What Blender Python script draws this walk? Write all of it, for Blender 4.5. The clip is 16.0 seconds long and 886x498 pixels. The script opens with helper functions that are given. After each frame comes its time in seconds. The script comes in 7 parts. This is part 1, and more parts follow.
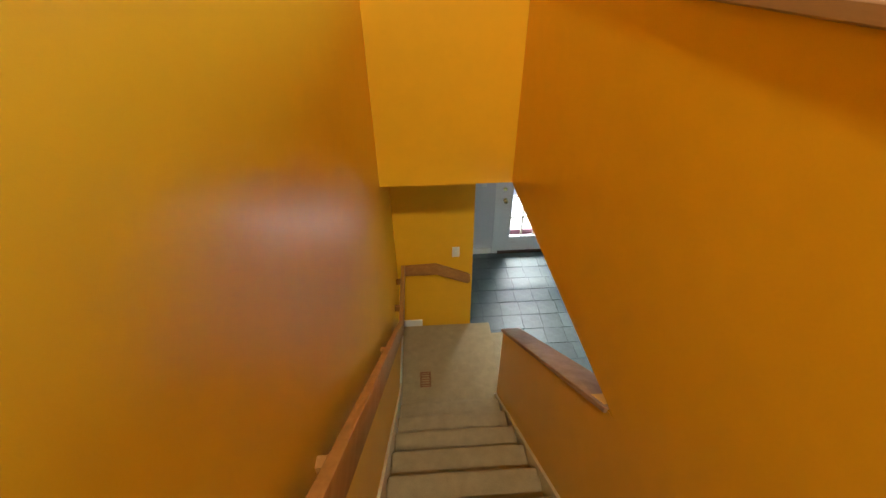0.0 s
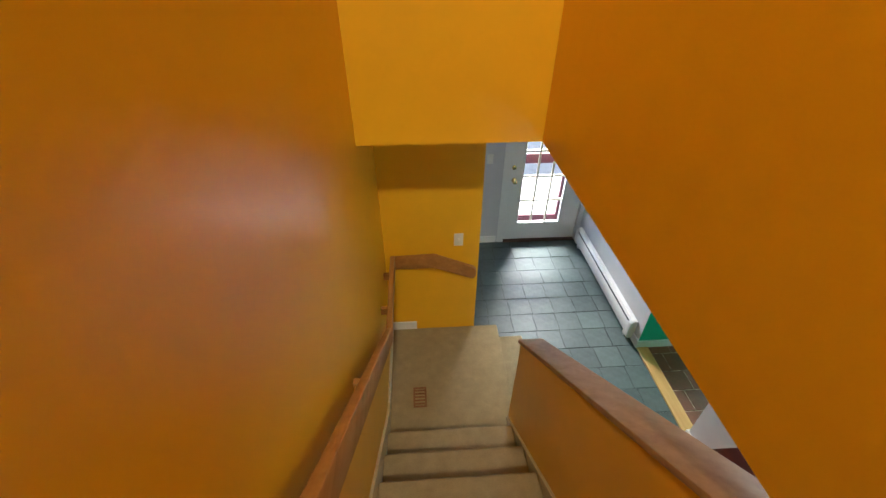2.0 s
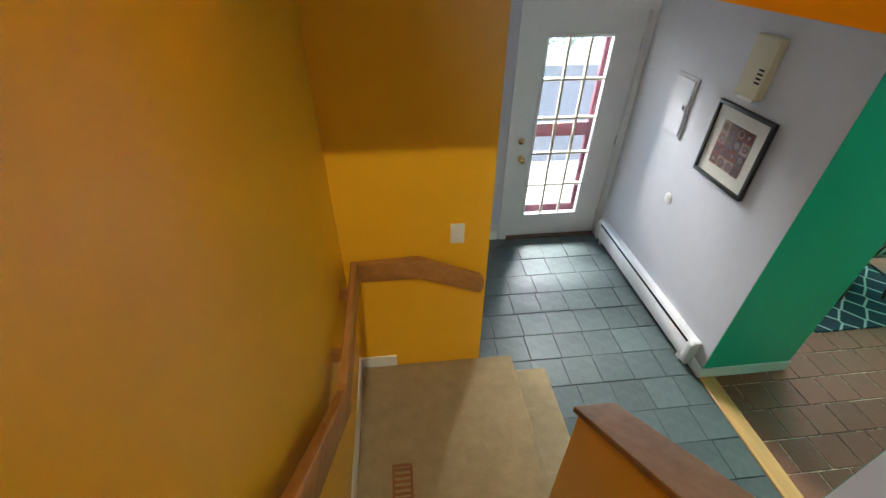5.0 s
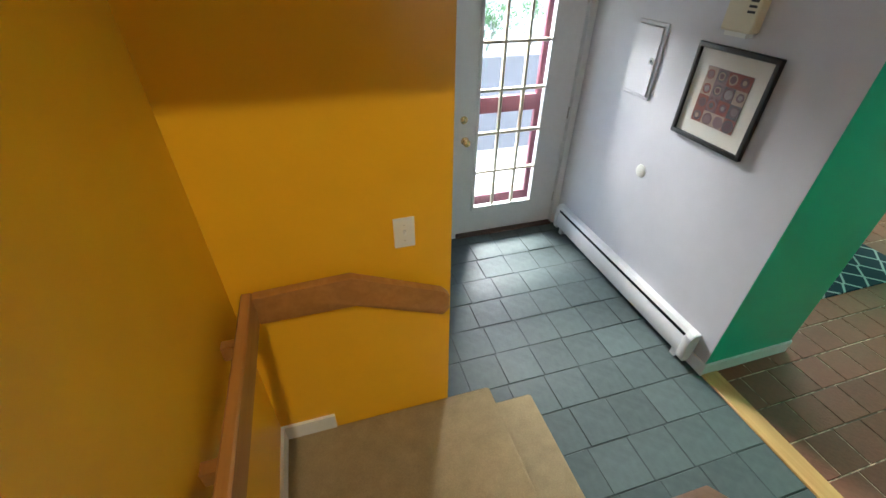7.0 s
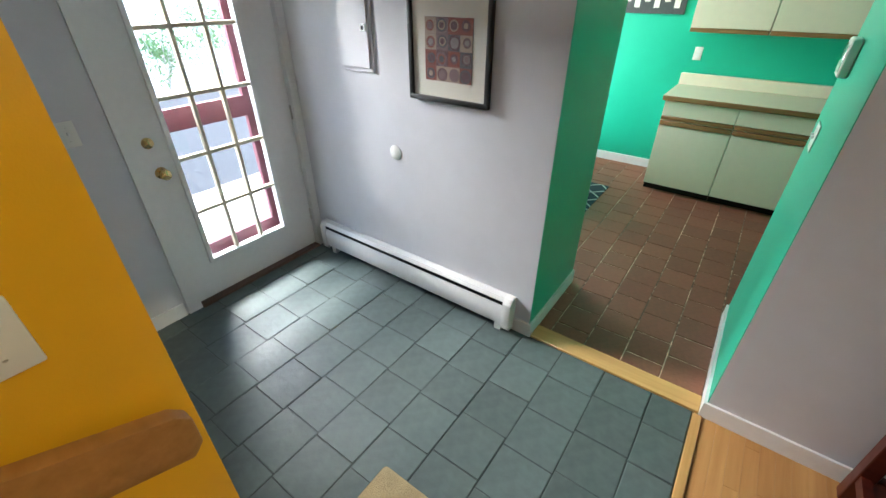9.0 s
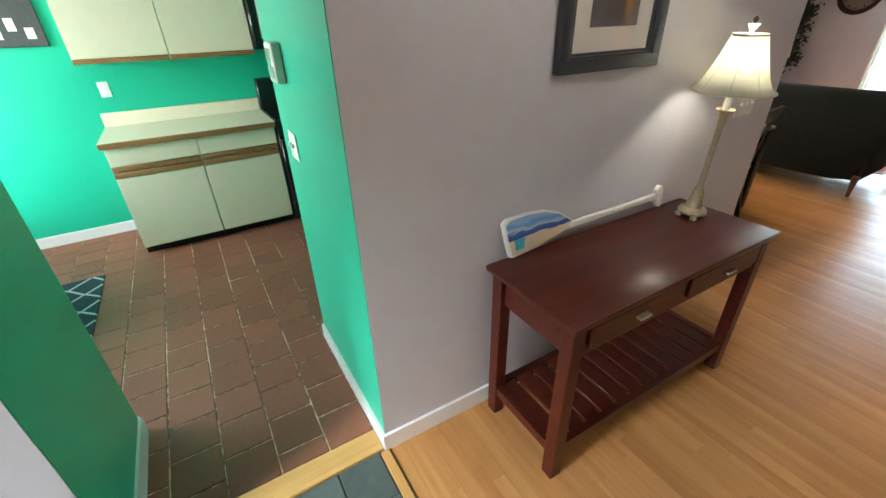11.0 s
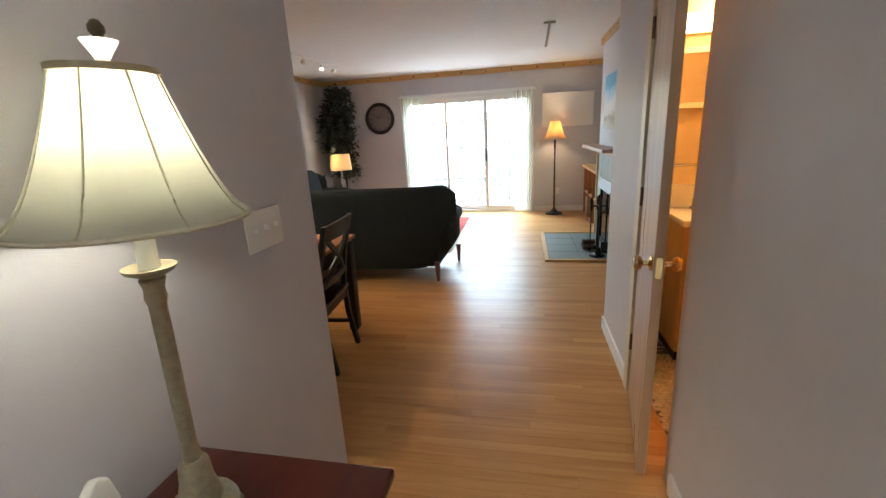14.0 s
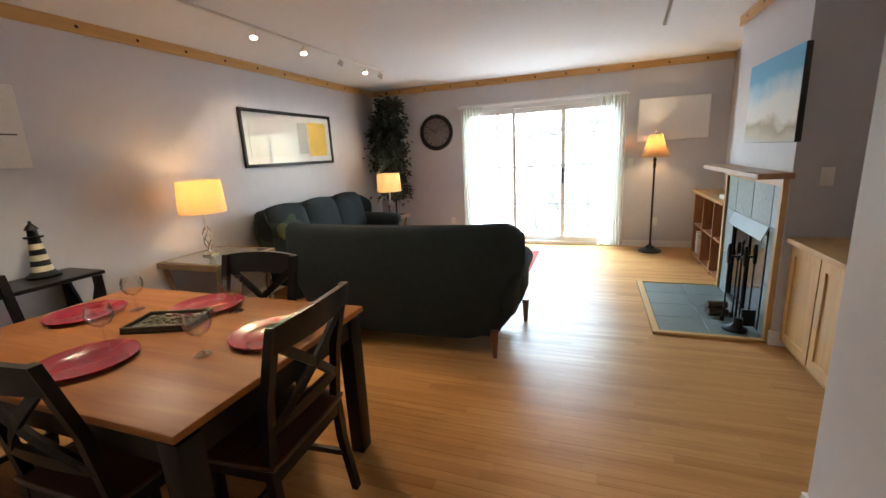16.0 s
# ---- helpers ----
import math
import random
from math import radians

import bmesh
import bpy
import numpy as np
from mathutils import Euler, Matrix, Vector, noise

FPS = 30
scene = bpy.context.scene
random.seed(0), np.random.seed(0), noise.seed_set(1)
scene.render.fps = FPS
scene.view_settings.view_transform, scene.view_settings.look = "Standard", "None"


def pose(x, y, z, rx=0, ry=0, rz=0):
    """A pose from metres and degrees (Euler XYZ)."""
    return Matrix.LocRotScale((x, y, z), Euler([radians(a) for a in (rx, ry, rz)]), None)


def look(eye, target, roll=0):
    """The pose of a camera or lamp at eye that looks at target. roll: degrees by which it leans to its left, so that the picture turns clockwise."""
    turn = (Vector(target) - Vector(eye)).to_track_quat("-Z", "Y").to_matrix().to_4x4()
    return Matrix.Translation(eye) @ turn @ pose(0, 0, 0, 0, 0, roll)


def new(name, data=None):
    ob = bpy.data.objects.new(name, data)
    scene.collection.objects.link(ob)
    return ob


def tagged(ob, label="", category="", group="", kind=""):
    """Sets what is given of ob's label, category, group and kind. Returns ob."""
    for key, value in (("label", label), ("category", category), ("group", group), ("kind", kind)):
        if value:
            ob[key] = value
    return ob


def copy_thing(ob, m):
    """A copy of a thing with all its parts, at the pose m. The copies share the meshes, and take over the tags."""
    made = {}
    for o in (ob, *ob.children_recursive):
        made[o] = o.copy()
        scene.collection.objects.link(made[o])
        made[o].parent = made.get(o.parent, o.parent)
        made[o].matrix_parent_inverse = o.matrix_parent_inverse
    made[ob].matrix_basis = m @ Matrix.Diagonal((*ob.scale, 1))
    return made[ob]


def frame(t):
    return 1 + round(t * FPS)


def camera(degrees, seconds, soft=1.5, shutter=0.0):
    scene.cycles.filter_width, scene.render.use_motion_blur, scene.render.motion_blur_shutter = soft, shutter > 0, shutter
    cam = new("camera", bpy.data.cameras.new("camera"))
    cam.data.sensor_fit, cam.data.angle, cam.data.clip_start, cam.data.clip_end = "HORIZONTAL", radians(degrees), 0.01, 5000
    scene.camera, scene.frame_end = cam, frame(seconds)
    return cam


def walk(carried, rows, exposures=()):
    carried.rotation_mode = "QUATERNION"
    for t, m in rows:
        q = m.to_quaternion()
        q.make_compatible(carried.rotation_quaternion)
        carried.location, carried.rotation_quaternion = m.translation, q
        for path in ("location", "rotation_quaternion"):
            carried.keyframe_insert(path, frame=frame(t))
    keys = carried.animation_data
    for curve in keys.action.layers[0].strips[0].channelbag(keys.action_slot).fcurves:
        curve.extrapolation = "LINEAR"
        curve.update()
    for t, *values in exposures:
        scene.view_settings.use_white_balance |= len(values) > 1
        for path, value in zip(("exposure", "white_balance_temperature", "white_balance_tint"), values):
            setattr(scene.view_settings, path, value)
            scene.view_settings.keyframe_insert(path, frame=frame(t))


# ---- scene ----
cam = camera(93.8, 16.0)
PATH = [
    (0, (0.077, -0.115, 3.662), (0.165, 1.504, 2.491), -0.6),
    (0.5, (0.112, 0.032, 3.56), (0.197, 1.646, 2.382), -0.5),
    (1, (0.097, 0.193, 3.436), (0.211, 1.813, 2.268), 0.2),
    (1.5, (0.069, 0.344, 3.305), (0.18, 1.938, 2.102), 0.0),
    (2, (0.081, 0.51, 3.192), (0.188, 2.096, 1.978), 0.2),
    (2.5, (0.082, 0.662, 3.074), (0.215, 2.247, 1.862), 0.7),
    (3, (0.07, 0.808, 2.941), (0.202, 2.379, 1.711), 0.4),
    (3.5, (0.1, 0.976, 2.811), (0.22, 2.554, 1.588), -0.2),
    (4, (0.116, 1.094, 2.725), (0.272, 2.674, 1.509), 0.3),
    (4.2, (0.115, 1.166, 2.677), (0.274, 2.753, 1.471), 0.2),
    (6.5, (0.129, 1.779, 2.201), (0.47, 3.331, 0.986), 0.9),
    (7, (0.167, 1.939, 2.093), (0.635, 3.481, 0.908), 0.5),
    (7.5, (0.201, 2.067, 1.983), (0.866, 3.551, 0.82), 0.8),
    (8, (0.233, 2.181, 1.887), (1.096, 3.572, 0.739), 0.2),
    (8.2, (0.257, 2.199, 1.842), (1.203, 3.558, 0.72), -0.0),
    (10.3, (0.802, 2.602, 1.669), (2.495, 2.418, 0.621), -1.6),
    (10.5, (0.879, 2.55, 1.676), (2.539, 2.171, 0.627), -2.1),
    (11, (1.007, 2.45, 1.621), (2.511, 1.568, 0.641), -1.6),
    (11.5, (1.114, 2.403, 1.53), (2.386, 1.13, 0.657), -1.5),
    (12, (1.224, 2.286, 1.43), (2.231, 0.735, 0.67), -2.4),
    (12.5, (1.331, 2.067, 1.394), (2.056, 0.332, 0.711), -2.7),
    (13, (1.388, 1.774, 1.403), (1.917, -0.052, 0.781), -3.2),
    (13.5, (1.387, 1.423, 1.408), (1.784, -0.451, 0.832), -3.2),
    (14, (1.362, 1.07, 1.429), (1.744, -0.819, 0.896), -3.2),
    (14.5, (1.415, 0.728, 1.418), (1.803, -1.171, 0.926), -2.6),
    (15, (1.455, 0.393, 1.433), (1.945, -1.483, 0.945), -3.0),
    (15.5, (1.503, 0.091, 1.421), (2.104, -1.76, 0.96), -3.1),
    (16, (1.588, -0.165, 1.427), (2.263, -1.995, 0.981), -3.1),
]
walk(cam, [(t, look(eye, target, roll)) for t, eye, target, roll in PATH], ((0.0, 3.8), (2.0, 3.9), (3.5, 3.9), (7.0, 3.95), (8.2, 3.9), (10.5, 4.2), (11.5, 4.3), (12.0, 4.05), (12.5, 4.05), (13.0, 4.25), (13.5, 4.15), (14.0, 3.95), (14.5, 3.95), (16.0, 4.0)))

# ---- daylight ----
world = bpy.data.worlds.new("sky_world")
scene.world = world
world.use_nodes = True
wn = world.node_tree.nodes
sky = wn.new("ShaderNodeTexSky")
sky.sky_type = "NISHITA"
sky.sun_disc = False
sky.sun_elevation, sky.sun_rotation = radians(66), radians(270)
sky.air_density, sky.dust_density = 1.3, 0.6
world.node_tree.links.new(sky.outputs[0], wn["Background"].inputs[0])
wn["Background"].inputs[1].default_value = 0.085


def lamp(name, kind, at, energy, color, size=0.1, size_y=0.0, target=None, angle=60):
    data = bpy.data.lights.new(name, kind)
    data.energy, data.color = energy, color
    if kind == "AREA":
        data.size = size
        if size_y:
            data.shape, data.size_y = "RECTANGLE", size_y
    elif kind == "SUN":
        data.angle = size
    else:
        data.shadow_soft_size = size
    if kind == "SPOT":
        data.spot_size, data.spot_blend = radians(angle), 0.6
    ob = new(name, data)
    ob.matrix_world = look(at, target) if target else Matrix.Translation(at)
    return ob


lamp("sun", "SUN", (-8, 0.5, 20), 0.7, (1.0, 0.97, 0.93), radians(12), target=(0, 0, 2))
WARM, WARMER, COOL = (1.0, 0.72, 0.42), (1.0, 0.6, 0.25), (0.96, 0.97, 0.97)
# upstairs: unseen spot placed by the soffit's shadow edge, added area lamp for loft daylight
lamp("stair_ceiling_spot", "SPOT", (0.1, -1.9, 6.2), 39, (1.0, 0.88, 0.62), 0.12, target=(0.2, 2.3, 2.9), angle=70)
lamp("loft_daylight_fill", "AREA", (3.35, 0.6, 4.0), 1.8, COOL, 1.2, 1.3, target=(0, 0.6, 3.6))
# sky light in the openings
lamp("nook_window_light", "AREA", (4.1, 5.0, 1.5), 6, COOL, 1.5, 1.2, target=(4.1, 0, 1.0))
lamp("slider_sky_light", "AREA", (2.35, -8.3, 3.45), 128, (0.62, 0.83, 1.0), 3.0, 2.6, target=(2.6, -3.2, 0.3))
lamp("front_door_sky_light", "AREA", (1.5, 6.3, 2.5), 46, COOL, 1.3, 0.7, target=(1.65, 1.0, 0.9))
# lamps that are lit
lamp("hall_ceiling_lamp", "POINT", (1.4, 1.35, 2.3), 0.5, (1.0, 0.97, 0.92), 0.1)
lamp("console_lamp_bulb", "POINT", (1.901, 0.575, 1.468), 0.3, (1.0, 0.95, 0.82), 0.035)
lamp("side_lamp_bulb", "POINT", (4.70, -2.775, 1.22), 0.42, WARMER, 0.04)
lamp("corner_lamp_bulb", "POINT", (4.5, -5.85, 1.12), 0.35, WARM, 0.04)
lamp("floor_lamp_bulb", "POINT", (0.85, -6.23, 1.42), 0.62, WARM, 0.04)
lamp("vanity_bulb", "POINT", (0.25, -1.6, 2.0), 1.5, WARMER, 0.07)
for y in (-3.57, -4.67):
    lamp("track_spot_beam", "SPOT", (4.07, y, 2.33), 1.5, (1.0, 0.84, 0.62), 0.02, target=(4.9, y - 0.2, 1.2), angle=95)
lamp("dining_spot_beam", "SPOT", (4.05, -1.62, 2.33), 5, (1.0, 0.84, 0.62), 0.06, target=(3.5, -1.4, 0.4), angle=130)
lamp("dining_spot_beam", "SPOT", (4.05, -2.97, 2.33), 6, WARM, 0.03, target=(2.8, -1.45, 0.2), angle=60)

# ---- materials ----
def mat(name, color, rough=0.5, metal=0.0, var=0.12, scale=6.0, bump=0.0, bscale=200.0, spec=0.5, trans=0.0, per=0.0, emit=0.0, coat=0.0, stretch=(1, 1, 1), rvar=0.08):
    """Base colour with broad and fine variation, roughness variation and fine relief; per: variation from object to object."""
    m = bpy.data.materials.new(name)
    m.use_nodes = True
    n, l = m.node_tree.nodes, m.node_tree.links
    b = n["Principled BSDF"]
    b.inputs["Metallic"].default_value = metal
    b.inputs["Specular IOR Level"].default_value = spec
    b.inputs["Transmission Weight"].default_value = trans
    b.inputs["Coat Weight"].default_value = coat
    tc = n.new("ShaderNodeTexCoord")
    mp = n.new("ShaderNodeMapping")
    mp.inputs["Scale"].default_value = stretch
    l.new(tc.outputs["Object"], mp.inputs[0])
    n1, n2 = n.new("ShaderNodeTexNoise"), n.new("ShaderNodeTexNoise")
    n1.inputs["Scale"].default_value, n1.inputs["Detail"].default_value = scale * 0.25, 3
    n2.inputs["Scale"].default_value, n2.inputs["Detail"].default_value = scale * 3, 4
    l.new(mp.outputs[0], n1.inputs[0]), l.new(mp.outputs[0], n2.inputs[0])
    add = n.new("ShaderNodeMath")
    add.operation = "ADD"
    l.new(n1.outputs[0], add.inputs[0]), l.new(n2.outputs[0], add.inputs[1])
    src = add.outputs[0]
    if per:
        info, mul, add2 = n.new("ShaderNodeObjectInfo"), n.new("ShaderNodeMath"), n.new("ShaderNodeMath")
        geo, mix = n.new("ShaderNodeNewGeometry"), n.new("ShaderNodeMath")
        mix.operation = "ADD"
        l.new(info.outputs["Random"], mix.inputs[0]), l.new(geo.outputs["Random Per Island"], mix.inputs[1])
        fr = n.new("ShaderNodeMath")
        fr.operation = "FRACT"
        l.new(mix.outputs[0], fr.inputs[0])
        mul.operation, mul.inputs[1].default_value = "MULTIPLY_ADD", per
        mul.inputs[2].default_value = -per / 2
        add2.operation = "ADD"
        l.new(fr.outputs[0], mul.inputs[0]), l.new(mul.outputs[0], add2.inputs[0]), l.new(src, add2.inputs[1])
        src = add2.outputs[0]
    mr = n.new("ShaderNodeMapRange")
    mr.inputs["From Min"].default_value, mr.inputs["From Max"].default_value = 0.5, 1.5
    mr.inputs["To Min"].default_value, mr.inputs["To Max"].default_value = 1 - var, 1 + var
    l.new(src, mr.inputs["Value"])
    least = n.new("ShaderNodeMath")
    least.operation, least.inputs[1].default_value = "MAXIMUM", 0.3
    l.new(mr.outputs[0], least.inputs[0])
    vm = n.new("ShaderNodeVectorMath")
    vm.operation = "SCALE"
    vm.inputs[0].default_value = color[:3]
    l.new(least.outputs[0], vm.inputs["Scale"])
    l.new(vm.outputs[0], b.inputs["Base Color"])
    rr = n.new("ShaderNodeMapRange")
    rr.inputs["To Min"].default_value, rr.inputs["To Max"].default_value = max(0.02, rough - rvar), min(1.0, rough + rvar)
    l.new(n1.outputs[0], rr.inputs["Value"])
    l.new(rr.outputs[0], b.inputs["Roughness"])
    if bump:
        nb, bp = n.new("ShaderNodeTexNoise"), n.new("ShaderNodeBump")
        nb.inputs["Scale"].default_value, nb.inputs["Detail"].default_value = bscale, 4
        bp.inputs["Strength"].default_value, bp.inputs["Distance"].default_value = bump, 0.01
        l.new(mp.outputs[0], nb.inputs[0]), l.new(nb.outputs[0], bp.inputs["Height"]), l.new(bp.outputs[0], b.inputs["Normal"])
    if emit:
        b.inputs["Emission Color"].default_value = (*color[:3], 1)
        b.inputs["Emission Strength"].default_value = emit
    return m


def wood(name, dark, light, rough=0.3, axis=0, per=0.25, grain=1.0, coat=0.0, bump=0.05, spec=0.5):
    """Wood with grain along an axis (0 x, 1 y, 2 z); each board its own tone."""
    m = bpy.data.materials.new(name)
    m.use_nodes = True
    n, l = m.node_tree.nodes, m.node_tree.links
    b = n["Principled BSDF"]
    tc, mp = n.new("ShaderNodeTexCoord"), n.new("ShaderNodeMapping")
    sc = [22.0 * grain] * 3
    sc[axis] = 1.6 * grain
    mp.inputs["Scale"].default_value = sc
    info, geo, ad, comb = n.new("ShaderNodeObjectInfo"), n.new("ShaderNodeNewGeometry"), n.new("ShaderNodeMath"), n.new("ShaderNodeVectorMath")
    ad.operation = "ADD"
    l.new(info.outputs["Random"], ad.inputs[0]), l.new(geo.outputs["Random Per Island"], ad.inputs[1])
    fr = n.new("ShaderNodeMath")
    fr.operation = "FRACT"
    l.new(ad.outputs[0], fr.inputs[0])
    comb.operation = "ADD"
    off = n.new("ShaderNodeVectorMath")
    off.operation = "SCALE"
    off.inputs[0].default_value = (7.0, 3.0, 5.0)
    l.new(fr.outputs[0], off.inputs["Scale"])
    l.new(tc.outputs["Object"], comb.inputs[0]), l.new(off.outputs[0], comb.inputs[1])
    l.new(comb.outputs[0], mp.inputs[0])
    n1, n2 = n.new("ShaderNodeTexNoise"), n.new("ShaderNodeTexNoise")
    n1.inputs["Scale"].default_value, n1.inputs["Detail"].default_value, n1.inputs["Distortion"].default_value = 1.0, 6, 0.6
    n2.inputs["Scale"].default_value, n2.inputs["Detail"].default_value = 4.0, 3
    l.new(mp.outputs[0], n1.inputs[0]), l.new(mp.outputs[0], n2.inputs[0])
    mx = n.new("ShaderNodeMath")
    mx.operation, mx.inputs[1].default_value = "MULTIPLY_ADD", 0.35
    l.new(n2.outputs[0], mx.inputs[0]), l.new(n1.outputs[0], mx.inputs[2])
    tone = n.new("ShaderNodeMath")
    tone.operation, tone.inputs[1].default_value = "MULTIPLY_ADD", per
    l.new(fr.outputs[0], tone.inputs[0]), l.new(mx.outputs[0], tone.inputs[2])
    mr = n.new("ShaderNodeMapRange")
    mr.inputs["From Min"].default_value, mr.inputs["From Max"].default_value = 0.42, 0.92 + per
    l.new(tone.outputs[0], mr.inputs["Value"])
    mix = n.new("ShaderNodeMix")
    mix.data_type = "RGBA"
    mix.inputs["A"].default_value, mix.inputs["B"].default_value = (*light, 1), (*dark, 1)
    l.new(mr.outputs[0], mix.inputs["Factor"])
    l.new(mix.outputs["Result"], b.inputs["Base Color"])
    rr = n.new("ShaderNodeMapRange")
    rr.inputs["To Min"].default_value, rr.inputs["To Max"].default_value = max(0.03, rough - 0.06), rough + 0.1
    l.new(n1.outputs[0], rr.inputs["Value"]), l.new(rr.outputs[0], b.inputs["Roughness"])
    bp = n.new("ShaderNodeBump")
    bp.inputs["Strength"].default_value, bp.inputs["Distance"].default_value = bump, 0.004
    l.new(n2.outputs[0], bp.inputs["Height"]), l.new(bp.outputs[0], b.inputs["Normal"])
    b.inputs["Coat Weight"].default_value = coat
    b.inputs["Coat Roughness"].default_value = 0.15
    b.inputs["Specular IOR Level"].default_value = spec
    return m


def glass(name, color=(1, 1, 1), rough=0.0, face=0.03, power=4.0):
    """Thin pane: clear with a glossy reflection by angle."""
    m = bpy.data.materials.new(name)
    m.use_nodes = True
    n, l = m.node_tree.nodes, m.node_tree.links
    n.remove(n["Principled BSDF"])
    tr, gl, mx, lw = n.new("ShaderNodeBsdfTransparent"), n.new("ShaderNodeBsdfGlossy"), n.new("ShaderNodeMixShader"), n.new("ShaderNodeLayerWeight")
    fr, ma = n.new("ShaderNodeMath"), n.new("ShaderNodeMath")
    lw.inputs[0].default_value = 0.5
    fr.operation, fr.inputs[1].default_value = "POWER", power
    ma.operation, ma.inputs[1].default_value, ma.inputs[2].default_value = "MULTIPLY_ADD", 0.8, face
    l.new(lw.outputs["Facing"], fr.inputs[0]), l.new(fr.outputs[0], ma.inputs[0])
    tr.inputs[0].default_value = (*color, 1)
    gl.inputs["Roughness"].default_value = rough
    l.new(ma.outputs[0], mx.inputs[0]), l.new(tr.outputs[0], mx.inputs[1]), l.new(gl.outputs[0], mx.inputs[2])
    l.new(mx.outputs[0], n["Material Output"].inputs[0])
    return m


def shade_cloth(name, color, glow=0.0):
    """Lamp shade cloth: scatters light through."""
    m = bpy.data.materials.new(name)
    m.use_nodes = True
    n, l = m.node_tree.nodes, m.node_tree.links
    n.remove(n["Principled BSDF"])
    df, tl, mx = n.new("ShaderNodeBsdfDiffuse"), n.new("ShaderNodeBsdfTranslucent"), n.new("ShaderNodeMixShader")
    df.inputs[0].default_value = tl.inputs[0].default_value = (*color, 1)
    mx.inputs[0].default_value = 0.6
    ns, bp, tc = n.new("ShaderNodeTexNoise"), n.new("ShaderNodeBump"), n.new("ShaderNodeTexCoord")
    ns.inputs["Scale"].default_value = 400
    bp.inputs["Strength"].default_value = 0.15
    l.new(tc.outputs["Object"], ns.inputs[0]), l.new(ns.outputs[0], bp.inputs["Height"]), l.new(bp.outputs[0], df.inputs["Normal"])
    l.new(df.outputs[0], mx.inputs[1]), l.new(tl.outputs[0], mx.inputs[2])
    l.new(mx.outputs[0], n["Material Output"].inputs[0])
    return m


M_YELLOW = mat("yellow_wall_paint", (0.80, 0.43, 0.02), 0.32, var=0.06, scale=3, bump=0.05, bscale=320)
M_GREY = mat("lavender_grey_wall_paint", (0.58, 0.572, 0.60), 0.5, var=0.05, scale=3, bump=0.06, bscale=320)
M_GREEN = mat("green_wall_paint", (0.012, 0.43, 0.27), 0.35, var=0.05, scale=3, bump=0.1, bscale=260)
M_PURPLE = mat("pale_wall_paint", (0.6, 0.58, 0.6), 0.5, var=0.04, scale=3)
M_CEIL = mat("ceiling_paint", (0.78, 0.78, 0.78), 0.8, var=0.04, scale=5, bump=0.2, bscale=120)
M_TRIM = mat("white_trim_paint", (0.76, 0.76, 0.75), 0.35, var=0.05, scale=10)
M_CREAM = mat("cream_trim_paint", (0.62, 0.55, 0.38), 0.4, var=0.06, scale=10)
M_CARPET = mat("beige_carpet", (0.46, 0.36, 0.205), 0.95, var=0.2, scale=60, bump=0.9, bscale=420, spec=0.1)
M_SLATE = mat("slate_tile", (0.085, 0.112, 0.108), 0.44, var=0.28, scale=7, bump=0.3, bscale=14, per=0.5, spec=0.35)
M_GROUT = mat("dark_grout", (0.03, 0.037, 0.034), 0.9, var=0.2, scale=40)
M_QUARRY = mat("brown_quarry_tile", (0.215, 0.078, 0.045), 0.6, var=0.25, scale=12, bump=0.2, bscale=60, per=0.5)
# broken bright dashes in this grout's colour stand for highlights on the joints
M_KGROUT = mat("grout_with_highlights", (0.36, 0.25, 0.19), 0.9, var=3.2, scale=9)
M_OAKF = wood("oak_floor", (0.35, 0.155, 0.05), (0.57, 0.315, 0.12), 0.34, 0, per=0.26, grain=0.6, spec=0.12, coat=0.0, bump=0.02)
M_OAKY = wood("golden_oak_trim_y", (0.42, 0.22, 0.06), (0.62, 0.38, 0.14), 0.35, 1)
M_OAKX = wood("golden_oak_trim_x", (0.42, 0.22, 0.06), (0.62, 0.38, 0.14), 0.35, 0)
M_OAKZ = wood("golden_oak_trim_z", (0.42, 0.24, 0.09), (0.62, 0.40, 0.18), 0.35, 2)
M_RAIL = wood("handrail_oak", (0.30, 0.13, 0.035), (0.44, 0.21, 0.06), 0.4, 1, per=0.1)
M_CAP = wood("knee_wall_cap", (0.28, 0.15, 0.08), (0.42, 0.25, 0.14), 0.5, 1, per=0.1)
M_DOORW = wood("bathroom_door_wood", (0.40, 0.23, 0.12), (0.55, 0.36, 0.2), 0.28, 2, per=0.1, grain=0.6)
M_CHERRY = wood("dark_cherry", (0.050, 0.009, 0.006), (0.095, 0.018, 0.010), 0.3, 1, per=0.05, coat=0.05, spec=0.3)
M_BLACKW = mat("black_painted_wood", (0.010, 0.008, 0.008), 0.35, var=0.2, scale=14, spec=0.25)
M_SEATW = wood("dark_brown_seat", (0.03, 0.010, 0.006), (0.075, 0.026, 0.014), 0.28, 0, per=0.1)
M_TABLE = wood("honey_brown_tabletop", (0.24, 0.085, 0.028), (0.42, 0.165, 0.045), 0.4, 0, per=0.1, coat=0.0, spec=0.22, grain=0.7)
M_SOFA = mat("dark_green_sofa_fabric", (0.027, 0.035, 0.038), 0.9, var=0.2, scale=9, bump=0.4, bscale=500, spec=0.15)
M_CHROME = mat("brushed_nickel", (0.6, 0.58, 0.54), 0.28, 1.0, var=0.05)
M_BRASS = mat("polished_brass", (0.72, 0.52, 0.24), 0.2, 1.0, var=0.08)
M_BLACKM = mat("black_iron", (0.012, 0.012, 0.013), 0.45, 0.6, var=0.2, scale=20)
M_WHITEP = mat("white_plastic", (0.74, 0.73, 0.68), 0.35, var=0.03)
M_GLASS = glass("clear_glass")
M_DARKGLASS = mat("black_glass", (0.008, 0.008, 0.01), 0.08, var=0.1)

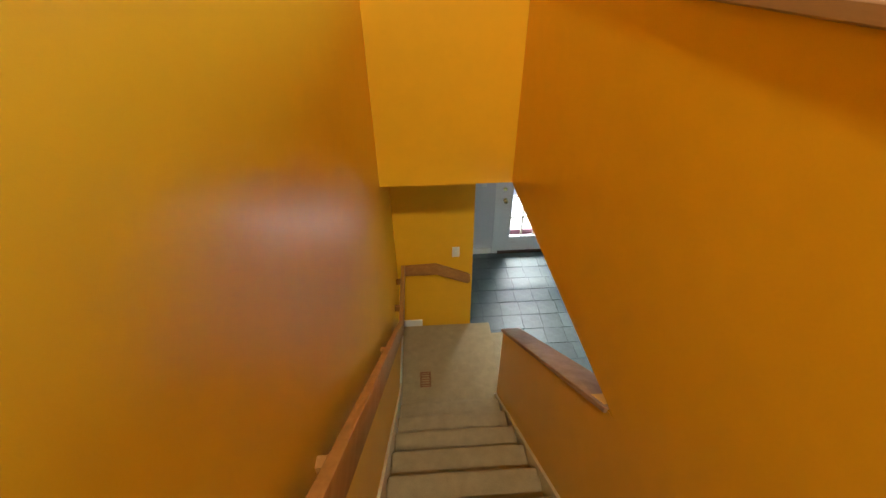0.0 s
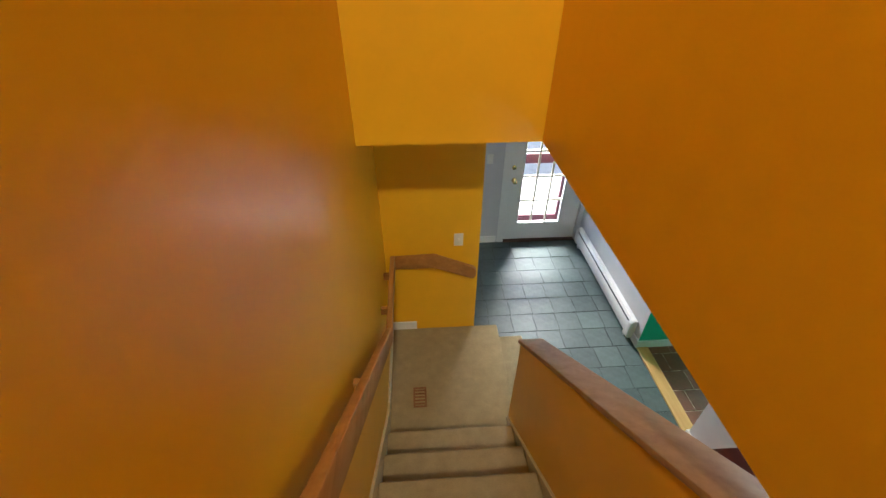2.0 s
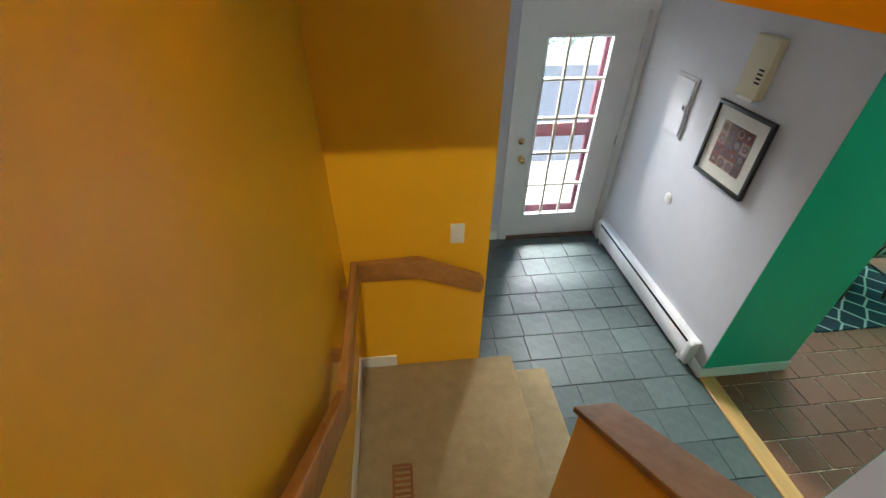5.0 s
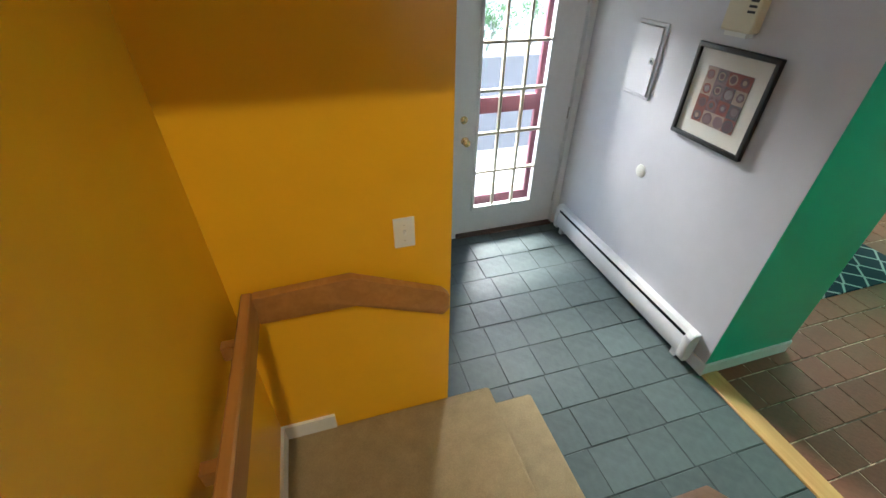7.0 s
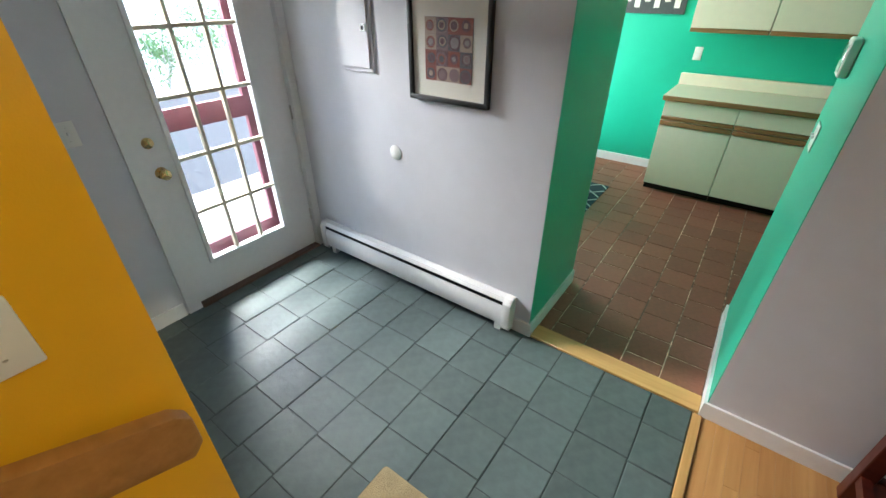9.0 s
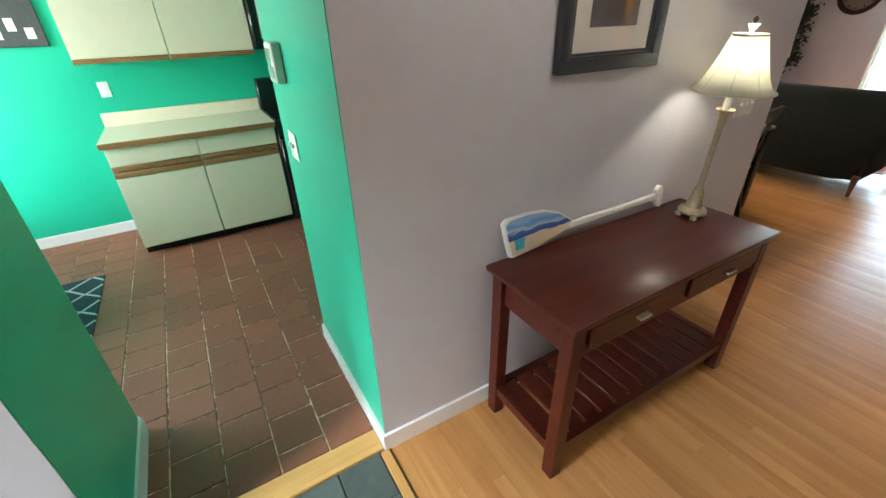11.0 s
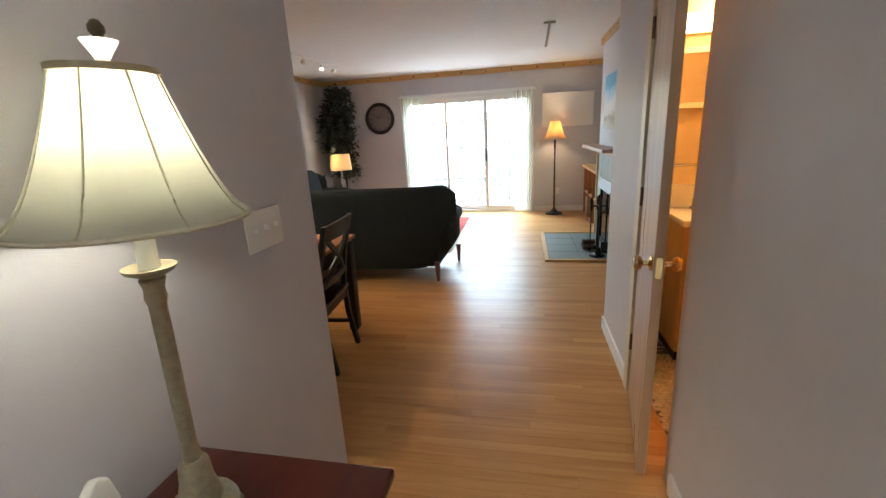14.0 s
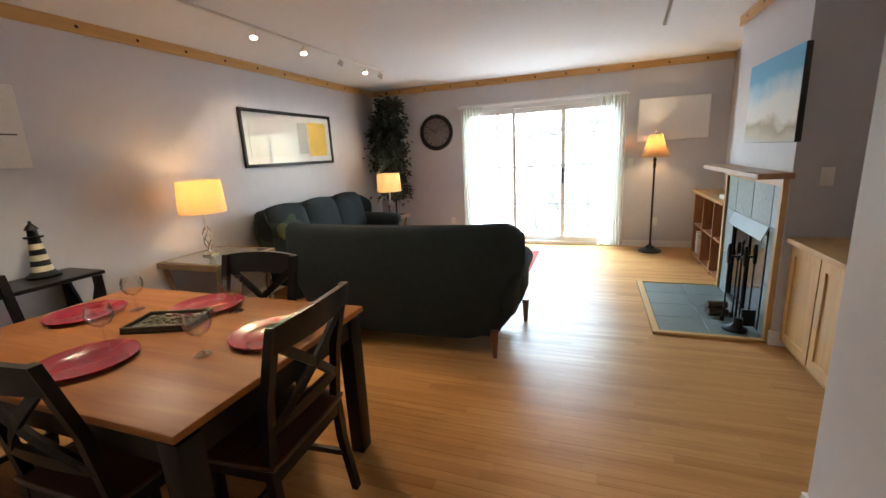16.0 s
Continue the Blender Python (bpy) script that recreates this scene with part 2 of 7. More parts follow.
# ---- building helpers ----
def bx(bm, x0, x1, y0, y1, z0, z1, r=0.0, seg=1):
    """A box between two corners, its edges rounded by r."""
    made = bmesh.ops.create_cube(bm, size=1.0, matrix=Matrix.LocRotScale(((x0 + x1) / 2, (y0 + y1) / 2, (z0 + z1) / 2), None, (abs(x1 - x0), abs(y1 - y0), abs(z1 - z0))))
    if r:
        edges = {e for v in made["verts"] for e in v.link_edges}
        bmesh.ops.bevel(bm, geom=list(edges), offset=r, segments=seg, profile=0.5, affect="EDGES")
    return bm


def box(*a, **k):
    return bx(bmesh.new(), *a, **k)


def prism(bm, pts, axis, a, b, r=0.0):
    """A flat outline (u, v) pushed along an axis from a to b: axis x gives (y, z), y gives (x, z), z gives (x, y)."""
    def at(u, v, w):
        return {"x": (w, u, v), "y": (u, w, v), "z": (u, v, w)}[axis]
    lo, hi = [bm.verts.new(at(u, v, a)) for u, v in pts], [bm.verts.new(at(u, v, b)) for u, v in pts]
    n = len(pts)
    faces = [bm.faces.new(lo), bm.faces.new(hi[::-1])]
    for i in range(n):
        faces.append(bm.faces.new((lo[i], hi[i], hi[(i + 1) % n], lo[(i + 1) % n])))
    bmesh.ops.recalc_face_normals(bm, faces=faces)
    if r:
        bmesh.ops.bevel(bm, geom=list({e for f in faces for e in f.edges}), offset=r, segments=2, profile=0.5, affect="EDGES")
    return bm


def lathe(bm, profile, seg=24, at=(0, 0, 0)):
    """A turned body from (radius, height) pairs."""
    rings = []
    for r, z in profile:
        if r < 1e-5:
            rings.append([bm.verts.new((at[0], at[1], at[2] + z))])
        else:
            rings.append([bm.verts.new((at[0] + r * math.cos(2 * math.pi * i / seg), at[1] + r * math.sin(2 * math.pi * i / seg), at[2] + z)) for i in range(seg)])
    for a, b in zip(rings, rings[1:]):
        for i in range(seg):
            j = (i + 1) % seg
            if len(a) == 1 and len(b) == 1:
                continue
            if len(a) == 1:
                bm.faces.new((a[0], b[j], b[i]))
            elif len(b) == 1:
                bm.faces.new((a[i], a[j], b[0]))
            else:
                bm.faces.new((a[i], a[j], b[j], b[i]))
    bmesh.ops.recalc_face_normals(bm, faces=bm.faces)
    return bm


def tube(bm, pts, r, seg=8, taper=None):
    """A round bar along points."""
    rings = []
    pts = [Vector(p) for p in pts]
    for i, p in enumerate(pts):
        d = (pts[min(i + 1, len(pts) - 1)] - pts[max(i - 1, 0)]).normalized()
        up = Vector((0, 0, 1)) if abs(d.z) < 0.9 else Vector((1, 0, 0))
        u = d.cross(up).normalized()
        w = d.cross(u)
        rad = r if taper is None else r + (taper - r) * i / max(1, len(pts) - 1)
        rings.append([bm.verts.new(p + u * rad * math.cos(2 * math.pi * k / seg) + w * rad * math.sin(2 * math.pi * k / seg)) for k in range(seg)])
    made = []
    for a, b in zip(rings, rings[1:]):
        for k in range(seg):
            made.append(bm.faces.new((a[k], a[(k + 1) % seg], b[(k + 1) % seg], b[k])))
    made += [bm.faces.new(rings[0][::-1]), bm.faces.new(rings[-1])]
    bmesh.ops.recalc_face_normals(bm, faces=made)
    return bm


def bar(bm, p, q, w, h, r=0.0):
    """A square bar from p to q, w across and h high."""
    p, q = Vector(p), Vector(q)
    d = q - p
    x = d.normalized()
    up = Vector((0, 0, 1)) if abs(x.z) < 0.95 else Vector((0, 1, 0))
    y = up.cross(x).normalized()
    z = x.cross(y)
    m = Matrix((x, y, z)).transposed().to_4x4()
    m.translation = (p + q) / 2
    made = bmesh.ops.create_cube(bm, size=1.0, matrix=m @ Matrix.Diagonal((d.length, w, h, 1)))
    if r:
        bmesh.ops.bevel(bm, geom=list({e for v in made["verts"] for e in v.link_edges}), offset=r, segments=1, affect="EDGES")
    return bm


def smooth(mesh, deg=40):
    for f in mesh.polygons:
        f.use_smooth = True
    mesh.set_sharp_from_angle(angle=radians(deg))


def part(name, bm, material, parent=None, label="", soft=True):
    """One bmesh as one mesh object, under a thing or a part."""
    mesh = bpy.data.meshes.new(name)
    bm.to_mesh(mesh)
    bm.free()
    mesh.materials.append(material)
    if soft:
        smooth(mesh)
    ob = new(name, mesh)
    if parent is not None:
        ob.parent = parent
    if label:
        tagged(ob, label)
    return ob


def thing(name, at, label, category, group="", turn=0.0, kind=""):
    ob = new(name)
    ob.empty_display_size = 0.1
    ob.matrix_world = pose(*at, 0, 0, turn)
    return tagged(ob, label, category, group, kind)


def setting(name, bm, material, label="", category=""):
    return tagged(part(name, bm, material), label, category, kind="structure")


def boxes(*list_of):
    bm = bmesh.new()
    for b in list_of:
        bx(bm, *b)
    return bm


# ---- the plan ----
XL, XR, XH, XE = -0.2, 0.672, 0.79, 2.13      # stair walls, hall west face, hall east face
CEIL, LCEIL, UP, TOP = 2.41, 2.46, 2.626, 6.6  # hall and living ceilings, upper floor, upper ceiling
LAND, RISE, RUN, NOSE = 0.37, 0.188, 0.238, 1.982
EASTW, SOUTHW, WESTW = 5.0, -6.51, 0.0
ADOOR, NDOOR = (1.15, 2.07), 4.8

# stair hall
setting("wall_stair_west", box(XL - 0.12, XL, -2.2, 3.05, 0, TOP), M_YELLOW, "yellow painted stair wall", "wall")
setting("wall_landing_north", box(XL - 0.12, 0.534, 3.05, 3.11, 0, CEIL), M_YELLOW, "yellow painted wall behind the landing", "wall")
setting("wall_stair_soffit", box(XL, XR, 2.336, 2.45, CEIL, TOP), M_YELLOW, "yellow painted wall above the landing", "wall")
setting("ceiling_landing", box(XL, XR, 2.45, 3.05, CEIL, UP), M_CEIL)
bm = bmesh.new()
bx(bm, XR, 0.73, 0.62, 2.336, CEIL, 3.575), bx(bm, XR, 0.73, -2.2, 0.62, 2.3, 3.575)
setting("wall_stair_east_upper", bm, M_YELLOW, "orange-yellow painted upper stair wall", "wall")
setting("wall_loft_rail", box(0.733, XH, -2.2, 2.336, UP, 3.575), M_GREY)
setting("trim_loft_cap", box(XR - 0.025, XH + 0.025, -2.2, 2.336, 3.577, 3.607, r=0.004), M_CAP, "reddish brown wooden cap on the upper half wall", "trim")
HALF = ((-0.40, 0.0), (2.14, 0.0), (2.14, 1.19), (0.70, 2.385), (0.62, 2.41), (0.62, 2.3), (-0.40, 2.3))
setting("wall_stair_east_lower", prism(bmesh.new(), HALF, "x", XR, 0.73), M_YELLOW, "yellow painted sloped half wall beside the stairs", "wall")
setting("wall_hall_west", prism(bmesh.new(), ((-0.40, 0.0), (2.14, 0.0), (2.14, 1.19), (0.70, 2.385), (0.62, 2.41), (-0.40, CEIL)), "x", 0.732, XH), M_GREY, "pale grey painted hall wall", "wall")
setting("trim_half_wall_cap", prism(bmesh.new(), ((2.165, 1.172), (2.165, 1.203), (0.67, 2.443 - 0.036), (0.67, 2.443 - 0.067)), "x", XR - 0.012, XH + 0.018, r=0.004), M_CAP, "smooth brown wooden cap on the sloped half wall", "trim")
# hall
setting("wall_hall_northwest", box(0.474, 0.534, 3.112, NDOOR, 0, CEIL), M_GREY)
bm = bmesh.new()
bx(bm, 0.474, ADOOR[0] - 0.02, NDOOR, NDOOR + 0.14, 0, CEIL), bx(bm, ADOOR[1] + 0.02, 2.8, NDOOR, NDOOR + 0.14, 0, CEIL), bx(bm, ADOOR[0] - 0.02, ADOOR[1] + 0.02, NDOOR, NDOOR + 0.14, 2.06, CEIL)
setting("wall_front", bm, M_GREY, "pale grey wall around the front door", "wall")
setting("wall_hall_east_north", box(XE, XE + 0.06, 3.007, NDOOR, 0, CEIL), M_GREY, "pale lavender grey hall wall", "wall")
setting("wall_kitchen_return_north", boxes((XE + 0.003, 2.79, 3.004, 3.06, 0, CEIL), (2.73, 2.79, 3.06, NDOOR, 0, CEIL)), M_GREEN, "green painted wall beside the kitchen opening", "wall")
XS = 2.085                                    # the wall behind the console ends a little further in
def wall_x(y):
    return XE - (XE - XS) * (2.097 - y) / 2.347
setting("wall_hall_east", prism(bmesh.new(), ((XE, 2.097), (XE + 0.06, 2.097), (XE + 0.06, -0.25), (XS, -0.25)), "z", 0, CEIL), M_GREY, "pale grey hall wall behind the console table", "wall")
setting("wall_kitchen_return_south", boxes((XE + 0.003, 2.99, 2.044, 2.1, 0, CEIL), (2.93, 2.99, -0.13, 2.044, 0, CEIL)), M_GREEN, "bright green painted wall beside the kitchen opening", "wall")
setting("wall_kitchen_east", boxes((5.36, 5.46, -0.25, 5.16, 0, CEIL)), M_GREEN, "bright green kitchen wall", "wall")
NW = (3.3, 5.0, 0.85, 2.05)
setting("wall_kitchen_north", boxes((2.8, NW[0], 5.04, 5.16, 0, CEIL), (NW[1], 5.36, 5.04, 5.16, 0, CEIL), (NW[0], NW[1], 5.04, 5.16, 0, NW[2]), (NW[0], NW[1], 5.04, 5.16, NW[3], CEIL)), M_GREEN)
setting("wall_nook_west", box(2.66, 2.73, NDOOR + 0.14, 5.16, 0, CEIL), M_GREEN)
setting("wall_kitchen_south", box(2.99, 5.36, -0.13, -0.01, 0, CEIL), M_GREEN)
setting("wall_dining_north", box(XE + 0.06, EASTW + 0.1, -0.25, -0.133, 0, LCEIL), M_GREY)
# living room
setting("wall_living_east", box(EASTW, EASTW + 0.12, SOUTHW, -0.25, 0, LCEIL), M_GREY, "pale grey living room wall", "wall")
SD = (1.24, 3.47, 2.07)
setting("wall_living_south", boxes((WESTW - 0.1, SD[0], SOUTHW - 0.14, SOUTHW, 0, LCEIL), (SD[1], EASTW + 0.12, SOUTHW - 0.14, SOUTHW, 0, LCEIL), (SD[0], SD[1], SOUTHW - 0.14, SOUTHW, SD[2], LCEIL)), M_GREY, "pale grey wall around the sliding door", "wall")
setting("wall_living_west", box(WESTW - 0.1, WESTW, SOUTHW, -1.78, 0, LCEIL), M_GREY)
setting("chimney_breast", boxes((WESTW, 0.39, -4.78, -4.43, 0, LCEIL), (WESTW, 0.39, -3.65, -3.45, 0, LCEIL), (WESTW, 0.39, -4.43, -3.65, 0.78, LCEIL), (WESTW, 0.05, -4.43, -3.65, 0, 0.78)), M_GREY, "pale grey painted chimney breast", "wall")
BD = (-1.08, -0.47)
setting("wall_bath_east", boxes((0.69, XH, -1.86, BD[0], 0, LCEIL), (0.69, XH, BD[0], BD[1], 2.05, CEIL), (0.69, XH, BD[1], -0.40, 0, CEIL)), M_GREY, "pale grey wall beside the bathroom door", "wall")
setting("wall_bath_south", box(-1.1, 0.69, -1.86, -1.78, 0, LCEIL), M_GREY)
M_BATH = mat("bathroom_wall_paint", (0.62, 0.45, 0.22), 0.45, var=0.05)
setting("wall_bath_inner", boxes((-1.1, 0.685, -1.775, -1.76, 0, 2.3), (-1.1, -1.0, -1.76, -0.3, 0, 2.3), (-1.0, 0.66, -0.36, -0.3, 0, 2.3)), M_BATH)
setting("ceiling_bath", box(-1.1, 0.69, -1.78, -0.3, 2.3, 2.34), M_CEIL)
# ceilings and upper storey
setting("ceiling_hall", boxes((0.474, XE + 0.06, 2.45, NDOOR, CEIL, UP), (XH, XE + 0.06, -0.25, 2.45, CEIL, UP), (XR + 0.06, XH, 0.62, 2.336, CEIL, UP - 0.002)), M_CEIL)
setting("ceiling_kitchen", box(XE + 0.06, 5.46, -0.25, 5.16, CEIL, UP), M_CEIL)
setting("ceiling_living", boxes((XH, EASTW + 0.12, SOUTHW - 0.14, -0.25, LCEIL, UP), (WESTW - 0.1, XH, SOUTHW - 0.14, -1.86, LCEIL, UP), (XL, XH, -1.86, -0.4, LCEIL, UP - 0.004)), M_CEIL, "white painted ceiling", "ceiling")
setting("wall_upper_outer", boxes((XL - 0.12, 3.5, -2.35, -2.2, UP, TOP), (3.4, 3.5, -2.2, 2.336, UP, 3.2), (3.4, 3.5, -2.2, 2.336, 4.6, TOP), (3.4, 3.5, -2.2, -0.1, 3.2, 4.6), (3.4, 3.5, 1.3, 2.336, 3.2, 4.6), (XR, 3.5, 2.336, 2.45, UP, TOP)), M_PURPLE)
setting("floor_upper", boxes((XH + 0.002, 3.5, -2.2, 2.336, UP, UP + 0.02), (XL, XR, -2.2, -0.636, UP - 0.1, UP)), M_CARPET)
setting("ceiling_upper", box(XL - 0.12, 3.5, -2.35, 2.45, TOP, TOP + 0.1), M_CEIL)

M_JOINT = mat("dark_wood_joint", (0.26, 0.13, 0.045), 0.6)
# ---- floors (beds under the loose pieces) ----
setting("floor_hall", box(0.474, XE, 2.13, NDOOR, -0.1, -0.004), M_GROUT, "green-grey slate tile floor", "floor")
setting("floor_kitchen", boxes((2.13, 5.46, -0.25, 5.16, -0.1, -0.004)), M_KGROUT, "brown quarry tile kitchen floor", "floor")
setting("floor_wood", boxes((XR, XE, -0.25, 2.128, -0.1, -0.006), (WESTW - 0.1, EASTW + 0.12, SOUTHW, -0.25, -0.1, -0.006)), M_JOINT, "honey oak strip floor with a glossy finish", "floor")
setting("floor_bath", box(-1.1, 0.70, -1.78, -0.3, -0.095, -0.003), M_KGROUT, "small hexagonal tile bathroom floor", "floor")

# ---- stairs ----
stair = thing("staircase", (0.2, 1.0, 0), "beige carpeted straight staircase down to a landing", "stairs", kind="structure")
def stair_part(name, bm, m, label=""):
    ob = part(name, bm, m, stair, label)
    ob.matrix_parent_inverse = stair.matrix_world.inverted()
    return ob
SK = 0.016
for k in range(1, 12):
    y, z = NOSE - RUN * (k - 1), LAND + RISE * k
    bm = bmesh.new()
    bx(bm, XL + SK, XR - SK, y - RUN - 0.03, y, z - 0.05, z, r=0.022, seg=4)
    bx(bm, XL + SK, XR - SK, y - RUN - 0.01, y - 0.022, z - RISE - 0.02, z - 0.03)
    stair_part("tread", bm, M_CARPET)
y = NOSE - RUN * 11
bm = bmesh.new()
bx(bm, XL, XR, y - 0.2, y, UP - 0.045, UP + 0.003, r=0.016, seg=3)
bx(bm, XL, XR, y - 0.2, y - 0.022, UP - RISE, UP - 0.03)
stair_part("tread", bm, M_CARPET)
bm = bmesh.new()
bx(bm, XL, 0.743, 2.14, 3.05, LAND - 0.05, LAND, r=0.018, seg=3)
bx(bm, XL, 0.722, 2.15, 3.048, 0, LAND - 0.03)
bx(bm, XL + SK, XR - SK, NOSE - 0.3, 2.15, LAND - 0.06, LAND - 0.002)
stair_part("landing", bm, M_CARPET, "beige carpeted landing with rounded edges")
bm = bmesh.new()
bx(bm, 0.70, 1.0, 2.2, 3.066, 0.135, 0.185, r=0.018, seg=3)
bx(bm, 0.70, 0.98, 2.21, 3.05, 0, 0.15)
stair_part("bottom_step", bm, M_CARPET)
# sloped skirt boards
SL = RISE / RUN
def skirt(x0, x1, lift):
    z = lambda y: LAND + RISE + (NOSE - y) * SL + lift
    return prism(bmesh.new(), ((2.25, LAND), (2.25, LAND + 0.10), (2.16, LAND + 0.115), (-0.7, z(-0.7)), (-0.7, z(-0.7) - 0.4), (NOSE, LAND)), "x", x0, x1)
setting("baseboard_stair_west", skirt(XL, XL + SK, 0.075), M_CREAM, "cream painted sloped skirting", "baseboard")
setting("baseboard_stair_east", prism(bmesh.new(), ((2.139, LAND), (2.139, LAND + 0.02), (-0.39, LAND + RISE + (NOSE + 0.39) * SL + 0.065), (-0.39, LAND + RISE + (NOSE + 0.39) * SL - 0.35), (NOSE, LAND)), "x", XR - SK, XR), M_CREAM)
setting("baseboard_landing", boxes((XL, XL + 0.013, 2.25, 3.05, LAND, LAND + 0.085), (XL + 0.013, 0.02, 3.037, 3.05, LAND, LAND + 0.085)), M_TRIM, "white baseboard round the landing corner", "baseboard")

# baseboards
bb = lambda n, *b: setting(n, boxes(*b), M_TRIM, "white painted baseboard", "baseboard")
H = 0.09
setting("baseboard_hall_east", prism(bmesh.new(), ((XE - 0.013, 2.1), (XE, 2.1), (XS, -0.25), (XS - 0.013, -0.25)), "z", 0, H), M_TRIM, "white painted baseboard", "baseboard")
bb("baseboard_kitchen_return", (XE - 0.013, 2.99, 2.1, 2.113, 0, H), (XE - 0.013, 2.79, 2.991, 3.004, 0, H), (XE - 0.013, XE, 3.004, 3.12, 0, H))
bb("baseboard_kitchen", (5.347, 5.36, 3.05, 5.04, 0, H), (2.79, 2.803, 3.0, 5.04, 0, H))
bb("baseboard_hall_west", (XH, XH + 0.013, -0.40, 2.14, 0, H), (XR + 0.02, XH + 0.013, 2.14, 2.153, 0, H))
bb("baseboard_front", (0.534, 1.05, NDOOR - 0.013, NDOOR, 0, H), (0.534, 0.547, 3.11, NDOOR - 0.013, 0, H))
bb("baseboard_bath_wall", (XH, XH + 0.013, -1.86, -1.16, 0, H), (0.4, XH + 0.013, -1.873, -1.86, 0, H))
bb("baseboard_living", (EASTW - 0.013, EASTW, SOUTHW, -0.25, 0, H), (SD[1] + 0.06, EASTW - 0.013, SOUTHW, SOUTHW + 0.013, 0, H), (WESTW, SD[0] - 0.06, SOUTHW, SOUTHW + 0.013, 0, H), (0.39, 0.403, -3.52, -3.45, 0, 0.1), (WESTW, 0.403, -3.45, -3.437, 0, 0.1))
# oak picture-rail beam below the ceiling, with dark plugs
def beam(name, bm, m):
    return tagged(part(name, bm, m), "golden pine board under the ceiling with dark round plugs", "trim", kind="structure")
b1 = beam("trim_beam_east", box(EASTW - 0.03, EASTW, SOUTHW, -0.25, LCEIL - 0.085, LCEIL, r=0.003), M_OAKY)
b2 = beam("trim_beam_south", box(0.0, EASTW - 0.03, SOUTHW, SOUTHW + 0.03, LCEIL - 0.085, LCEIL, r=0.003), M_OAKX)
b3 = beam("trim_beam_chimney", box(0.39, 0.42, -4.80, -3.43, LCEIL - 0.085, LCEIL, r=0.003), M_OAKY)
plug = lathe(bmesh.new(), ((0, 0.002), (0.012, 0.002), (0.013, 0.0), (0.0, -0.001)), 12)
plug_mesh = bpy.data.meshes.new("plug")
plug.to_mesh(plug_mesh)
plug.free()
plug_mesh.materials.append(M_BLACKM)
def plugs(parent, spots, turn):
    for p in spots:
        ob = new("plug", plug_mesh)
        ob.parent = parent
        ob.matrix_basis = pose(*p, *turn)
plugs(b1, [(EASTW - 0.031, -0.6 - 0.42 * i, LCEIL - 0.045) for i in range(14)], (0, -90, 0))
plugs(b2, [(0.3 + 0.42 * i, SOUTHW + 0.031, LCEIL - 0.045) for i in range(11)], (-90, 0, 0))
plugs(b3, [(0.421, -4.6 + 0.38 * i, LCEIL - 0.045) for i in range(4)], (0, 90, 0))
# thresholds
setting("threshold_kitchen", box(XE - 0.005, 2.24, 2.113, 2.991, -0.004, 0.012, r=0.004), M_OAKY, "golden oak threshold strip at the kitchen", "threshold")
setting("threshold_hall", box(XR + 0.12, XE - 0.014, 2.095, 2.135, -0.004, 0.01, r=0.004), M_OAKX, "golden oak edge strip at the slate floor", "threshold")

# ---- small fixtures used in several rooms ----
def switch_plate(at, turn, gangs=1, label="white light switch plate", outlet=False):
    """Plate in the local x-z plane, facing -y."""
    t = thing("outlet" if outlet else "light_switch", at, label, "outlet" if outlet else "switch", "wall plates", turn)
    w = 0.07 + 0.046 * (gangs - 1)
    part("plate", box(-w / 2, w / 2, -0.006, 0, -0.057, 0.057, r=0.003, seg=2), M_WHITEP, t)
    for g in range(gangs):
        x = (g - (gangs - 1) / 2) * 0.046
        if outlet:
            for z in (-0.02, 0.02):
                part("socket", box(x - 0.016, x + 0.016, -0.008, -0.005, z - 0.013, z + 0.013, r=0.003), M_TRIM, t)
        else:
            bm = box(x - 0.004, x + 0.004, -0.018, -0.005, -0.003, 0.012, r=0.001)
            part("toggle", bm, M_TRIM, t)
            for z in (-0.03, 0.03):
                part("screw", lathe(bmesh.new(), ((0, 0.0), (0.003, 0.0), (0.003, 0.002), (0, 0.002)), 8, (x, -0.007, z)), M_CHROME, t)
    return t


def knob_set(parent, x, y, z, sign=1):
    """A round door knob with its rose, pointing along -y (sign 1) or +y."""
    bm = lathe(bmesh.new(), ((0, 0), (0.03, 0), (0.032, 0.004), (0.024, 0.01), (0.011, 0.014), (0.010, 0.032), (0.024, 0.04), (0.029, 0.05), (0.026, 0.062), (0.012, 0.067), (0, 0.068)), 20)
    bmesh.ops.transform(bm, matrix=pose(x, y, z, 90 if sign > 0 else -90, 0, 0), verts=bm.verts)
    return part("knob", bm, M_BRASS, parent, "polished brass knob")


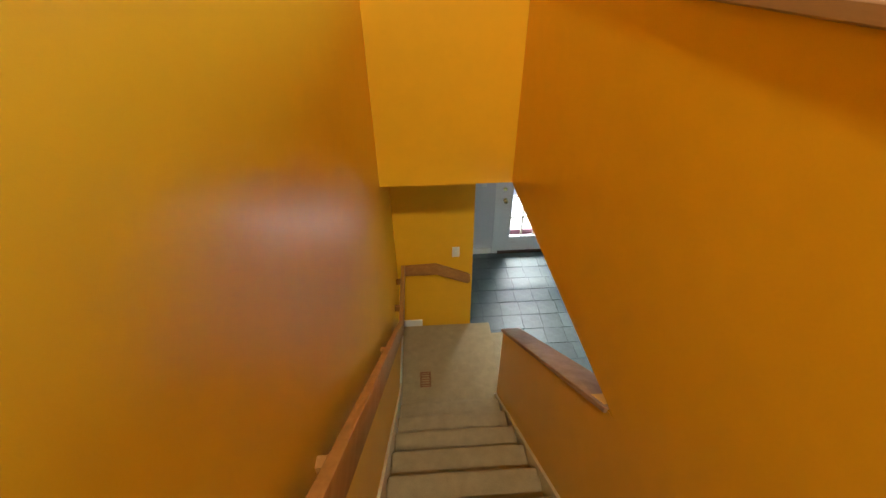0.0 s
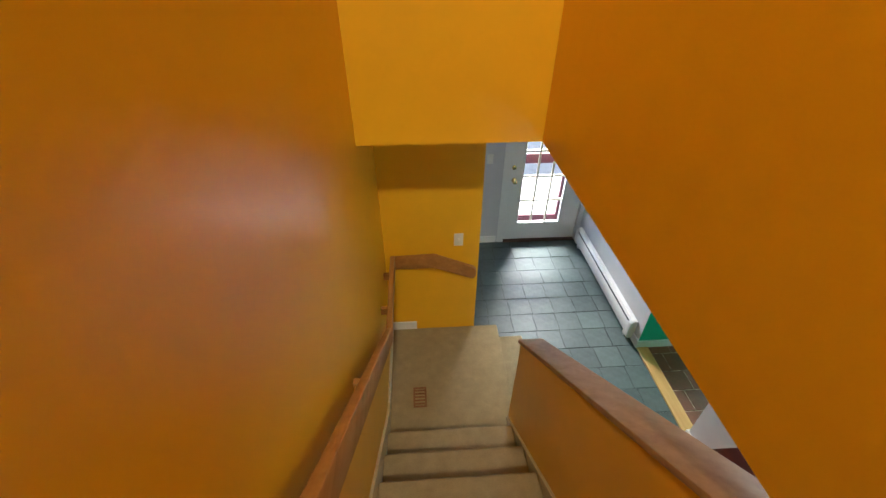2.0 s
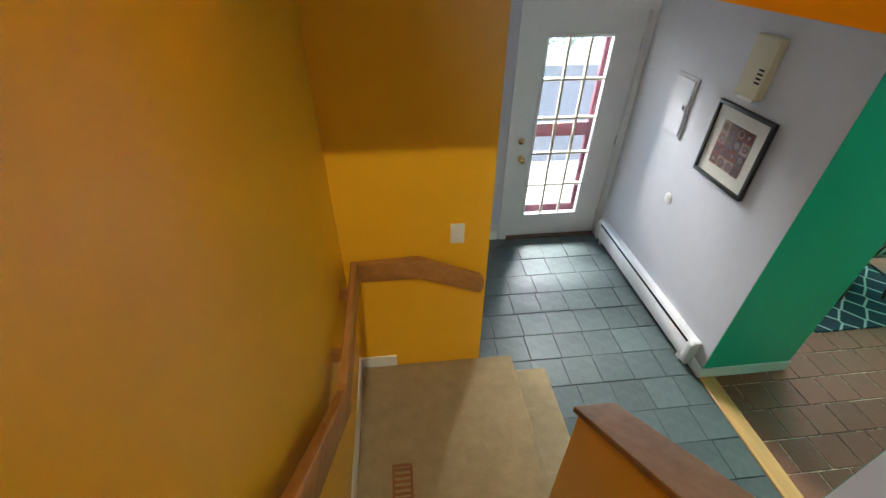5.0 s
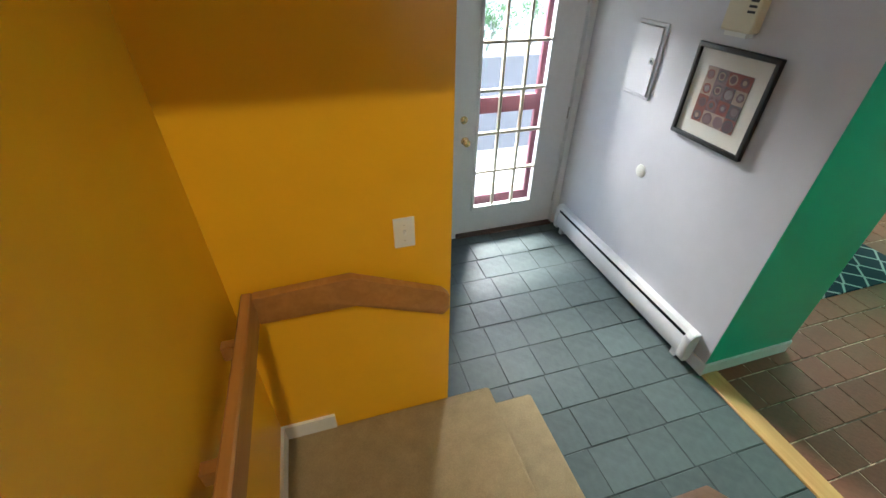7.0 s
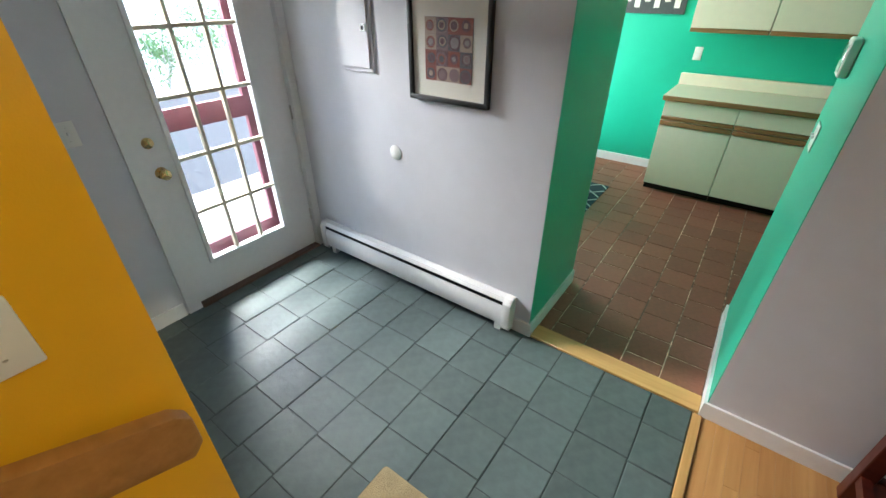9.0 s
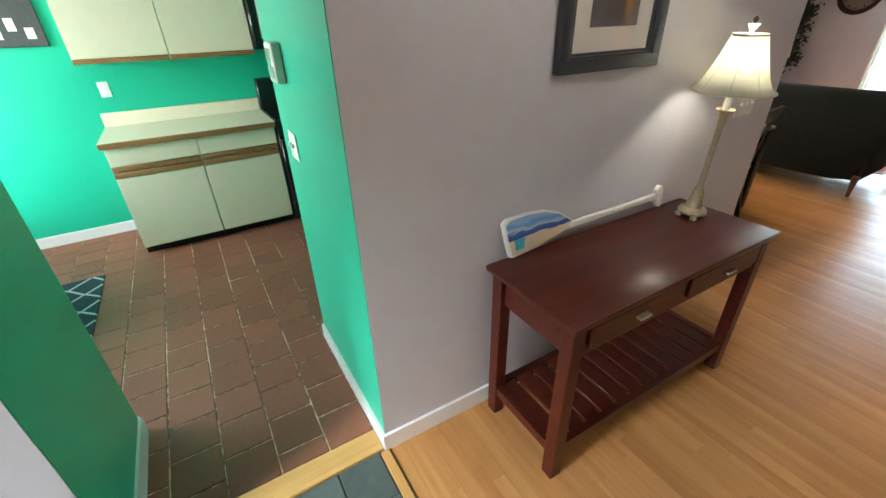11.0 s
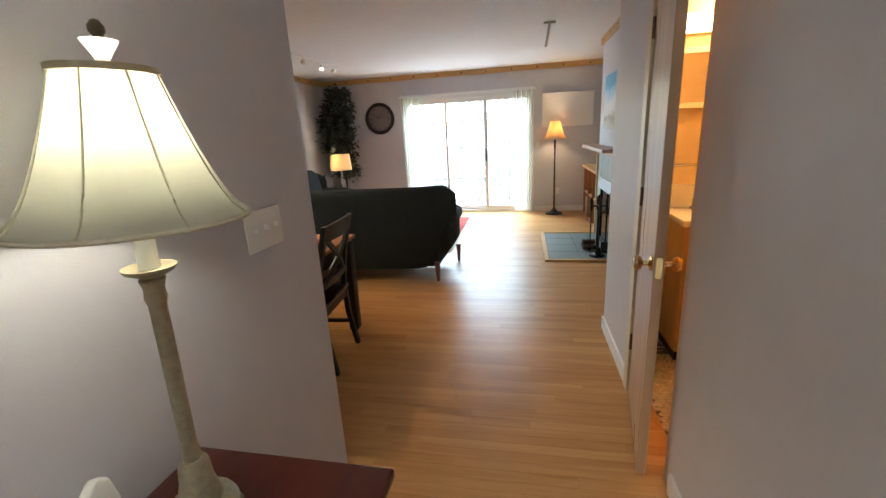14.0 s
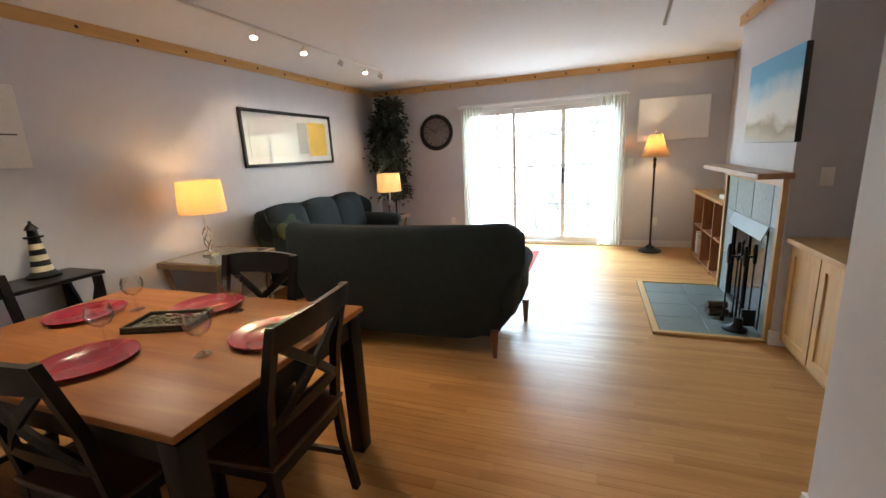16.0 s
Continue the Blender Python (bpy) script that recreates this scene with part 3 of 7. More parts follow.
def framed_picture(at, turn, w, h, frame_w, frame_m, mat_w, paint, label, depth=0.028, mount=None, pane=True):
    """Hanging picture, back on local y = 0, facing -y, lower left corner of its width at -w/2."""
    t = thing("framed_picture", at, label, "picture", turn=turn)
    bm = bmesh.new()
    for a in ((-w / 2, w / 2, 0, frame_w), (-w / 2, w / 2, h - frame_w, h)):
        bx(bm, a[0], a[1], -depth, 0, a[2], a[3], r=0.005, seg=2)
    for a in ((-w / 2, -w / 2 + frame_w), (w / 2 - frame_w, w / 2)):
        bx(bm, a[0], a[1], -depth + 0.0006, 0, frame_w - 0.004, h - frame_w + 0.004, r=0.005, seg=2)
    part("frame", bm, frame_m, t)
    part("mount", box(-w / 2 + frame_w - 0.003, w / 2 - frame_w + 0.003, -0.012, -0.004, frame_w - 0.003, h - frame_w + 0.003), mount or M_PAPER, t, "off-white card mount")
    k = frame_w + mat_w
    if paint:
        part("print", box(-w / 2 + k, w / 2 - k, -0.0145, -0.0105, k, h - k), paint, t)
    if pane:
        g = part("pane", box(-w / 2 + frame_w - 0.002, w / 2 - frame_w + 0.002, -0.019, -0.0165, frame_w - 0.002, h - frame_w + 0.002), M_GLASS, t, "clear picture glass", soft=False)
        g.visible_shadow = False
    return t


def painting(name, stops, axis=2, scale=3.0, detail=5, warp=0.4, rough=0.6):
    """A painted picture: colour bands along an axis, warped by noise."""
    m = bpy.data.materials.new(name)
    m.use_nodes = True
    n, l = m.node_tree.nodes, m.node_tree.links
    b = n["Principled BSDF"]
    b.inputs["Roughness"].default_value = rough
    tc, ns, sep = n.new("ShaderNodeTexCoord"), n.new("ShaderNodeTexNoise"), n.new("ShaderNodeSeparateXYZ")
    ns.inputs["Scale"].default_value, ns.inputs["Detail"].default_value = scale, detail
    l.new(tc.outputs["Generated"], ns.inputs[0]), l.new(tc.outputs["Generated"], sep.inputs[0])
    ma = n.new("ShaderNodeMath")
    ma.operation, ma.inputs[1].default_value = "MULTIPLY_ADD", warp
    l.new(ns.outputs[0], ma.inputs[0]), l.new(sep.outputs[axis], ma.inputs[2])
    ramp = n.new("ShaderNodeValToRGB")
    while len(ramp.color_ramp.elements) < len(stops):
        ramp.color_ramp.elements.new(0.5)
    for e, (p, c) in zip(ramp.color_ramp.elements, stops):
        e.position, e.color = p, (*c, 1)
    l.new(ma.outputs[0], ramp.inputs[0]), l.new(ramp.outputs[0], b.inputs["Base Color"])
    return m


M_PAPER = mat("picture_card", (0.72, 0.69, 0.62), 0.8, var=0.04, scale=8)
M_FRAMEB = mat("black_picture_frame", (0.014, 0.013, 0.013), 0.4, var=0.2, scale=20)
M_FRAMEG = mat("slate_grey_picture_frame", (0.035, 0.042, 0.048), 0.35, var=0.25, scale=20)

# ---- stair hall things ----
rail = thing("handrail", (XL, 2.3, 1.2), "golden brown oak board handrail along the yellow wall", "handrail")
def rail_part(name, bm, m=M_RAIL):
    bmesh.ops.transform(bm, matrix=rail.matrix_world.inverted(), verts=bm.verts)
    return part(name, bm, m, rail)
RT = lambda y: 1.225 + (2.29 - y) * 0.805
y0, y1 = XL + 0.045, XL + 0.08
rail_part("sloped_rail", prism(bmesh.new(), ((-0.6, RT(-0.6)), (2.29, 1.225), (2.33, 1.225), (2.33, 1.115), (2.29, 1.09), (-0.6, RT(-0.6) - 0.14)), "x", y0, y1, r=0.006))
rail_part("level_rail", box(y0, y1, 2.325, 3.02, 1.115, 1.225, r=0.006))
rail_part("return_rail", prism(bmesh.new(), ((y1 - 0.002, 1.112), (y1 - 0.002, 1.223), (0.18, 1.235), (0.49, 1.10), (0.512, 1.075), (0.512, 1.01), (0.49, 0.985), (0.18, 1.112)), "y", 2.984, 3.02, r=0.006))
for y, z in ((0.4, RT(0.4) - 0.08), (1.5, RT(1.5) - 0.08), (2.5, 1.17), (2.85, 1.17)):
    rail_part("bracket", boxes((XL, y0 + 0.005, y - 0.015, y + 0.015, z - 0.03, z + 0.02)), M_RAIL)
for x in (0.0, 0.35):
    rail_part("bracket", boxes((x - 0.015, x + 0.015, 3.015, 3.05, 1.19 - 0.3 * max(x, 0.15) - 0.02, 1.19 - 0.3 * max(x, 0.15) + 0.02)), M_RAIL)
switch_plate((0.371, 3.05, 1.335), 0, 1, "off-white single light switch on the yellow wall")
switch_plate((0.90, NDOOR, 1.16), 0, 1, "white single light switch on the grey wall")
reg = thing("floor_register", (0.033, 2.345, LAND), "reddish wooden floor register set in the carpet", "vent")
M_REG = wood("register_wood", (0.22, 0.09, 0.03), (0.34, 0.15, 0.06), 0.4, 1, per=0.05)
bm = bmesh.new()
bx(bm, -0.05, 0.05, -0.085, -0.072, -0.003, 0.006), bx(bm, -0.05, 0.05, 0.072, 0.085, -0.003, 0.006), bx(bm, -0.05, -0.037, -0.072, 0.072, -0.003, 0.006), bx(bm, 0.037, 0.05, -0.072, 0.072, -0.003, 0.006)
part("frame", bm, M_REG, reg)
for i in range(5):
    part("slat", box(-0.037, 0.037, -0.062 + 0.028 * i, -0.048 + 0.028 * i, -0.003, 0.004), M_REG, reg)

# ---- front door ----
door = thing("front_door", (ADOOR[0], NDOOR + 0.02, 0.02), "white front door with a gridded glass panel", "door")
W = ADOOR[1] - ADOOR[0]
gx0, gx1, gz0, gz1 = 0.155, 0.69, 0.245, 1.86
bm = boxes((0, gx0, 0, 0.045, 0, 2.03), (gx1, W, 0, 0.045, 0, 2.03), (gx0, gx1, 0, 0.045, 0, gz0), (gx0, gx1, 0, 0.045, gz1, 2.03))
part("slab", bm, M_TRIM, door)
bm = bmesh.new()
for a in ((gx0 - 0.02, gx0 + 0.008, gz0 - 0.02, gz1 + 0.02), (gx1 - 0.008, gx1 + 0.02, gz0 - 0.02, gz1 + 0.02), (gx0, gx1, gz0 - 0.02, gz0 + 0.008), (gx0, gx1, gz1 - 0.008, gz1 + 0.02)):
    bx(bm, a[0], a[1], -0.012, 0.002, a[2], a[3], r=0.004)
part("glass_trim", bm, M_TRIM, door)
M_MUNT = mat("cream_muntin", (0.62, 0.56, 0.42), 0.45, var=0.05)
for i in (1, 2):
    x = gx0 + (gx1 - gx0) * i / 3
    part("muntin", box(x - 0.0105, x + 0.0105, -0.002, 0.03, gz0, gz1, r=0.004), M_MUNT, door)
for i in range(1, 5):
    z = gz0 + (gz1 - gz0) * i / 5
    part("muntin", box(gx0, gx1, -0.001, 0.031, z - 0.011, z + 0.011, r=0.004), M_MUNT, door)
g = part("pane", box(gx0, gx1, 0.02, 0.024, gz0, gz1), M_GLASS, door, "clear glass", soft=False)
g.visible_shadow = False
knob_set(door, 0.058, 0, 0.855)
bm = lathe(bmesh.new(), ((0, 0), (0.028, 0), (0.029, 0.008), (0.02, 0.014), (0.008, 0.016), (0, 0.017)), 20)
bmesh.ops.transform(bm, matrix=pose(0.045, 0, 1.02, 90, 0, 0), verts=bm.verts)
part("deadbolt", bm, M_BRASS, door, "round brass deadbolt")
for z in (0.25, 1.0, 1.8):
    part("hinge", boxes((W - 0.004, W + 0.012, -0.008, 0.0, z - 0.045, z + 0.045)), M_CHROME, door)
bm = boxes((ADOOR[0] - 0.085, ADOOR[0] - 0.006, NDOOR - 0.016, NDOOR, 0, 2.12), (ADOOR[1] + 0.006, XE - 0.002, NDOOR - 0.016, NDOOR, 0, 2.12), (ADOOR[0] - 0.006, ADOOR[1] + 0.006, NDOOR - 0.016, NDOOR, 2.055, 2.12), (ADOOR[0] - 0.02, ADOOR[0] - 0.005, NDOOR, NDOOR + 0.14, 0, 2.06), (ADOOR[1] + 0.005, ADOOR[1] + 0.02, NDOOR, NDOOR + 0.14, 0, 2.06))
setting("trim_front_door", bm, M_TRIM, "white door casing", "trim")
setting("threshold_front", box(ADOOR[0] - 0.005, ADOOR[1] + 0.005, NDOOR - 0.03, NDOOR + 0.14, -0.02, 0.018, r=0.004), mat("brown_sill", (0.10, 0.05, 0.03), 0.5), "brown wooden door sill", "threshold")
storm = thing("storm_door", (ADOOR[0], NDOOR + 0.11, 0.02), "maroon framed storm door outside the front door", "door")
M_MAROON = mat("maroon_paint", (0.16, 0.045, 0.065), 0.45, var=0.1)
part("frame", boxes((0, 0.12, 0, 0.03, 0, 2.03), (W - 0.25, W, 0, 0.03, 0, 2.03), (0.12, W - 0.25, 0, 0.03, 0, 0.30), (0.12, W - 0.25, 0, 0.03, 1.02, 1.14), (0.12, W - 0.25, 0, 0.03, 1.93, 2.03)), M_MAROON, storm)

# ---- hall east wall ----
heater = thing("baseboard_heater", (XE, 3.1, 0), "white metal baseboard heater along the hall wall", "heater")
M_ENAMEL = mat("white_enamel", (0.66, 0.65, 0.63), 0.35, var=0.06, scale=12)
L = 1.58
part("cover", prism(bmesh.new(), ((-0.062, 0.05), (-0.066, 0.06), (-0.066, 0.165), (-0.05, 0.185), (-0.046, 0.185), (-0.06, 0.16), (-0.06, 0.05)), "y", 0.03, L), M_ENAMEL, heater, "white enamelled front cover")
part("back", prism(bmesh.new(), ((0, 0.02), (0, 0.235), (-0.045, 0.235), (-0.06, 0.215), (-0.058, 0.212), (-0.044, 0.228), (-0.006, 0.228), (-0.006, 0.02)), "y", 0.03, L), M_ENAMEL, heater)
part("fins", box(-0.05, -0.012, 0.05, L - 0.02, 0.07, 0.17), M_BLACKM, heater, "dark heating element")
# solid black strip in place of the shaded gap above the cover
part("slot_shade", box(-0.058, -0.008, 0.035, L - 0.005, 0.188, 0.208), M_BLACKM, heater, "black strip standing for the shade in the air slot")
part("end_cap", prism(bmesh.new(), ((0, 0.02), (0, 0.24), (-0.048, 0.24), (-0.072, 0.21), (-0.072, 0.04), (-0.06, 0.02)), "y", 0, 0.055, r=0.006), M_ENAMEL, heater)
part("end_cap", prism(bmesh.new(), ((0, 0.02), (0, 0.24), (-0.048, 0.24), (-0.072, 0.21), (-0.072, 0.04), (-0.06, 0.02)), "y", L - 0.02, L + 0.03, r=0.006), M_ENAMEL, heater)
part("foot", box(-0.06, -0.02, 0.06, 0.1, 0, 0.06), M_ENAMEL, heater)
part("foot", box(-0.06, -0.02, L - 0.1, L - 0.06, 0, 0.06), M_ENAMEL, heater)
disc = thing("door_stop", (XE, 3.955, 0.905), "round white wall bumper", "door stop")
bm = lathe(bmesh.new(), ((0, 0.012), (0.03, 0.010), (0.042, 0.005), (0.044, 0.0), (0, 0)), 24)
bmesh.ops.transform(bm, matrix=pose(0, 0, 0, 0, -90, 0), verts=bm.verts)
part("bumper", bm, M_WHITEP, disc)
pan = thing("electric_panel", (XE, 4.19, 1.325), "white painted electric panel cover on the wall", "panel")
part("cover", box(-0.012, 0, -0.125, 0.125, 0, 0.42, r=0.003), M_GREY, pan)
part("door", box(-0.022, -0.012, -0.105, 0.105, 0.02, 0.40, r=0.003), M_GREY, pan)
part("latch", box(-0.028, -0.022, -0.095, -0.06, 0.2, 0.235, r=0.002), M_CHROME, pan)
part("latch_window", box(-0.0295, -0.028, -0.085, -0.07, 0.208, 0.226), M_BLACKM, pan)
chime = thing("door_chime", (XE, 3.61, 1.755), "cream door chime box with a slotted side above the picture", "door chime")
part("housing", box(-0.055, 0, -0.085, 0.085, 0.02, 0.33, r=0.006), mat("cream_plastic", (0.62, 0.55, 0.38), 0.45, var=0.05), chime)
part("base", box(-0.045, 0, -0.06, 0.06, 0, 0.022), M_WHITEP, chime)
# black strips on the housing stand for the shade in its slots
for i in range(4):
    part("slot_shade", box(-0.0565, -0.055, -0.07, -0.03, 0.1 + 0.022 * i, 0.11 + 0.022 * i), M_BLACKM, chime)

# abstract print: patches with rings
INK = [mat("ink_%s" % k, c, 0.7, var=0.3, scale=60) for k, c in (("mauve", (0.20, 0.13, 0.14)), ("rust", (0.24, 0.07, 0.05)), ("slate", (0.09, 0.09, 0.10)), ("sand", (0.38, 0.28, 0.22)), ("plum", (0.12, 0.06, 0.07)), ("grey", (0.26, 0.23, 0.23)))]
rp = framed_picture((XE, 3.578, 1.235), -90, 0.465, 0.47, 0.024, M_FRAMEB, 0.075, INK[0], "black framed abstract print of reddish brown rings", mount=M_PAPER)
rnd = random.Random(8)
PX, PZ, PS = -0.1335, 0.099, 0.0668
for i in range(4):
    for j in range(4):
        k = rnd.randrange(6)
        x, z = PX + PS * i, PZ + 0.068 * j
        part("patch", box(x, x + PS - 0.001, -0.0152, -0.0145, z, z + 0.067), INK[k], rp)
        r = rnd.uniform(0.020, 0.033)
        cx, cz = x + PS / 2 + rnd.uniform(-0.004, 0.004), z + 0.034 + rnd.uniform(-0.004, 0.004)
        for n, (rr, q) in enumerate(((r, 1 + rnd.randrange(4)), (r * 0.72, 3), (r * 0.5, 2 + rnd.randrange(3)))):
            bm = lathe(bmesh.new(), ((0, 0.0003), (rr, 0.0003), (rr, 0), (0, 0)), 20)
            bmesh.ops.transform(bm, matrix=pose(cx, -0.0153 - 0.0003 * n, cz, 90, 0, 0), verts=bm.verts)
            part("ring", bm, INK[(k + q) % 6], rp)
M_PHOTO = painting("dim_photo", ((0.2, (0.16, 0.15, 0.14)), (0.55, (0.10, 0.09, 0.09)), (0.75, (0.35, 0.2, 0.1)), (1.0, (0.2, 0.2, 0.2))), 2, 4, 4, 0.6)
hp = framed_picture((wall_x(1.10) - 0.001, 1.10, 1.436), -91.1, 0.51, 0.62, 0.044, M_FRAMEG, 0.095, M_PHOTO, "grey wood framed print with a wide cream mount", depth=0.035)
for k, (e, d) in enumerate(((0.044, 0.026), (0.054, 0.020))):
    w, h = 0.51 / 2 - e, 0.62 - e
    part("inner_moulding", boxes((-w, w, -d, -0.002, e, e + 0.009), (-w, w, -d, -0.002, h - 0.009, h), (-w, -w + 0.009, -d + 0.0004, -0.002, e + 0.009, h - 0.009), (w - 0.009, w, -d + 0.0004, -0.002, e + 0.009, h - 0.009)), M_FRAMEG, hp)
M_PHOTO2 = painting("pale_figures_print", ((0.3, (0.5, 0.45, 0.45)), (0.55, (0.12, 0.09, 0.13)), (0.75, (0.55, 0.5, 0.5)), (1.0, (0.6, 0.56, 0.56))), 2, 5, 3, 0.7)
framed_picture((XH, 0.567, 1.37), 90, 0.475, 0.6, 0.03, M_FRAMEB, 0.07, M_PHOTO2, "black framed pale print on the hall wall", depth=0.03)
switch_plate((wall_x(0.03), 0.03, 1.198), -91.1, 3, "white triple light switch plate at the wall end")

# ---- console table ----
con = thing("console_table", (1.857, 1.02, 0), "dark cherry wood console table with two drawers and a slatted shelf", "table", turn=-0.7)
CW, CD, CH = 1.215, 0.46, 0.785     # along y, along x, height
part("tabletop", box(-CD / 2, CD / 2, -CW / 2, CW / 2, CH - 0.024, CH, r=0.006, seg=2), M_CHERRY, con)
for b in ((-CD / 2 + 0.03, -CD / 2 + 0.045, -CW / 2 + 0.06, CW / 2 - 0.06, 0.62, CH - 0.024), (CD / 2 - 0.045, CD / 2 - 0.03, -CW / 2 + 0.06, CW / 2 - 0.06, 0.62, CH - 0.024), (-CD / 2 + 0.03, CD / 2 - 0.03, -CW / 2 + 0.045, -CW / 2 + 0.06, 0.62, CH - 0.024), (-CD / 2 + 0.03, CD / 2 - 0.03, CW / 2 - 0.06, CW / 2 - 0.045, 0.62, CH - 0.024)):
    part("apron", box(*b), M_CHERRY, con)
for sx in (-1, 1):
    for sy in (-1, 1):
        cx, cy = sx * (CD / 2 - 0.045), sy * (CW / 2 - 0.05)
        part("leg", box(cx - 0.027, cx + 0.027, cy - 0.027, cy + 0.027, 0, CH - 0.024, r=0.003), M_CHERRY, con)
for sy in (-1, 1):
    y0, y1 = (-0.505, -0.02) if sy < 0 else (0.02, 0.505)
    d = part("drawer", box(-CD / 2 + 0.012, -CD / 2 + 0.03, y0, y1, 0.655, 0.745, r=0.004), M_CHERRY, con)
    part("handle", box(-CD / 2 - 0.012, -CD / 2 + 0.012, (y0 + y1) / 2 - 0.03, (y0 + y1) / 2 + 0.03, 0.694, 0.706, r=0.003), M_CHROME, d, "brushed metal pull")
part("shelf_frame", boxes((-CD / 2 + 0.03, -CD / 2 + 0.06, -CW / 2 + 0.06, CW / 2 - 0.06, 0.12, 0.165), (CD / 2 - 0.06, CD / 2 - 0.03, -CW / 2 + 0.06, CW / 2 - 0.06, 0.12, 0.165), (-CD / 2 + 0.06, CD / 2 - 0.06, -CW / 2 + 0.03, -CW / 2 + 0.06, 0.12, 0.165), (-CD / 2 + 0.06, CD / 2 - 0.06, CW / 2 - 0.06, CW / 2 - 0.03, 0.12, 0.165)), M_CHERRY, con)
for i in range(12):
    y = -CW / 2 + 0.1 + i * (CW - 0.2) / 11
    part("slat", box(-CD / 2 + 0.058, CD / 2 - 0.058, y - 0.037, y + 0.037, 0.14, 0.155, r=0.002), M_CHERRY, con)

# painted canoe paddle leaning on the wall
pad = thing("decorative_paddle", (2.071, 1.10, CH), "white wooden paddle with a painted beach scene on its blade", "paddle", turn=-1.1)
M_BEACH = painting("beach_painting", ((0.0, (0.62, 0.48, 0.28)), (0.55, (0.72, 0.60, 0.40)), (0.58, (0.03, 0.08, 0.30)), (0.74, (0.05, 0.14, 0.42)), (0.78, (0.5, 0.62, 0.72)), (0.9, (0.15, 0.36, 0.66)), (1.0, (0.3, 0.52, 0.75))), 2, 3.5, 3, 0.28)
M_PADW = mat("white_paddle_paint", (0.72, 0.71, 0.66), 0.4, var=0.05)
# outline in (y, z), blade to the north
blade = [(0.09, 0.083), (0.16, 0.13), (0.24, 0.158), (0.34, 0.170), (0.43, 0.165), (0.452, 0.15), (0.44, 0.08), (0.422, 0.004), (0.405, 0.0), (0.30, 0.010), (0.20, 0.028), (0.12, 0.048)]
def lean(bm):
    bmesh.ops.transform(bm, matrix=pose(0, 0, 0, 0, 7, 0), verts=bm.verts)
    return bm
part("blade", lean(prism(bmesh.new(), blade, "x", -0.006, 0.012, r=0.002)), M_PADW, pad)
inner = [(0.27 + (y - 0.27) * 0.93, 0.085 + (z - 0.085) * 0.9) for y, z in blade]
part("beach_scene", lean(prism(bmesh.new(), inner, "x", -0.0085, -0.006)), M_BEACH, pad, "painted beach and sea scene")
part("bucket", lean(prism(bmesh.new(), ((0.355, 0.03), (0.395, 0.03), (0.402, 0.075), (0.35, 0.075)), "x", -0.0105, -0.0085)), mat("turquoise_paint", (0.05, 0.45, 0.55), 0.5), pad, "painted turquoise bucket")
bm = bmesh.new()
bar(bm, (0.003, 0.12, 0.06), (0.003, -0.46, 0.062), 0.022, 0.03, r=0.006)
part("shaft", lean(bm), M_PADW, pad)
part("grip", lean(prism(bmesh.new(), ((-0.45, 0.03), (-0.45, 0.095), (-0.475, 0.115), (-0.495, 0.105), (-0.50, 0.06), (-0.495, 0.015), (-0.475, 0.006)), "x", -0.01, 0.016, r=0.006)), M_PADW, pad)

# console lamp
lampc = thing("table_lamp", (1.925, 0.575, CH), "antique cream candlestick lamp with a lit white bell shade", "lamp")
lampc.matrix_world = pose(1.925, 0.575, CH - 0.001, 0, -2, 0)
M_ANTIQUE = mat("antique_cream_metal", (0.36, 0.31, 0.20), 0.45, 0.2, var=0.35, scale=30)
part("base", lathe(bmesh.new(), ((0, 0.02), (0.056, 0.02), (0.06, 0.03), (0.054, 0.042), (0.036, 0.05), (0.034, 0.06), (0.027, 0.09), (0.024, 0.125), (0.018, 0.135), (0, 0.135)), 28), M_ANTIQUE, lampc)
for k in range(4):
    a = radians(45 + 90 * k)
    part("foot", box(0.05 * math.cos(a) - 0.012, 0.05 * math.cos(a) + 0.014, 0.05 * math.sin(a) - 0.012, 0.05 * math.sin(a) + 0.014, 0, 0.022, r=0.005, seg=2), M_ANTIQUE, lampc)
bm = lathe(bmesh.new(), ((0.013, 0.13), (0.015, 0.15), (0.0125, 0.16), (0.0125, 0.42), (0.016, 0.43), (0.014, 0.445), (0.018, 0.46), (0.012, 0.465)), 20)
part("column", bm, M_ANTIQUE, lampc)
part("cup", lathe(bmesh.new(), ((0, 0.462), (0.016, 0.464), (0.034, 0.474), (0.036, 0.48), (0.015, 0.477), (0, 0.477)), 20), M_ANTIQUE, lampc)
part("candle_sleeve", lathe(bmesh.new(), ((0, 0.476), (0.014, 0.476), (0.014, 0.54), (0, 0.541)), 16), M_WHITEP, lampc)
def bell(r0, r1, z0, z1, seg=48, ribs=8, bow=0.35, th=0.002):
    """Bell shade, open above and below, with faint panels."""
    bm = bmesh.new()
    prof = []
    for i in range(13):
        u = i / 12
        prof.append((r0 + (r1 - r0) * (u ** (1 - bow)), z0 + (z1 - z0) * u))
    outer = [(r, z) for r, z in prof]
    inner = [(r - th, z) for r, z in prof[::-1]]
    lathe(bm, outer + inner + [outer[0]], seg)
    for v in bm.verts:
        a = math.atan2(v.co.y, v.co.x)
        s = 1 + 0.012 * abs(math.cos(a * ribs / 2)) * (1 - (v.co.z - z0) / (z1 - z0) * 0.6)
        v.co.x *= s
        v.co.y *= s
    return bm
M_SHADEW = shade_cloth("white_shade_cloth", (0.60, 0.60, 0.52))
part("shade", bell(0.145, 0.058, 0.552, 0.748), M_SHADEW, lampc, "lit white fabric bell shade")
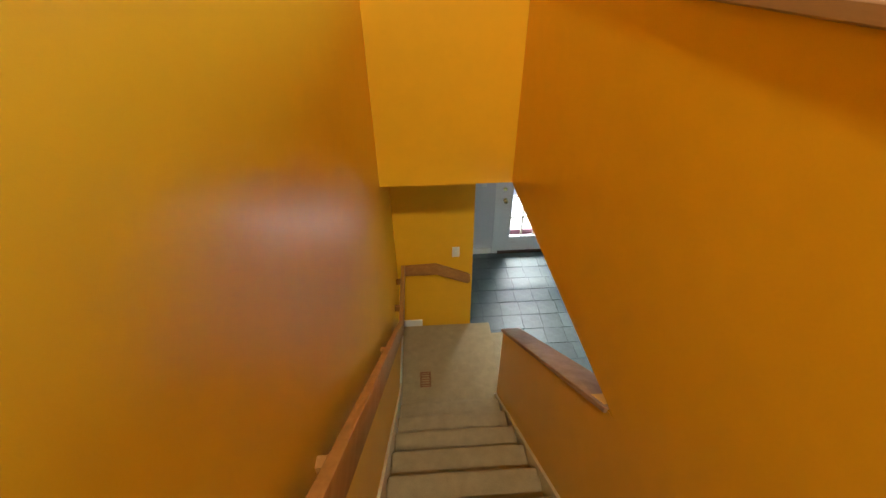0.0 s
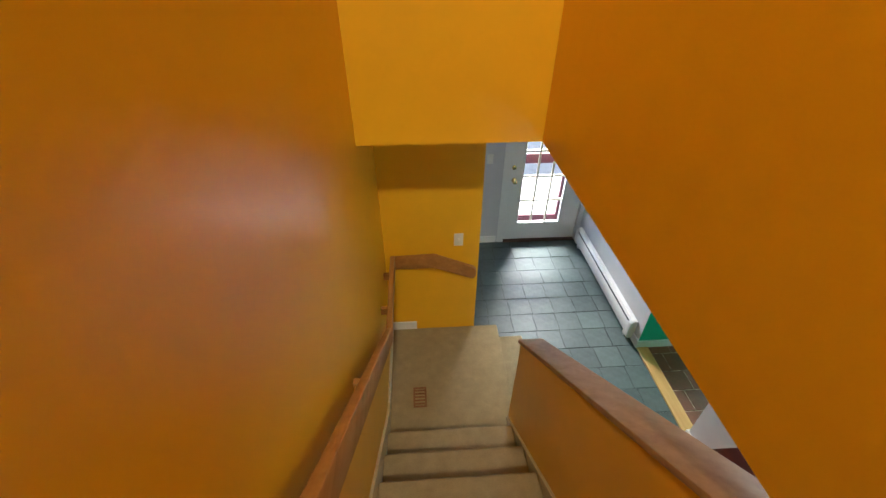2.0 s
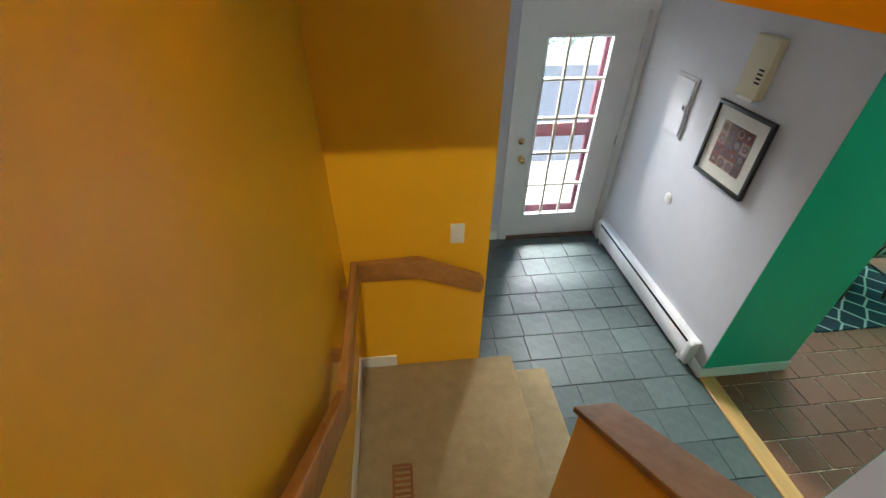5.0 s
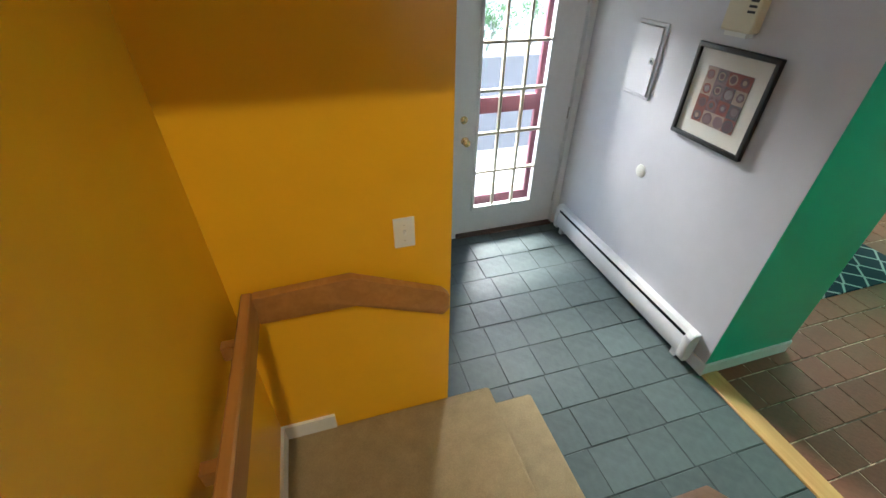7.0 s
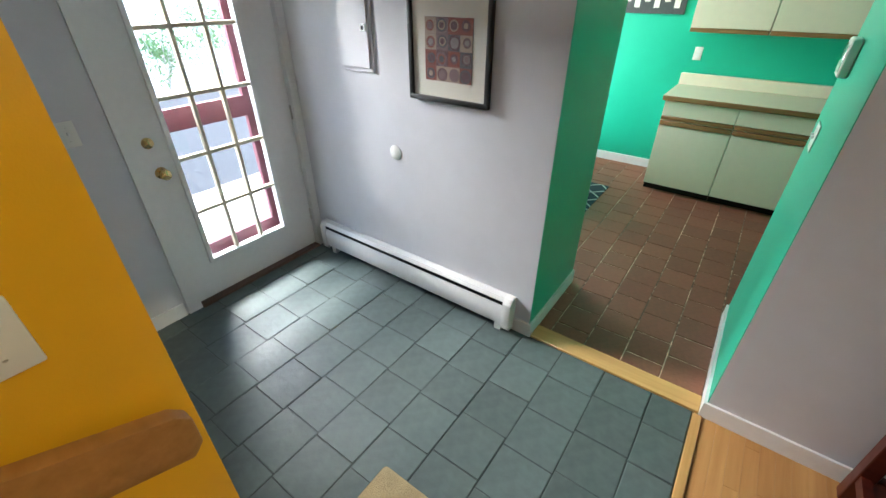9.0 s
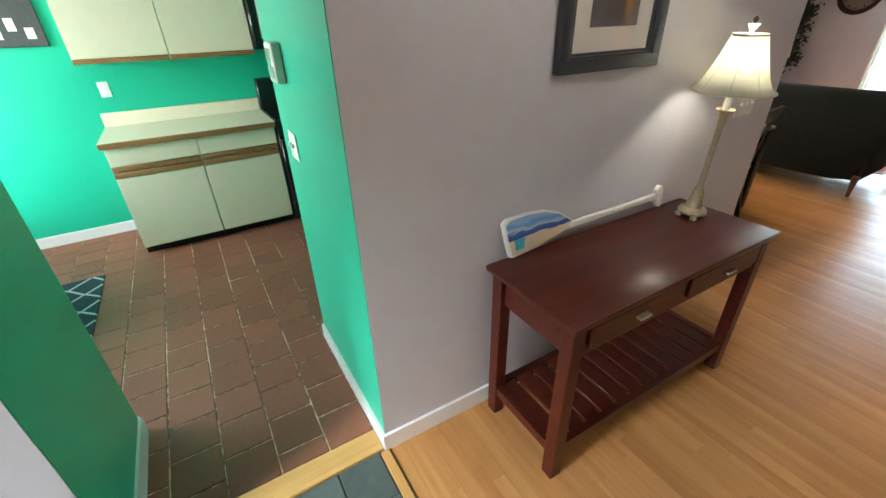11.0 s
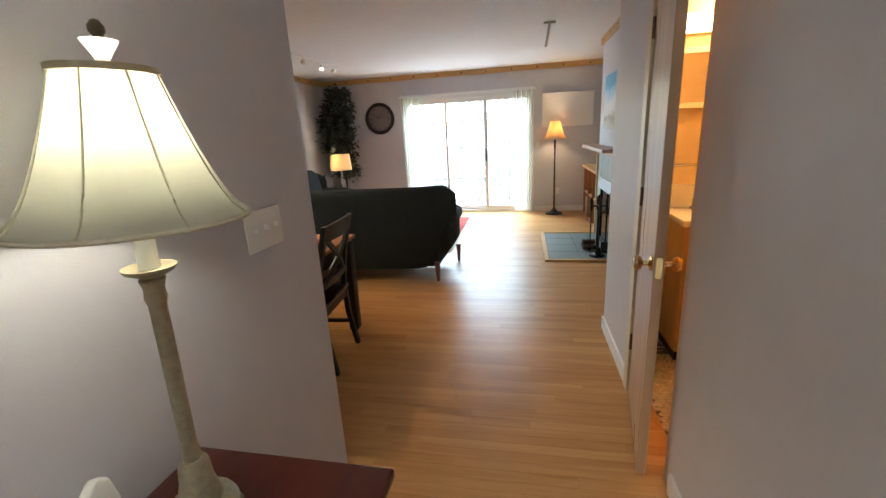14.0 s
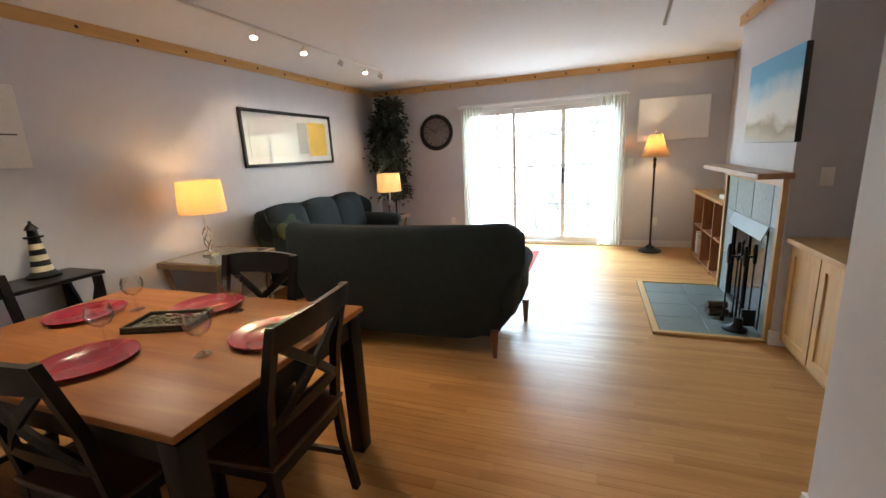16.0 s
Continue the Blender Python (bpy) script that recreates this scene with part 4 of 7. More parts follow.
part("shade_trim", lathe(bmesh.new(), ((0.057, 0.745), (0.062, 0.745), (0.062, 0.753), (0.057, 0.753), (0.057, 0.745)), 32), M_ANTIQUE, lampc)
M_PIPING = mat("shade_piping", (0.52, 0.48, 0.36), 0.8)
part("lower_piping", tube(bmesh.new(), [((0.1462 + 0.0015 * abs(math.cos(a * 0.25 * math.pi / 3))) * math.cos(a * math.pi / 24), (0.1462 + 0.0015 * abs(math.cos(a * 0.25 * math.pi / 3))) * math.sin(a * math.pi / 24), 0.552) for a in range(49)], 0.0035, 6), M_PIPING, lampc, "corded lower edge")
for k in range(8):
    a = math.pi * k / 4 + math.pi / 8
    seam = []
    for i in range(13):
        u = i / 12
        rr = 0.145 + (0.058 - 0.145) * u ** 0.65 + 0.0012
        seam.append((rr * math.cos(a), rr * math.sin(a), 0.552 + 0.196 * u))
    part("seam", tube(bmesh.new(), seam, 0.0014, 5), M_PIPING, lampc)
part("finial", lathe(bmesh.new(), ((0, 0.745), (0.010, 0.755), (0.008, 0.763), (0.019, 0.782), (0.021, 0.786), (0.008, 0.787), (0, 0.787)), 16), M_WHITEP, lampc, "white fluted cup")
part("finial_ball", lathe(bmesh.new(), ((0, 0.786), (0.005, 0.788), (0.0095, 0.796), (0.0095, 0.802), (0.005, 0.809), (0, 0.811)), 14), mat("dark_bronze_ball", (0.10, 0.075, 0.04), 0.4, 0.4), lampc, "small dark ball")
part("harp", tube(bmesh.new(), [(0, -0.012, 0.54), (0, -0.045, 0.62), (0, -0.04, 0.7), (0, 0, 0.75), (0, 0.04, 0.7), (0, 0.045, 0.62), (0, 0.012, 0.54)], 0.002, 6), M_BRASS, lampc)

# ---- bathroom door and room ----
bd = thing("bathroom_door", (XH + 0.004, BD[0] + 0.012, 0.008), "light wood flush bathroom door standing ajar", "door", turn=0)
bd.matrix_world = pose(XH + 0.006, BD[0] + 0.012, 0.008, 0, 0, -9.8)
part("slab", box(-0.035, 0, 0, 0.60, 0, 2.02, r=0.002), M_DOORW, bd)
for s, x in ((1, 0.0), (-1, -0.035)):
    k = lathe(bmesh.new(), ((0, 0), (0.028, 0), (0.029, 0.004), (0.02, 0.01), (0.010, 0.014), (0.010, 0.03), (0.024, 0.038), (0.029, 0.05), (0.024, 0.062), (0, 0.066)), 20)
    bmesh.ops.transform(k, matrix=pose(x, 0.54, 0.91, 0, 90 * s, 0), verts=k.verts)
    part("knob", k, M_BRASS, bd, "polished brass knob")
part("latch_plate", box(-0.028, -0.008, 0.599, 0.602, 0.87, 0.95), M_BRASS, bd)
for z in (0.3, 1.08, 1.82):
    part("hinge", lathe(bmesh.new(), ((0, -0.045), (0.007, -0.045), (0.007, 0.045), (0, 0.045)), 10, (0.006, -0.004, z)), mat("dark_brass_hinge", (0.12, 0.08, 0.05), 0.4, 0.8), bd)
setting("trim_bath_door", boxes((XH, XH + 0.016, BD[0] - 0.07, BD[0] - 0.004, 0, 2.11), (XH, XH + 0.016, BD[0] - 0.004, BD[1] + 0.004, 2.045, 2.11), (0.68, XH, BD[0], BD[0] + 0.008, 0, 2.05), (0.68, XH, BD[1] - 0.008, BD[1], 0, 2.05)), M_CREAM, "cream painted door casing", "trim")
van = thing("bathroom_vanity", (0.05, -1.57, 0), "honey wood vanity cabinet with a cream basin top", "cabinet")
part("body", box(-0.4, 0.42, -0.19, 0.17, 0.08, 0.86), M_OAKZ, van)
part("plinth", box(-0.38, 0.40, -0.18, 0.13, 0, 0.08), M_BLACKW, van)
for x0, x1 in ((-0.38, 0.0), (0.02, 0.40)):
    part("door", box(x0, x1, 0.17, 0.188, 0.28, 0.68, r=0.004), M_OAKZ, van)
    part("drawer", box(x0, x1, 0.17, 0.188, 0.70, 0.84, r=0.004), M_OAKZ, van)
    part("drawer", box(x0, x1, 0.17, 0.188, 0.10, 0.26, r=0.004), M_OAKZ, van)
bm = box(-0.42, 0.45, -0.19, 0.20, 0.86, 0.90, r=0.012, seg=2)
bx(bm, -0.42, 0.45, -0.19, -0.165, 0.90, 1.05, r=0.006)
part("basin_top", bm, mat("cream_cultured_marble", (0.66, 0.60, 0.48), 0.2, var=0.06), van)
bm = bmesh.new()
tube(bm, [(0.2, -0.13, 0.9), (0.2, -0.13, 0.97), (0.2, -0.09, 0.99), (0.2, -0.03, 0.97)], 0.011)
bx(bm, 0.10, 0.30, -0.16, -0.10, 0.90, 0.915, r=0.004)
for x in (0.12, 0.28):
    lathe(bm, ((0, 0.015), (0.016, 0.015), (0.013, 0.05), (0.02, 0.06), (0, 0.065)), 12, (x, -0.13, 0.9))
part("faucet", bm, M_CHROME, van)
mir = thing("medicine_cabinet", (0.12, -1.76, 1.50), "mirrored bathroom cabinet in a pale frame", "mirror")
part("frame", boxes((-0.45, 0.50, 0, 0.03, 0, 0.03), (-0.45, 0.50, 0, 0.03, 0.30, 0.33), (-0.45, -0.42, 0, 0.03, 0.03, 0.30), (0.47, 0.50, 0, 0.03, 0.03, 0.30)), M_CREAM, mir)
part("mirror", box(-0.42, 0.47, 0.004, 0.012, 0.03, 0.30), mat("mirror_silver", (0.85, 0.85, 0.85), 0.03, 1.0, var=0.0, rvar=0.0), mir)
vl = thing("vanity_light", (0.12, -1.76, 1.9), "lit frosted bar light over the mirror", "lamp")
part("backplate", box(-0.35, 0.45, 0, 0.03, 0, 0.10), M_BRASS, vl)
part("diffuser", box(-0.33, 0.43, 0.03, 0.10, 0.005, 0.095, r=0.02, seg=2), mat("frosted_glow", (1.0, 0.72, 0.36), 0.5, var=0, emit=1.0), vl, "glowing frosted diffuser")
tb = thing("towel_bar", (0.35, -1.76, 1.17), "chrome towel bar on the bathroom wall", "towel bar")
part("bar", tube(bmesh.new(), [(-0.2, 0.05, 0), (0.25, 0.05, 0)], 0.008), M_CHROME, tb)
for x in (-0.2, 0.25):
    part("post", tube(bmesh.new(), [(x, 0, 0), (x, 0.05, 0)], 0.01), M_CHROME, tb)

# ---- sofas ----
def cushion(bm, x0, x1, y0, y1, z0, z1, r=0.05, puff=0.02, tilt=0.0, about=None):
    """A padded block, its faces bulged a little."""
    tmp = bmesh.new()
    bmesh.ops.create_cube(tmp, size=1.0)
    bmesh.ops.subdivide_edges(tmp, edges=tmp.edges[:], cuts=6, use_grid_fill=True)
    c, s = Vector(((x0 + x1) / 2, (y0 + y1) / 2, (z0 + z1) / 2)), Vector((x1 - x0, y1 - y0, z1 - z0))
    rot = Matrix.Rotation(tilt, 3, "X") if tilt else None
    for v in tmp.verts:
        p = v.co * 2
        p = Vector((p.x, p.y, p.z))
        q = Vector((p.x * s.x / 2, p.y * s.y / 2, p.z * s.z / 2))
        inner = Vector((max(s.x / 2 - r, 0.001), max(s.y / 2 - r, 0.001), max(s.z / 2 - r, 0.001)))
        base = Vector((max(-inner.x, min(inner.x, q.x)), max(-inner.y, min(inner.y, q.y)), max(-inner.z, min(inner.z, q.z))))
        d = q - base
        if d.length > 1e-6:
            q = base + d.normalized() * r
        for k in range(3):
            o = [i for i in range(3) if i != k]
            if abs(p[k]) > 0.9:
                q[k] += math.copysign(puff * (1 - p[o[0]] ** 2) * (1 - p[o[1]] ** 2), p[k])
        if rot:
            q = rot @ q
        v.co = c + q
    mesh = bpy.data.meshes.new("padding")
    tmp.to_mesh(mesh)
    tmp.free()
    bm.from_mesh(mesh)
    bpy.data.meshes.remove(mesh)
    return bm


def sofa(name, at, turn, w, label, seats, crest=0.01, cushion_top=0.97):
    """Sofa with a curved shell back and rolled arms; local front is -y, back at +y."""
    t = thing(name, at, label, "sofa", turn=turn)
    h, d = 0.92, 0.86
    # shell back: grid bowed at the ends, rolled over at the top
    bm = bmesh.new()
    nu, nv = 60, 16
    grid = []
    for i in range(nu + 1):
        u = -1 + 2 * i / nu
        x = u * w / 2
        bow = 0.14 * abs(u) ** 4          # ends curve forward
        top = h + crest * abs(u) ** 5 - 0.10 * max(0.0, (abs(u) - 0.87) / 0.13) ** 2.2
        low = 0.135 + 0.26 * max(0.0, abs(u) - 0.72) ** 2 / 0.0784
        col = []
        for j in range(nv + 1):
            v = j / nv
            z = low + (top - low) * v
            y = 0.40 - bow + 0.035 * math.sin(v * math.pi) + 0.05 * v
            edge = max(0.0, abs(u) - 0.84) / 0.16
            xx = x * (1 + 0.01 * math.sin(v * math.pi) - 0.13 * (1 - v) ** 2.2)
            col.append((xx, y - 0.09 * edge ** 2.2, z))
        # roll over the crest, then down the inner face
        for k, (dy, dz) in enumerate(((-0.02, 0.025), (-0.07, 0.035), (-0.125, 0.02), (-0.15, -0.03), (-0.14, -0.2), (-0.12, -0.45))):
            col.append((x * 0.985, col[nv][1] + dy, max(col[nv][2] + dz, low + 0.02)))
        col.append((x * 0.985, col[nv][1] - 0.12, low))
        grid.append([bm.verts.new(c) for c in col])
    n = len(grid[0])
    for i in range(nu):
        for j in range(n):
            bm.faces.new((grid[i][j], grid[i + 1][j], grid[i + 1][(j + 1) % n], grid[i][(j + 1) % n]))
    bm.faces.new(grid[0]), bm.faces.new(grid[-1][::-1])
    bmesh.ops.recalc_face_normals(bm, faces=bm.faces)
    part("backrest", bm, M_SOFA, t)
    part("base", cushion(bmesh.new(), -w / 2 + 0.17, w / 2 - 0.17, -d / 2 + 0.02, 0.34, 0.12, 0.36, r=0.06, puff=0.0), M_SOFA, t)
    for s in (-1, 1):
        bm = bmesh.new()
        cushion(bm, s * (w / 2 - 0.10) - 0.085, s * (w / 2 - 0.10) + 0.085, -d / 2 + 0.02, 0.30, 0.5, 0.67, r=0.08, puff=0.01)
        cushion(bm, s * (w / 2 - 0.10) - 0.055, s * (w / 2 - 0.10) + 0.055, -d / 2 + 0.05, 0.33, 0.30, 0.60, r=0.04, puff=0.005)
        part("arm", bm, M_SOFA, t)
    sw = (w - 0.22) / seats
    for i in range(seats):
        x = -w / 2 + 0.11 + sw * i
        part("seat_cushion", cushion(bmesh.new(), x + 0.004, x + sw - 0.004, -d / 2 - 0.01, 0.26, 0.34, 0.49, r=0.05, puff=0.025), M_SOFA, t)
        part("back_cushion", cushion(bmesh.new(), x + 0.01, x + sw - 0.01, 0.10, 0.30, 0.46, cushion_top, r=0.09, puff=0.03, tilt=-0.22), M_SOFA, t)
    for x, y in ((-w / 2 + 0.19, 0.35), (w / 2 - 0.19, 0.35), (-w / 2 + 0.08, -d / 2 + 0.08), (w / 2 - 0.08, -d / 2 + 0.08)):
        part("leg", lathe(bmesh.new(), ((0, 0), (0.016, 0), (0.02, 0.06), (0.03, 0.2), (0, 0.2)), 12, (x, y, 0)), M_LEG, t, "turned reddish wooden leg")
    return t


M_LEG = wood("reddish_leg_wood", (0.10, 0.03, 0.015), (0.2, 0.07, 0.03), 0.35, 2, per=0.05)
sofa("loveseat", (3.008, -3.16, 0), 0, 1.97, "dark green fabric loveseat with a curved back", 2, cushion_top=0.9)
sofa("sofa", (4.52, -4.42, 0), -90, 2.05, "dark green fabric sofa against the wall with loose back cushions", 3, crest=0.0)
def pillow(at, turn, label, m, s=0.42, lie=65):
    t = thing("throw_pillow", at, label, "pillow", "throw pillows", turn)
    bm = cushion(bmesh.new(), -s / 2, s / 2, -0.06, 0.06, 0, s, r=0.055, puff=0.05)
    bmesh.ops.transform(bm, matrix=pose(0, 0, 0, -(90 - lie), 0, 0), verts=bm.verts)
    part("cover", bm, m, t)
    return t
M_PILLOW = mat("olive_pillow_fabric", (0.11, 0.115, 0.06), 0.9, var=0.15, scale=14, bump=0.4, bscale=500, spec=0.1)
M_PILLOWD = mat("dark_pillow_fabric", (0.06, 0.075, 0.055), 0.9, var=0.15, scale=14, bump=0.4, bscale=500, spec=0.1)
pillow((4.42, -3.72, 0.50), -70, "olive green throw pillow on the sofa", M_PILLOW, 0.36, 50)
pillow((4.62, -3.62, 0.50), -110, "dark green throw pillow on the sofa", M_PILLOWD, 0.44, 70)

# ---- dining set ----
dt = thing("dining_table", (3.395, -1.293, 0), "honey brown dining table with thick black legs", "table")
TX, TY, TZ = 1.58, 0.975, 0.745
part("tabletop", box(-TX / 2, TX / 2, -TY / 2, TY / 2, TZ - 0.028, TZ, r=0.006, seg=2), M_TABLE, dt)
for b in ((-TX / 2 + 0.05, TX / 2 - 0.05, -TY / 2 + 0.03, -TY / 2 + 0.05, 0.615, TZ - 0.028), (-TX / 2 + 0.05, TX / 2 - 0.05, TY / 2 - 0.05, TY / 2 - 0.03, 0.615, TZ - 0.028), (-TX / 2 + 0.03, -TX / 2 + 0.05, -TY / 2 + 0.05, TY / 2 - 0.05, 0.615, TZ - 0.028), (TX / 2 - 0.05, TX / 2 - 0.03, -TY / 2 + 0.05, TY / 2 - 0.05, 0.615, TZ - 0.028)):
    part("apron", box(*b), M_BLACKW, dt)
for sx in (-1, 1):
    for sy in (-1, 1):
        cx, cy = sx * (TX / 2 - 0.055), sy * (TY / 2 - 0.055)
        bm = bmesh.new()
        prism(bm, ((cx - 0.04, 0.7), (cx + 0.04, 0.7), (cx + 0.034 - sx * 0.0, 0), (cx - 0.034, 0)), "y", cy - 0.04, cy + 0.04, r=0.004)
        part("leg", bm, M_BLACKW, dt)


def dining_chair():
    """X-back chair; local front is -y."""
    t = thing("dining_chair", (0, 0, 0), "black cross-back dining chair with a brown wooden seat", "chair", "chairs round the table")
    part("seat", cushion(bmesh.new(), -0.215, 0.215, -0.21, 0.20, 0.435, 0.465, r=0.012, puff=-0.006), M_SEATW, t)
    part("seat_rail", boxes((-0.185, 0.185, -0.185, -0.165, 0.375, 0.437), (-0.185, 0.185, 0.165, 0.185, 0.375, 0.437), (-0.19, -0.17, -0.165, 0.165, 0.375, 0.437), (0.17, 0.19, -0.165, 0.165, 0.375, 0.437)), M_BLACKW, t)
    for s in (-1, 1):
        part("front_leg", prism(bmesh.new(), ((s * 0.185 - 0.02, 0.437), (s * 0.185 + 0.02, 0.437), (s * 0.185 + 0.015, 0), (s * 0.185 - 0.015, 0)), "y", -0.20, -0.163, r=0.003), M_BLACKW, t)
        bm = bmesh.new()
        prof = ((0.235, 0.0), (0.195, 0.25), (0.185, 0.46), (0.215, 0.7), (0.28, 0.955))
        back = [(y, z) for y, z in prof] + [(y - (0.032 if i else 0.026), z) for i, (y, z) in reversed(list(enumerate(prof)))]
        prism(bm, back, "x", s * 0.195 - 0.0165, s * 0.195 + 0.0165)
        part("back_post", bm, M_BLACKW, t)
    # curved top rail and lower rail
    def curved(z0, z1, y0, y1, bow):
        bm = bmesh.new()
        rows = []
        for i in range(11):
            u = -1 + i / 5
            b = bow * (1 - u * u)
            rows.append([bm.verts.new(p) for p in ((u * 0.205, y0 + b, z0), (u * 0.205, y1 + b, z1 + 0.012 * (1 - u * u)), (u * 0.205, y1 + b - 0.022, z1 + 0.012 * (1 - u * u)), (u * 0.205, y0 + b - 0.022, z0))])
        for a, b in zip(rows, rows[1:]):
            for k in range(4):
                bm.faces.new((a[k], b[k], b[(k + 1) % 4], a[(k + 1) % 4]))
        bm.faces.new(rows[0]), bm.faces.new(rows[-1][::-1])
        bmesh.ops.recalc_face_normals(bm, faces=bm.faces)
        return bm
    part("top_rail", curved(0.86, 0.955, 0.255, 0.28, 0.03), M_BLACKW, t)
    part("lower_rail", curved(0.56, 0.595, 0.197, 0.2, 0.015), M_BLACKW, t)
    for s in (-1, 1):
        bm = bmesh.new()
        pts = []
        for i in range(9):
            u = i / 8
            x = s * (-0.175 + 0.35 * u)
            pts.append((x, 0.19 + 0.062 * u + 0.02 * math.sin(u * math.pi), 0.575 + 0.30 * u))
        for a, b in zip(pts, pts[1:]):
            bar(bm, a, b, 0.015, 0.032)
        part("cross_slat", bm, M_BLACKW, t)
    part("stretcher", boxes((-0.172, 0.172, -0.01, 0.01, 0.17, 0.195)), M_BLACKW, t)
    for s in (-1, 1):
        part("side_stretcher", box(s * 0.185 - 0.009, s * 0.185 + 0.009, -0.165, 0.18, 0.17, 0.195), M_BLACKW, t)
    return t


chair = dining_chair()
for o in chair.children:
    o.data.transform(Matrix.Diagonal((1.08, 1, 1, 1)))
chair.matrix_basis = pose(2.755, -1.265, 0, 0, 0, 94)
copy_thing(chair, pose(3.24, -1.59, 0, 0, 0, 184))
copy_thing(chair, pose(3.15, -0.975, 0, 0, 0, 1))
copy_thing(chair, pose(4.08, -1.07, 0, 0, 0, -89))

M_RED = mat("dark_red_plate", (0.27, 0.022, 0.045), 0.25, var=0.12, scale=10)
def charger(x, y):
    t = thing("charger_plate", (x, y, TZ), "dark red round charger plate on the table", "plate", "place settings")
    part("dish", lathe(bmesh.new(), ((0, 0.004), (0.10, 0.004), (0.105, 0.008), (0.115, 0.012), (0.163, 0.020), (0.166, 0.018), (0.118, 0.006), (0.105, 0.0), (0, 0.0)), 40), M_RED, t)
    return t
for x, y in ((2.80, -1.40), (3.38, -1.60), (3.33, -1.03), (3.93, -1.38)):
    charger(x, y)
def goblet():
    m = glass("goblet_glass", (1.0, 1.0, 1.0), 0.0, 0.05, 1.6)
    t = thing("wine_glass", (0, 0, 0), "clear round-bowled wine glass on the table", "glass", "place settings")
    part("bowl", lathe(bmesh.new(), ((0, 0.078), (0.012, 0.08), (0.034, 0.092), (0.048, 0.118), (0.049, 0.14), (0.042, 0.168), (0.0408, 0.168), (0.0475, 0.14), (0.0465, 0.118), (0.033, 0.094), (0.011, 0.083), (0, 0.081)), 24), m, t)
    part("stem", lathe(bmesh.new(), ((0, 0.0), (0.034, 0.0), (0.034, 0.002), (0.008, 0.006), (0.004, 0.012), (0.004, 0.07), (0.009, 0.079), (0, 0.079)), 20), m, t)
    return t
gl = goblet()
gl.matrix_basis = pose(2.942, -1.192, TZ)
for x, y in ((3.182, -1.585), (3.435, -1.161), (3.733, -1.491)):
    copy_thing(gl, pose(x, y, TZ))
tray = thing("decorative_tray", (3.376, -1.39, TZ), "dark mottled rectangular tray with small stones", "tray", turn=20)
M_TRAY = mat("dark_tray", (0.035, 0.035, 0.025), 0.5, var=0.6, scale=60, bump=0.5, bscale=80)
bm = box(-0.15, 0.15, -0.10, 0.10, 0, 0.012)
for a in ((-0.15, 0.15, -0.10, -0.088), (-0.15, 0.15, 0.088, 0.10), (-0.15, -0.138, -0.088, 0.088), (0.138, 0.15, -0.088, 0.088)):
    bx(bm, a[0], a[1], a[2], a[3], 0.012, 0.03, r=0.003)
part("tray_body", bm, M_TRAY, tray)
bm = bmesh.new()
for i in range(60):
    c = (random.uniform(-0.125, 0.125), random.uniform(-0.075, 0.075), random.uniform(0.013, 0.02))
    bmesh.ops.create_icosphere(bm, subdivisions=1, radius=random.uniform(0.008, 0.014), matrix=Matrix.Translation(c) @ Matrix.Diagonal((1, 1, 0.6, 1)))
tagged(part("pebbles", bm, mat("olive_pebble", (0.12, 0.11, 0.06), 0.5, var=0.5, scale=40, per=0.8), tray), "olive and brown pebbles", kind="stuff")

# ---- black console and lighthouse ----
c2 = thing("side_console", (4.80, -1.28, 0), "black wooden console table with crossed side bars", "table")
part("tabletop", box(-0.18, 0.19, -0.62, 0.62, 0.775, 0.80, r=0.005), M_BLACKW, c2)
for sy in (-1, 1):
    for sx in (-1, 1):
        part("leg", box(sx * 0.17 - 0.02, sx * 0.17 + 0.02, sy * 0.57 - 0.02, sy * 0.57 + 0.02, 0, 0.775), M_BLACKW, c2)
    for s in (-1, 1):
        bm = bmesh.new()
        bar(bm, (-0.16, sy * 0.57, 0.42 + s * 0.3), (0.16, sy * 0.57, 0.42 - s * 0.3), 0.02, 0.03)
        part("cross_bar", bm, M_BLACKW, c2)
part("shelf", box(-0.18, 0.18, -0.58, 0.58, 0.11, 0.13), M_BLACKW, c2)
lh = thing("lighthouse_ornament", (4.86, -1.69, 0.80), "small black and white striped lighthouse ornament", "ornament")
M_LHW = mat("ornament_cream", (0.62, 0.56, 0.38), 0.5, var=0.1, scale=30)
part("base", lathe(bmesh.new(), ((0, 0), (0.062, 0), (0.064, 0.01), (0.05, 0.02), (0.042, 0.03), (0, 0.03)), 16), M_BLACKM, lh)
for i in range(6):
    r0, r1 = 0.040 - 0.0032 * i, 0.040 - 0.0032 * (i + 1)
    part("stripe", lathe(bmesh.new(), ((0, 0.03 + 0.025 * i), (r0, 0.03 + 0.025 * i), (r1, 0.055 + 0.025 * i), (0, 0.055 + 0.025 * i)), 20), M_BLACKM if i % 2 else M_LHW, lh)
part("gallery", lathe(bmesh.new(), ((0, 0.18), (0.034, 0.18), (0.036, 0.188), (0.02, 0.19), (0.018, 0.215), (0.026, 0.218), (0.014, 0.238), (0.006, 0.245), (0.006, 0.255), (0, 0.258)), 16), M_BLACKM, lh)

for o in lh.children:
    o.data.transform(Matrix.Scale(1.4, 4))

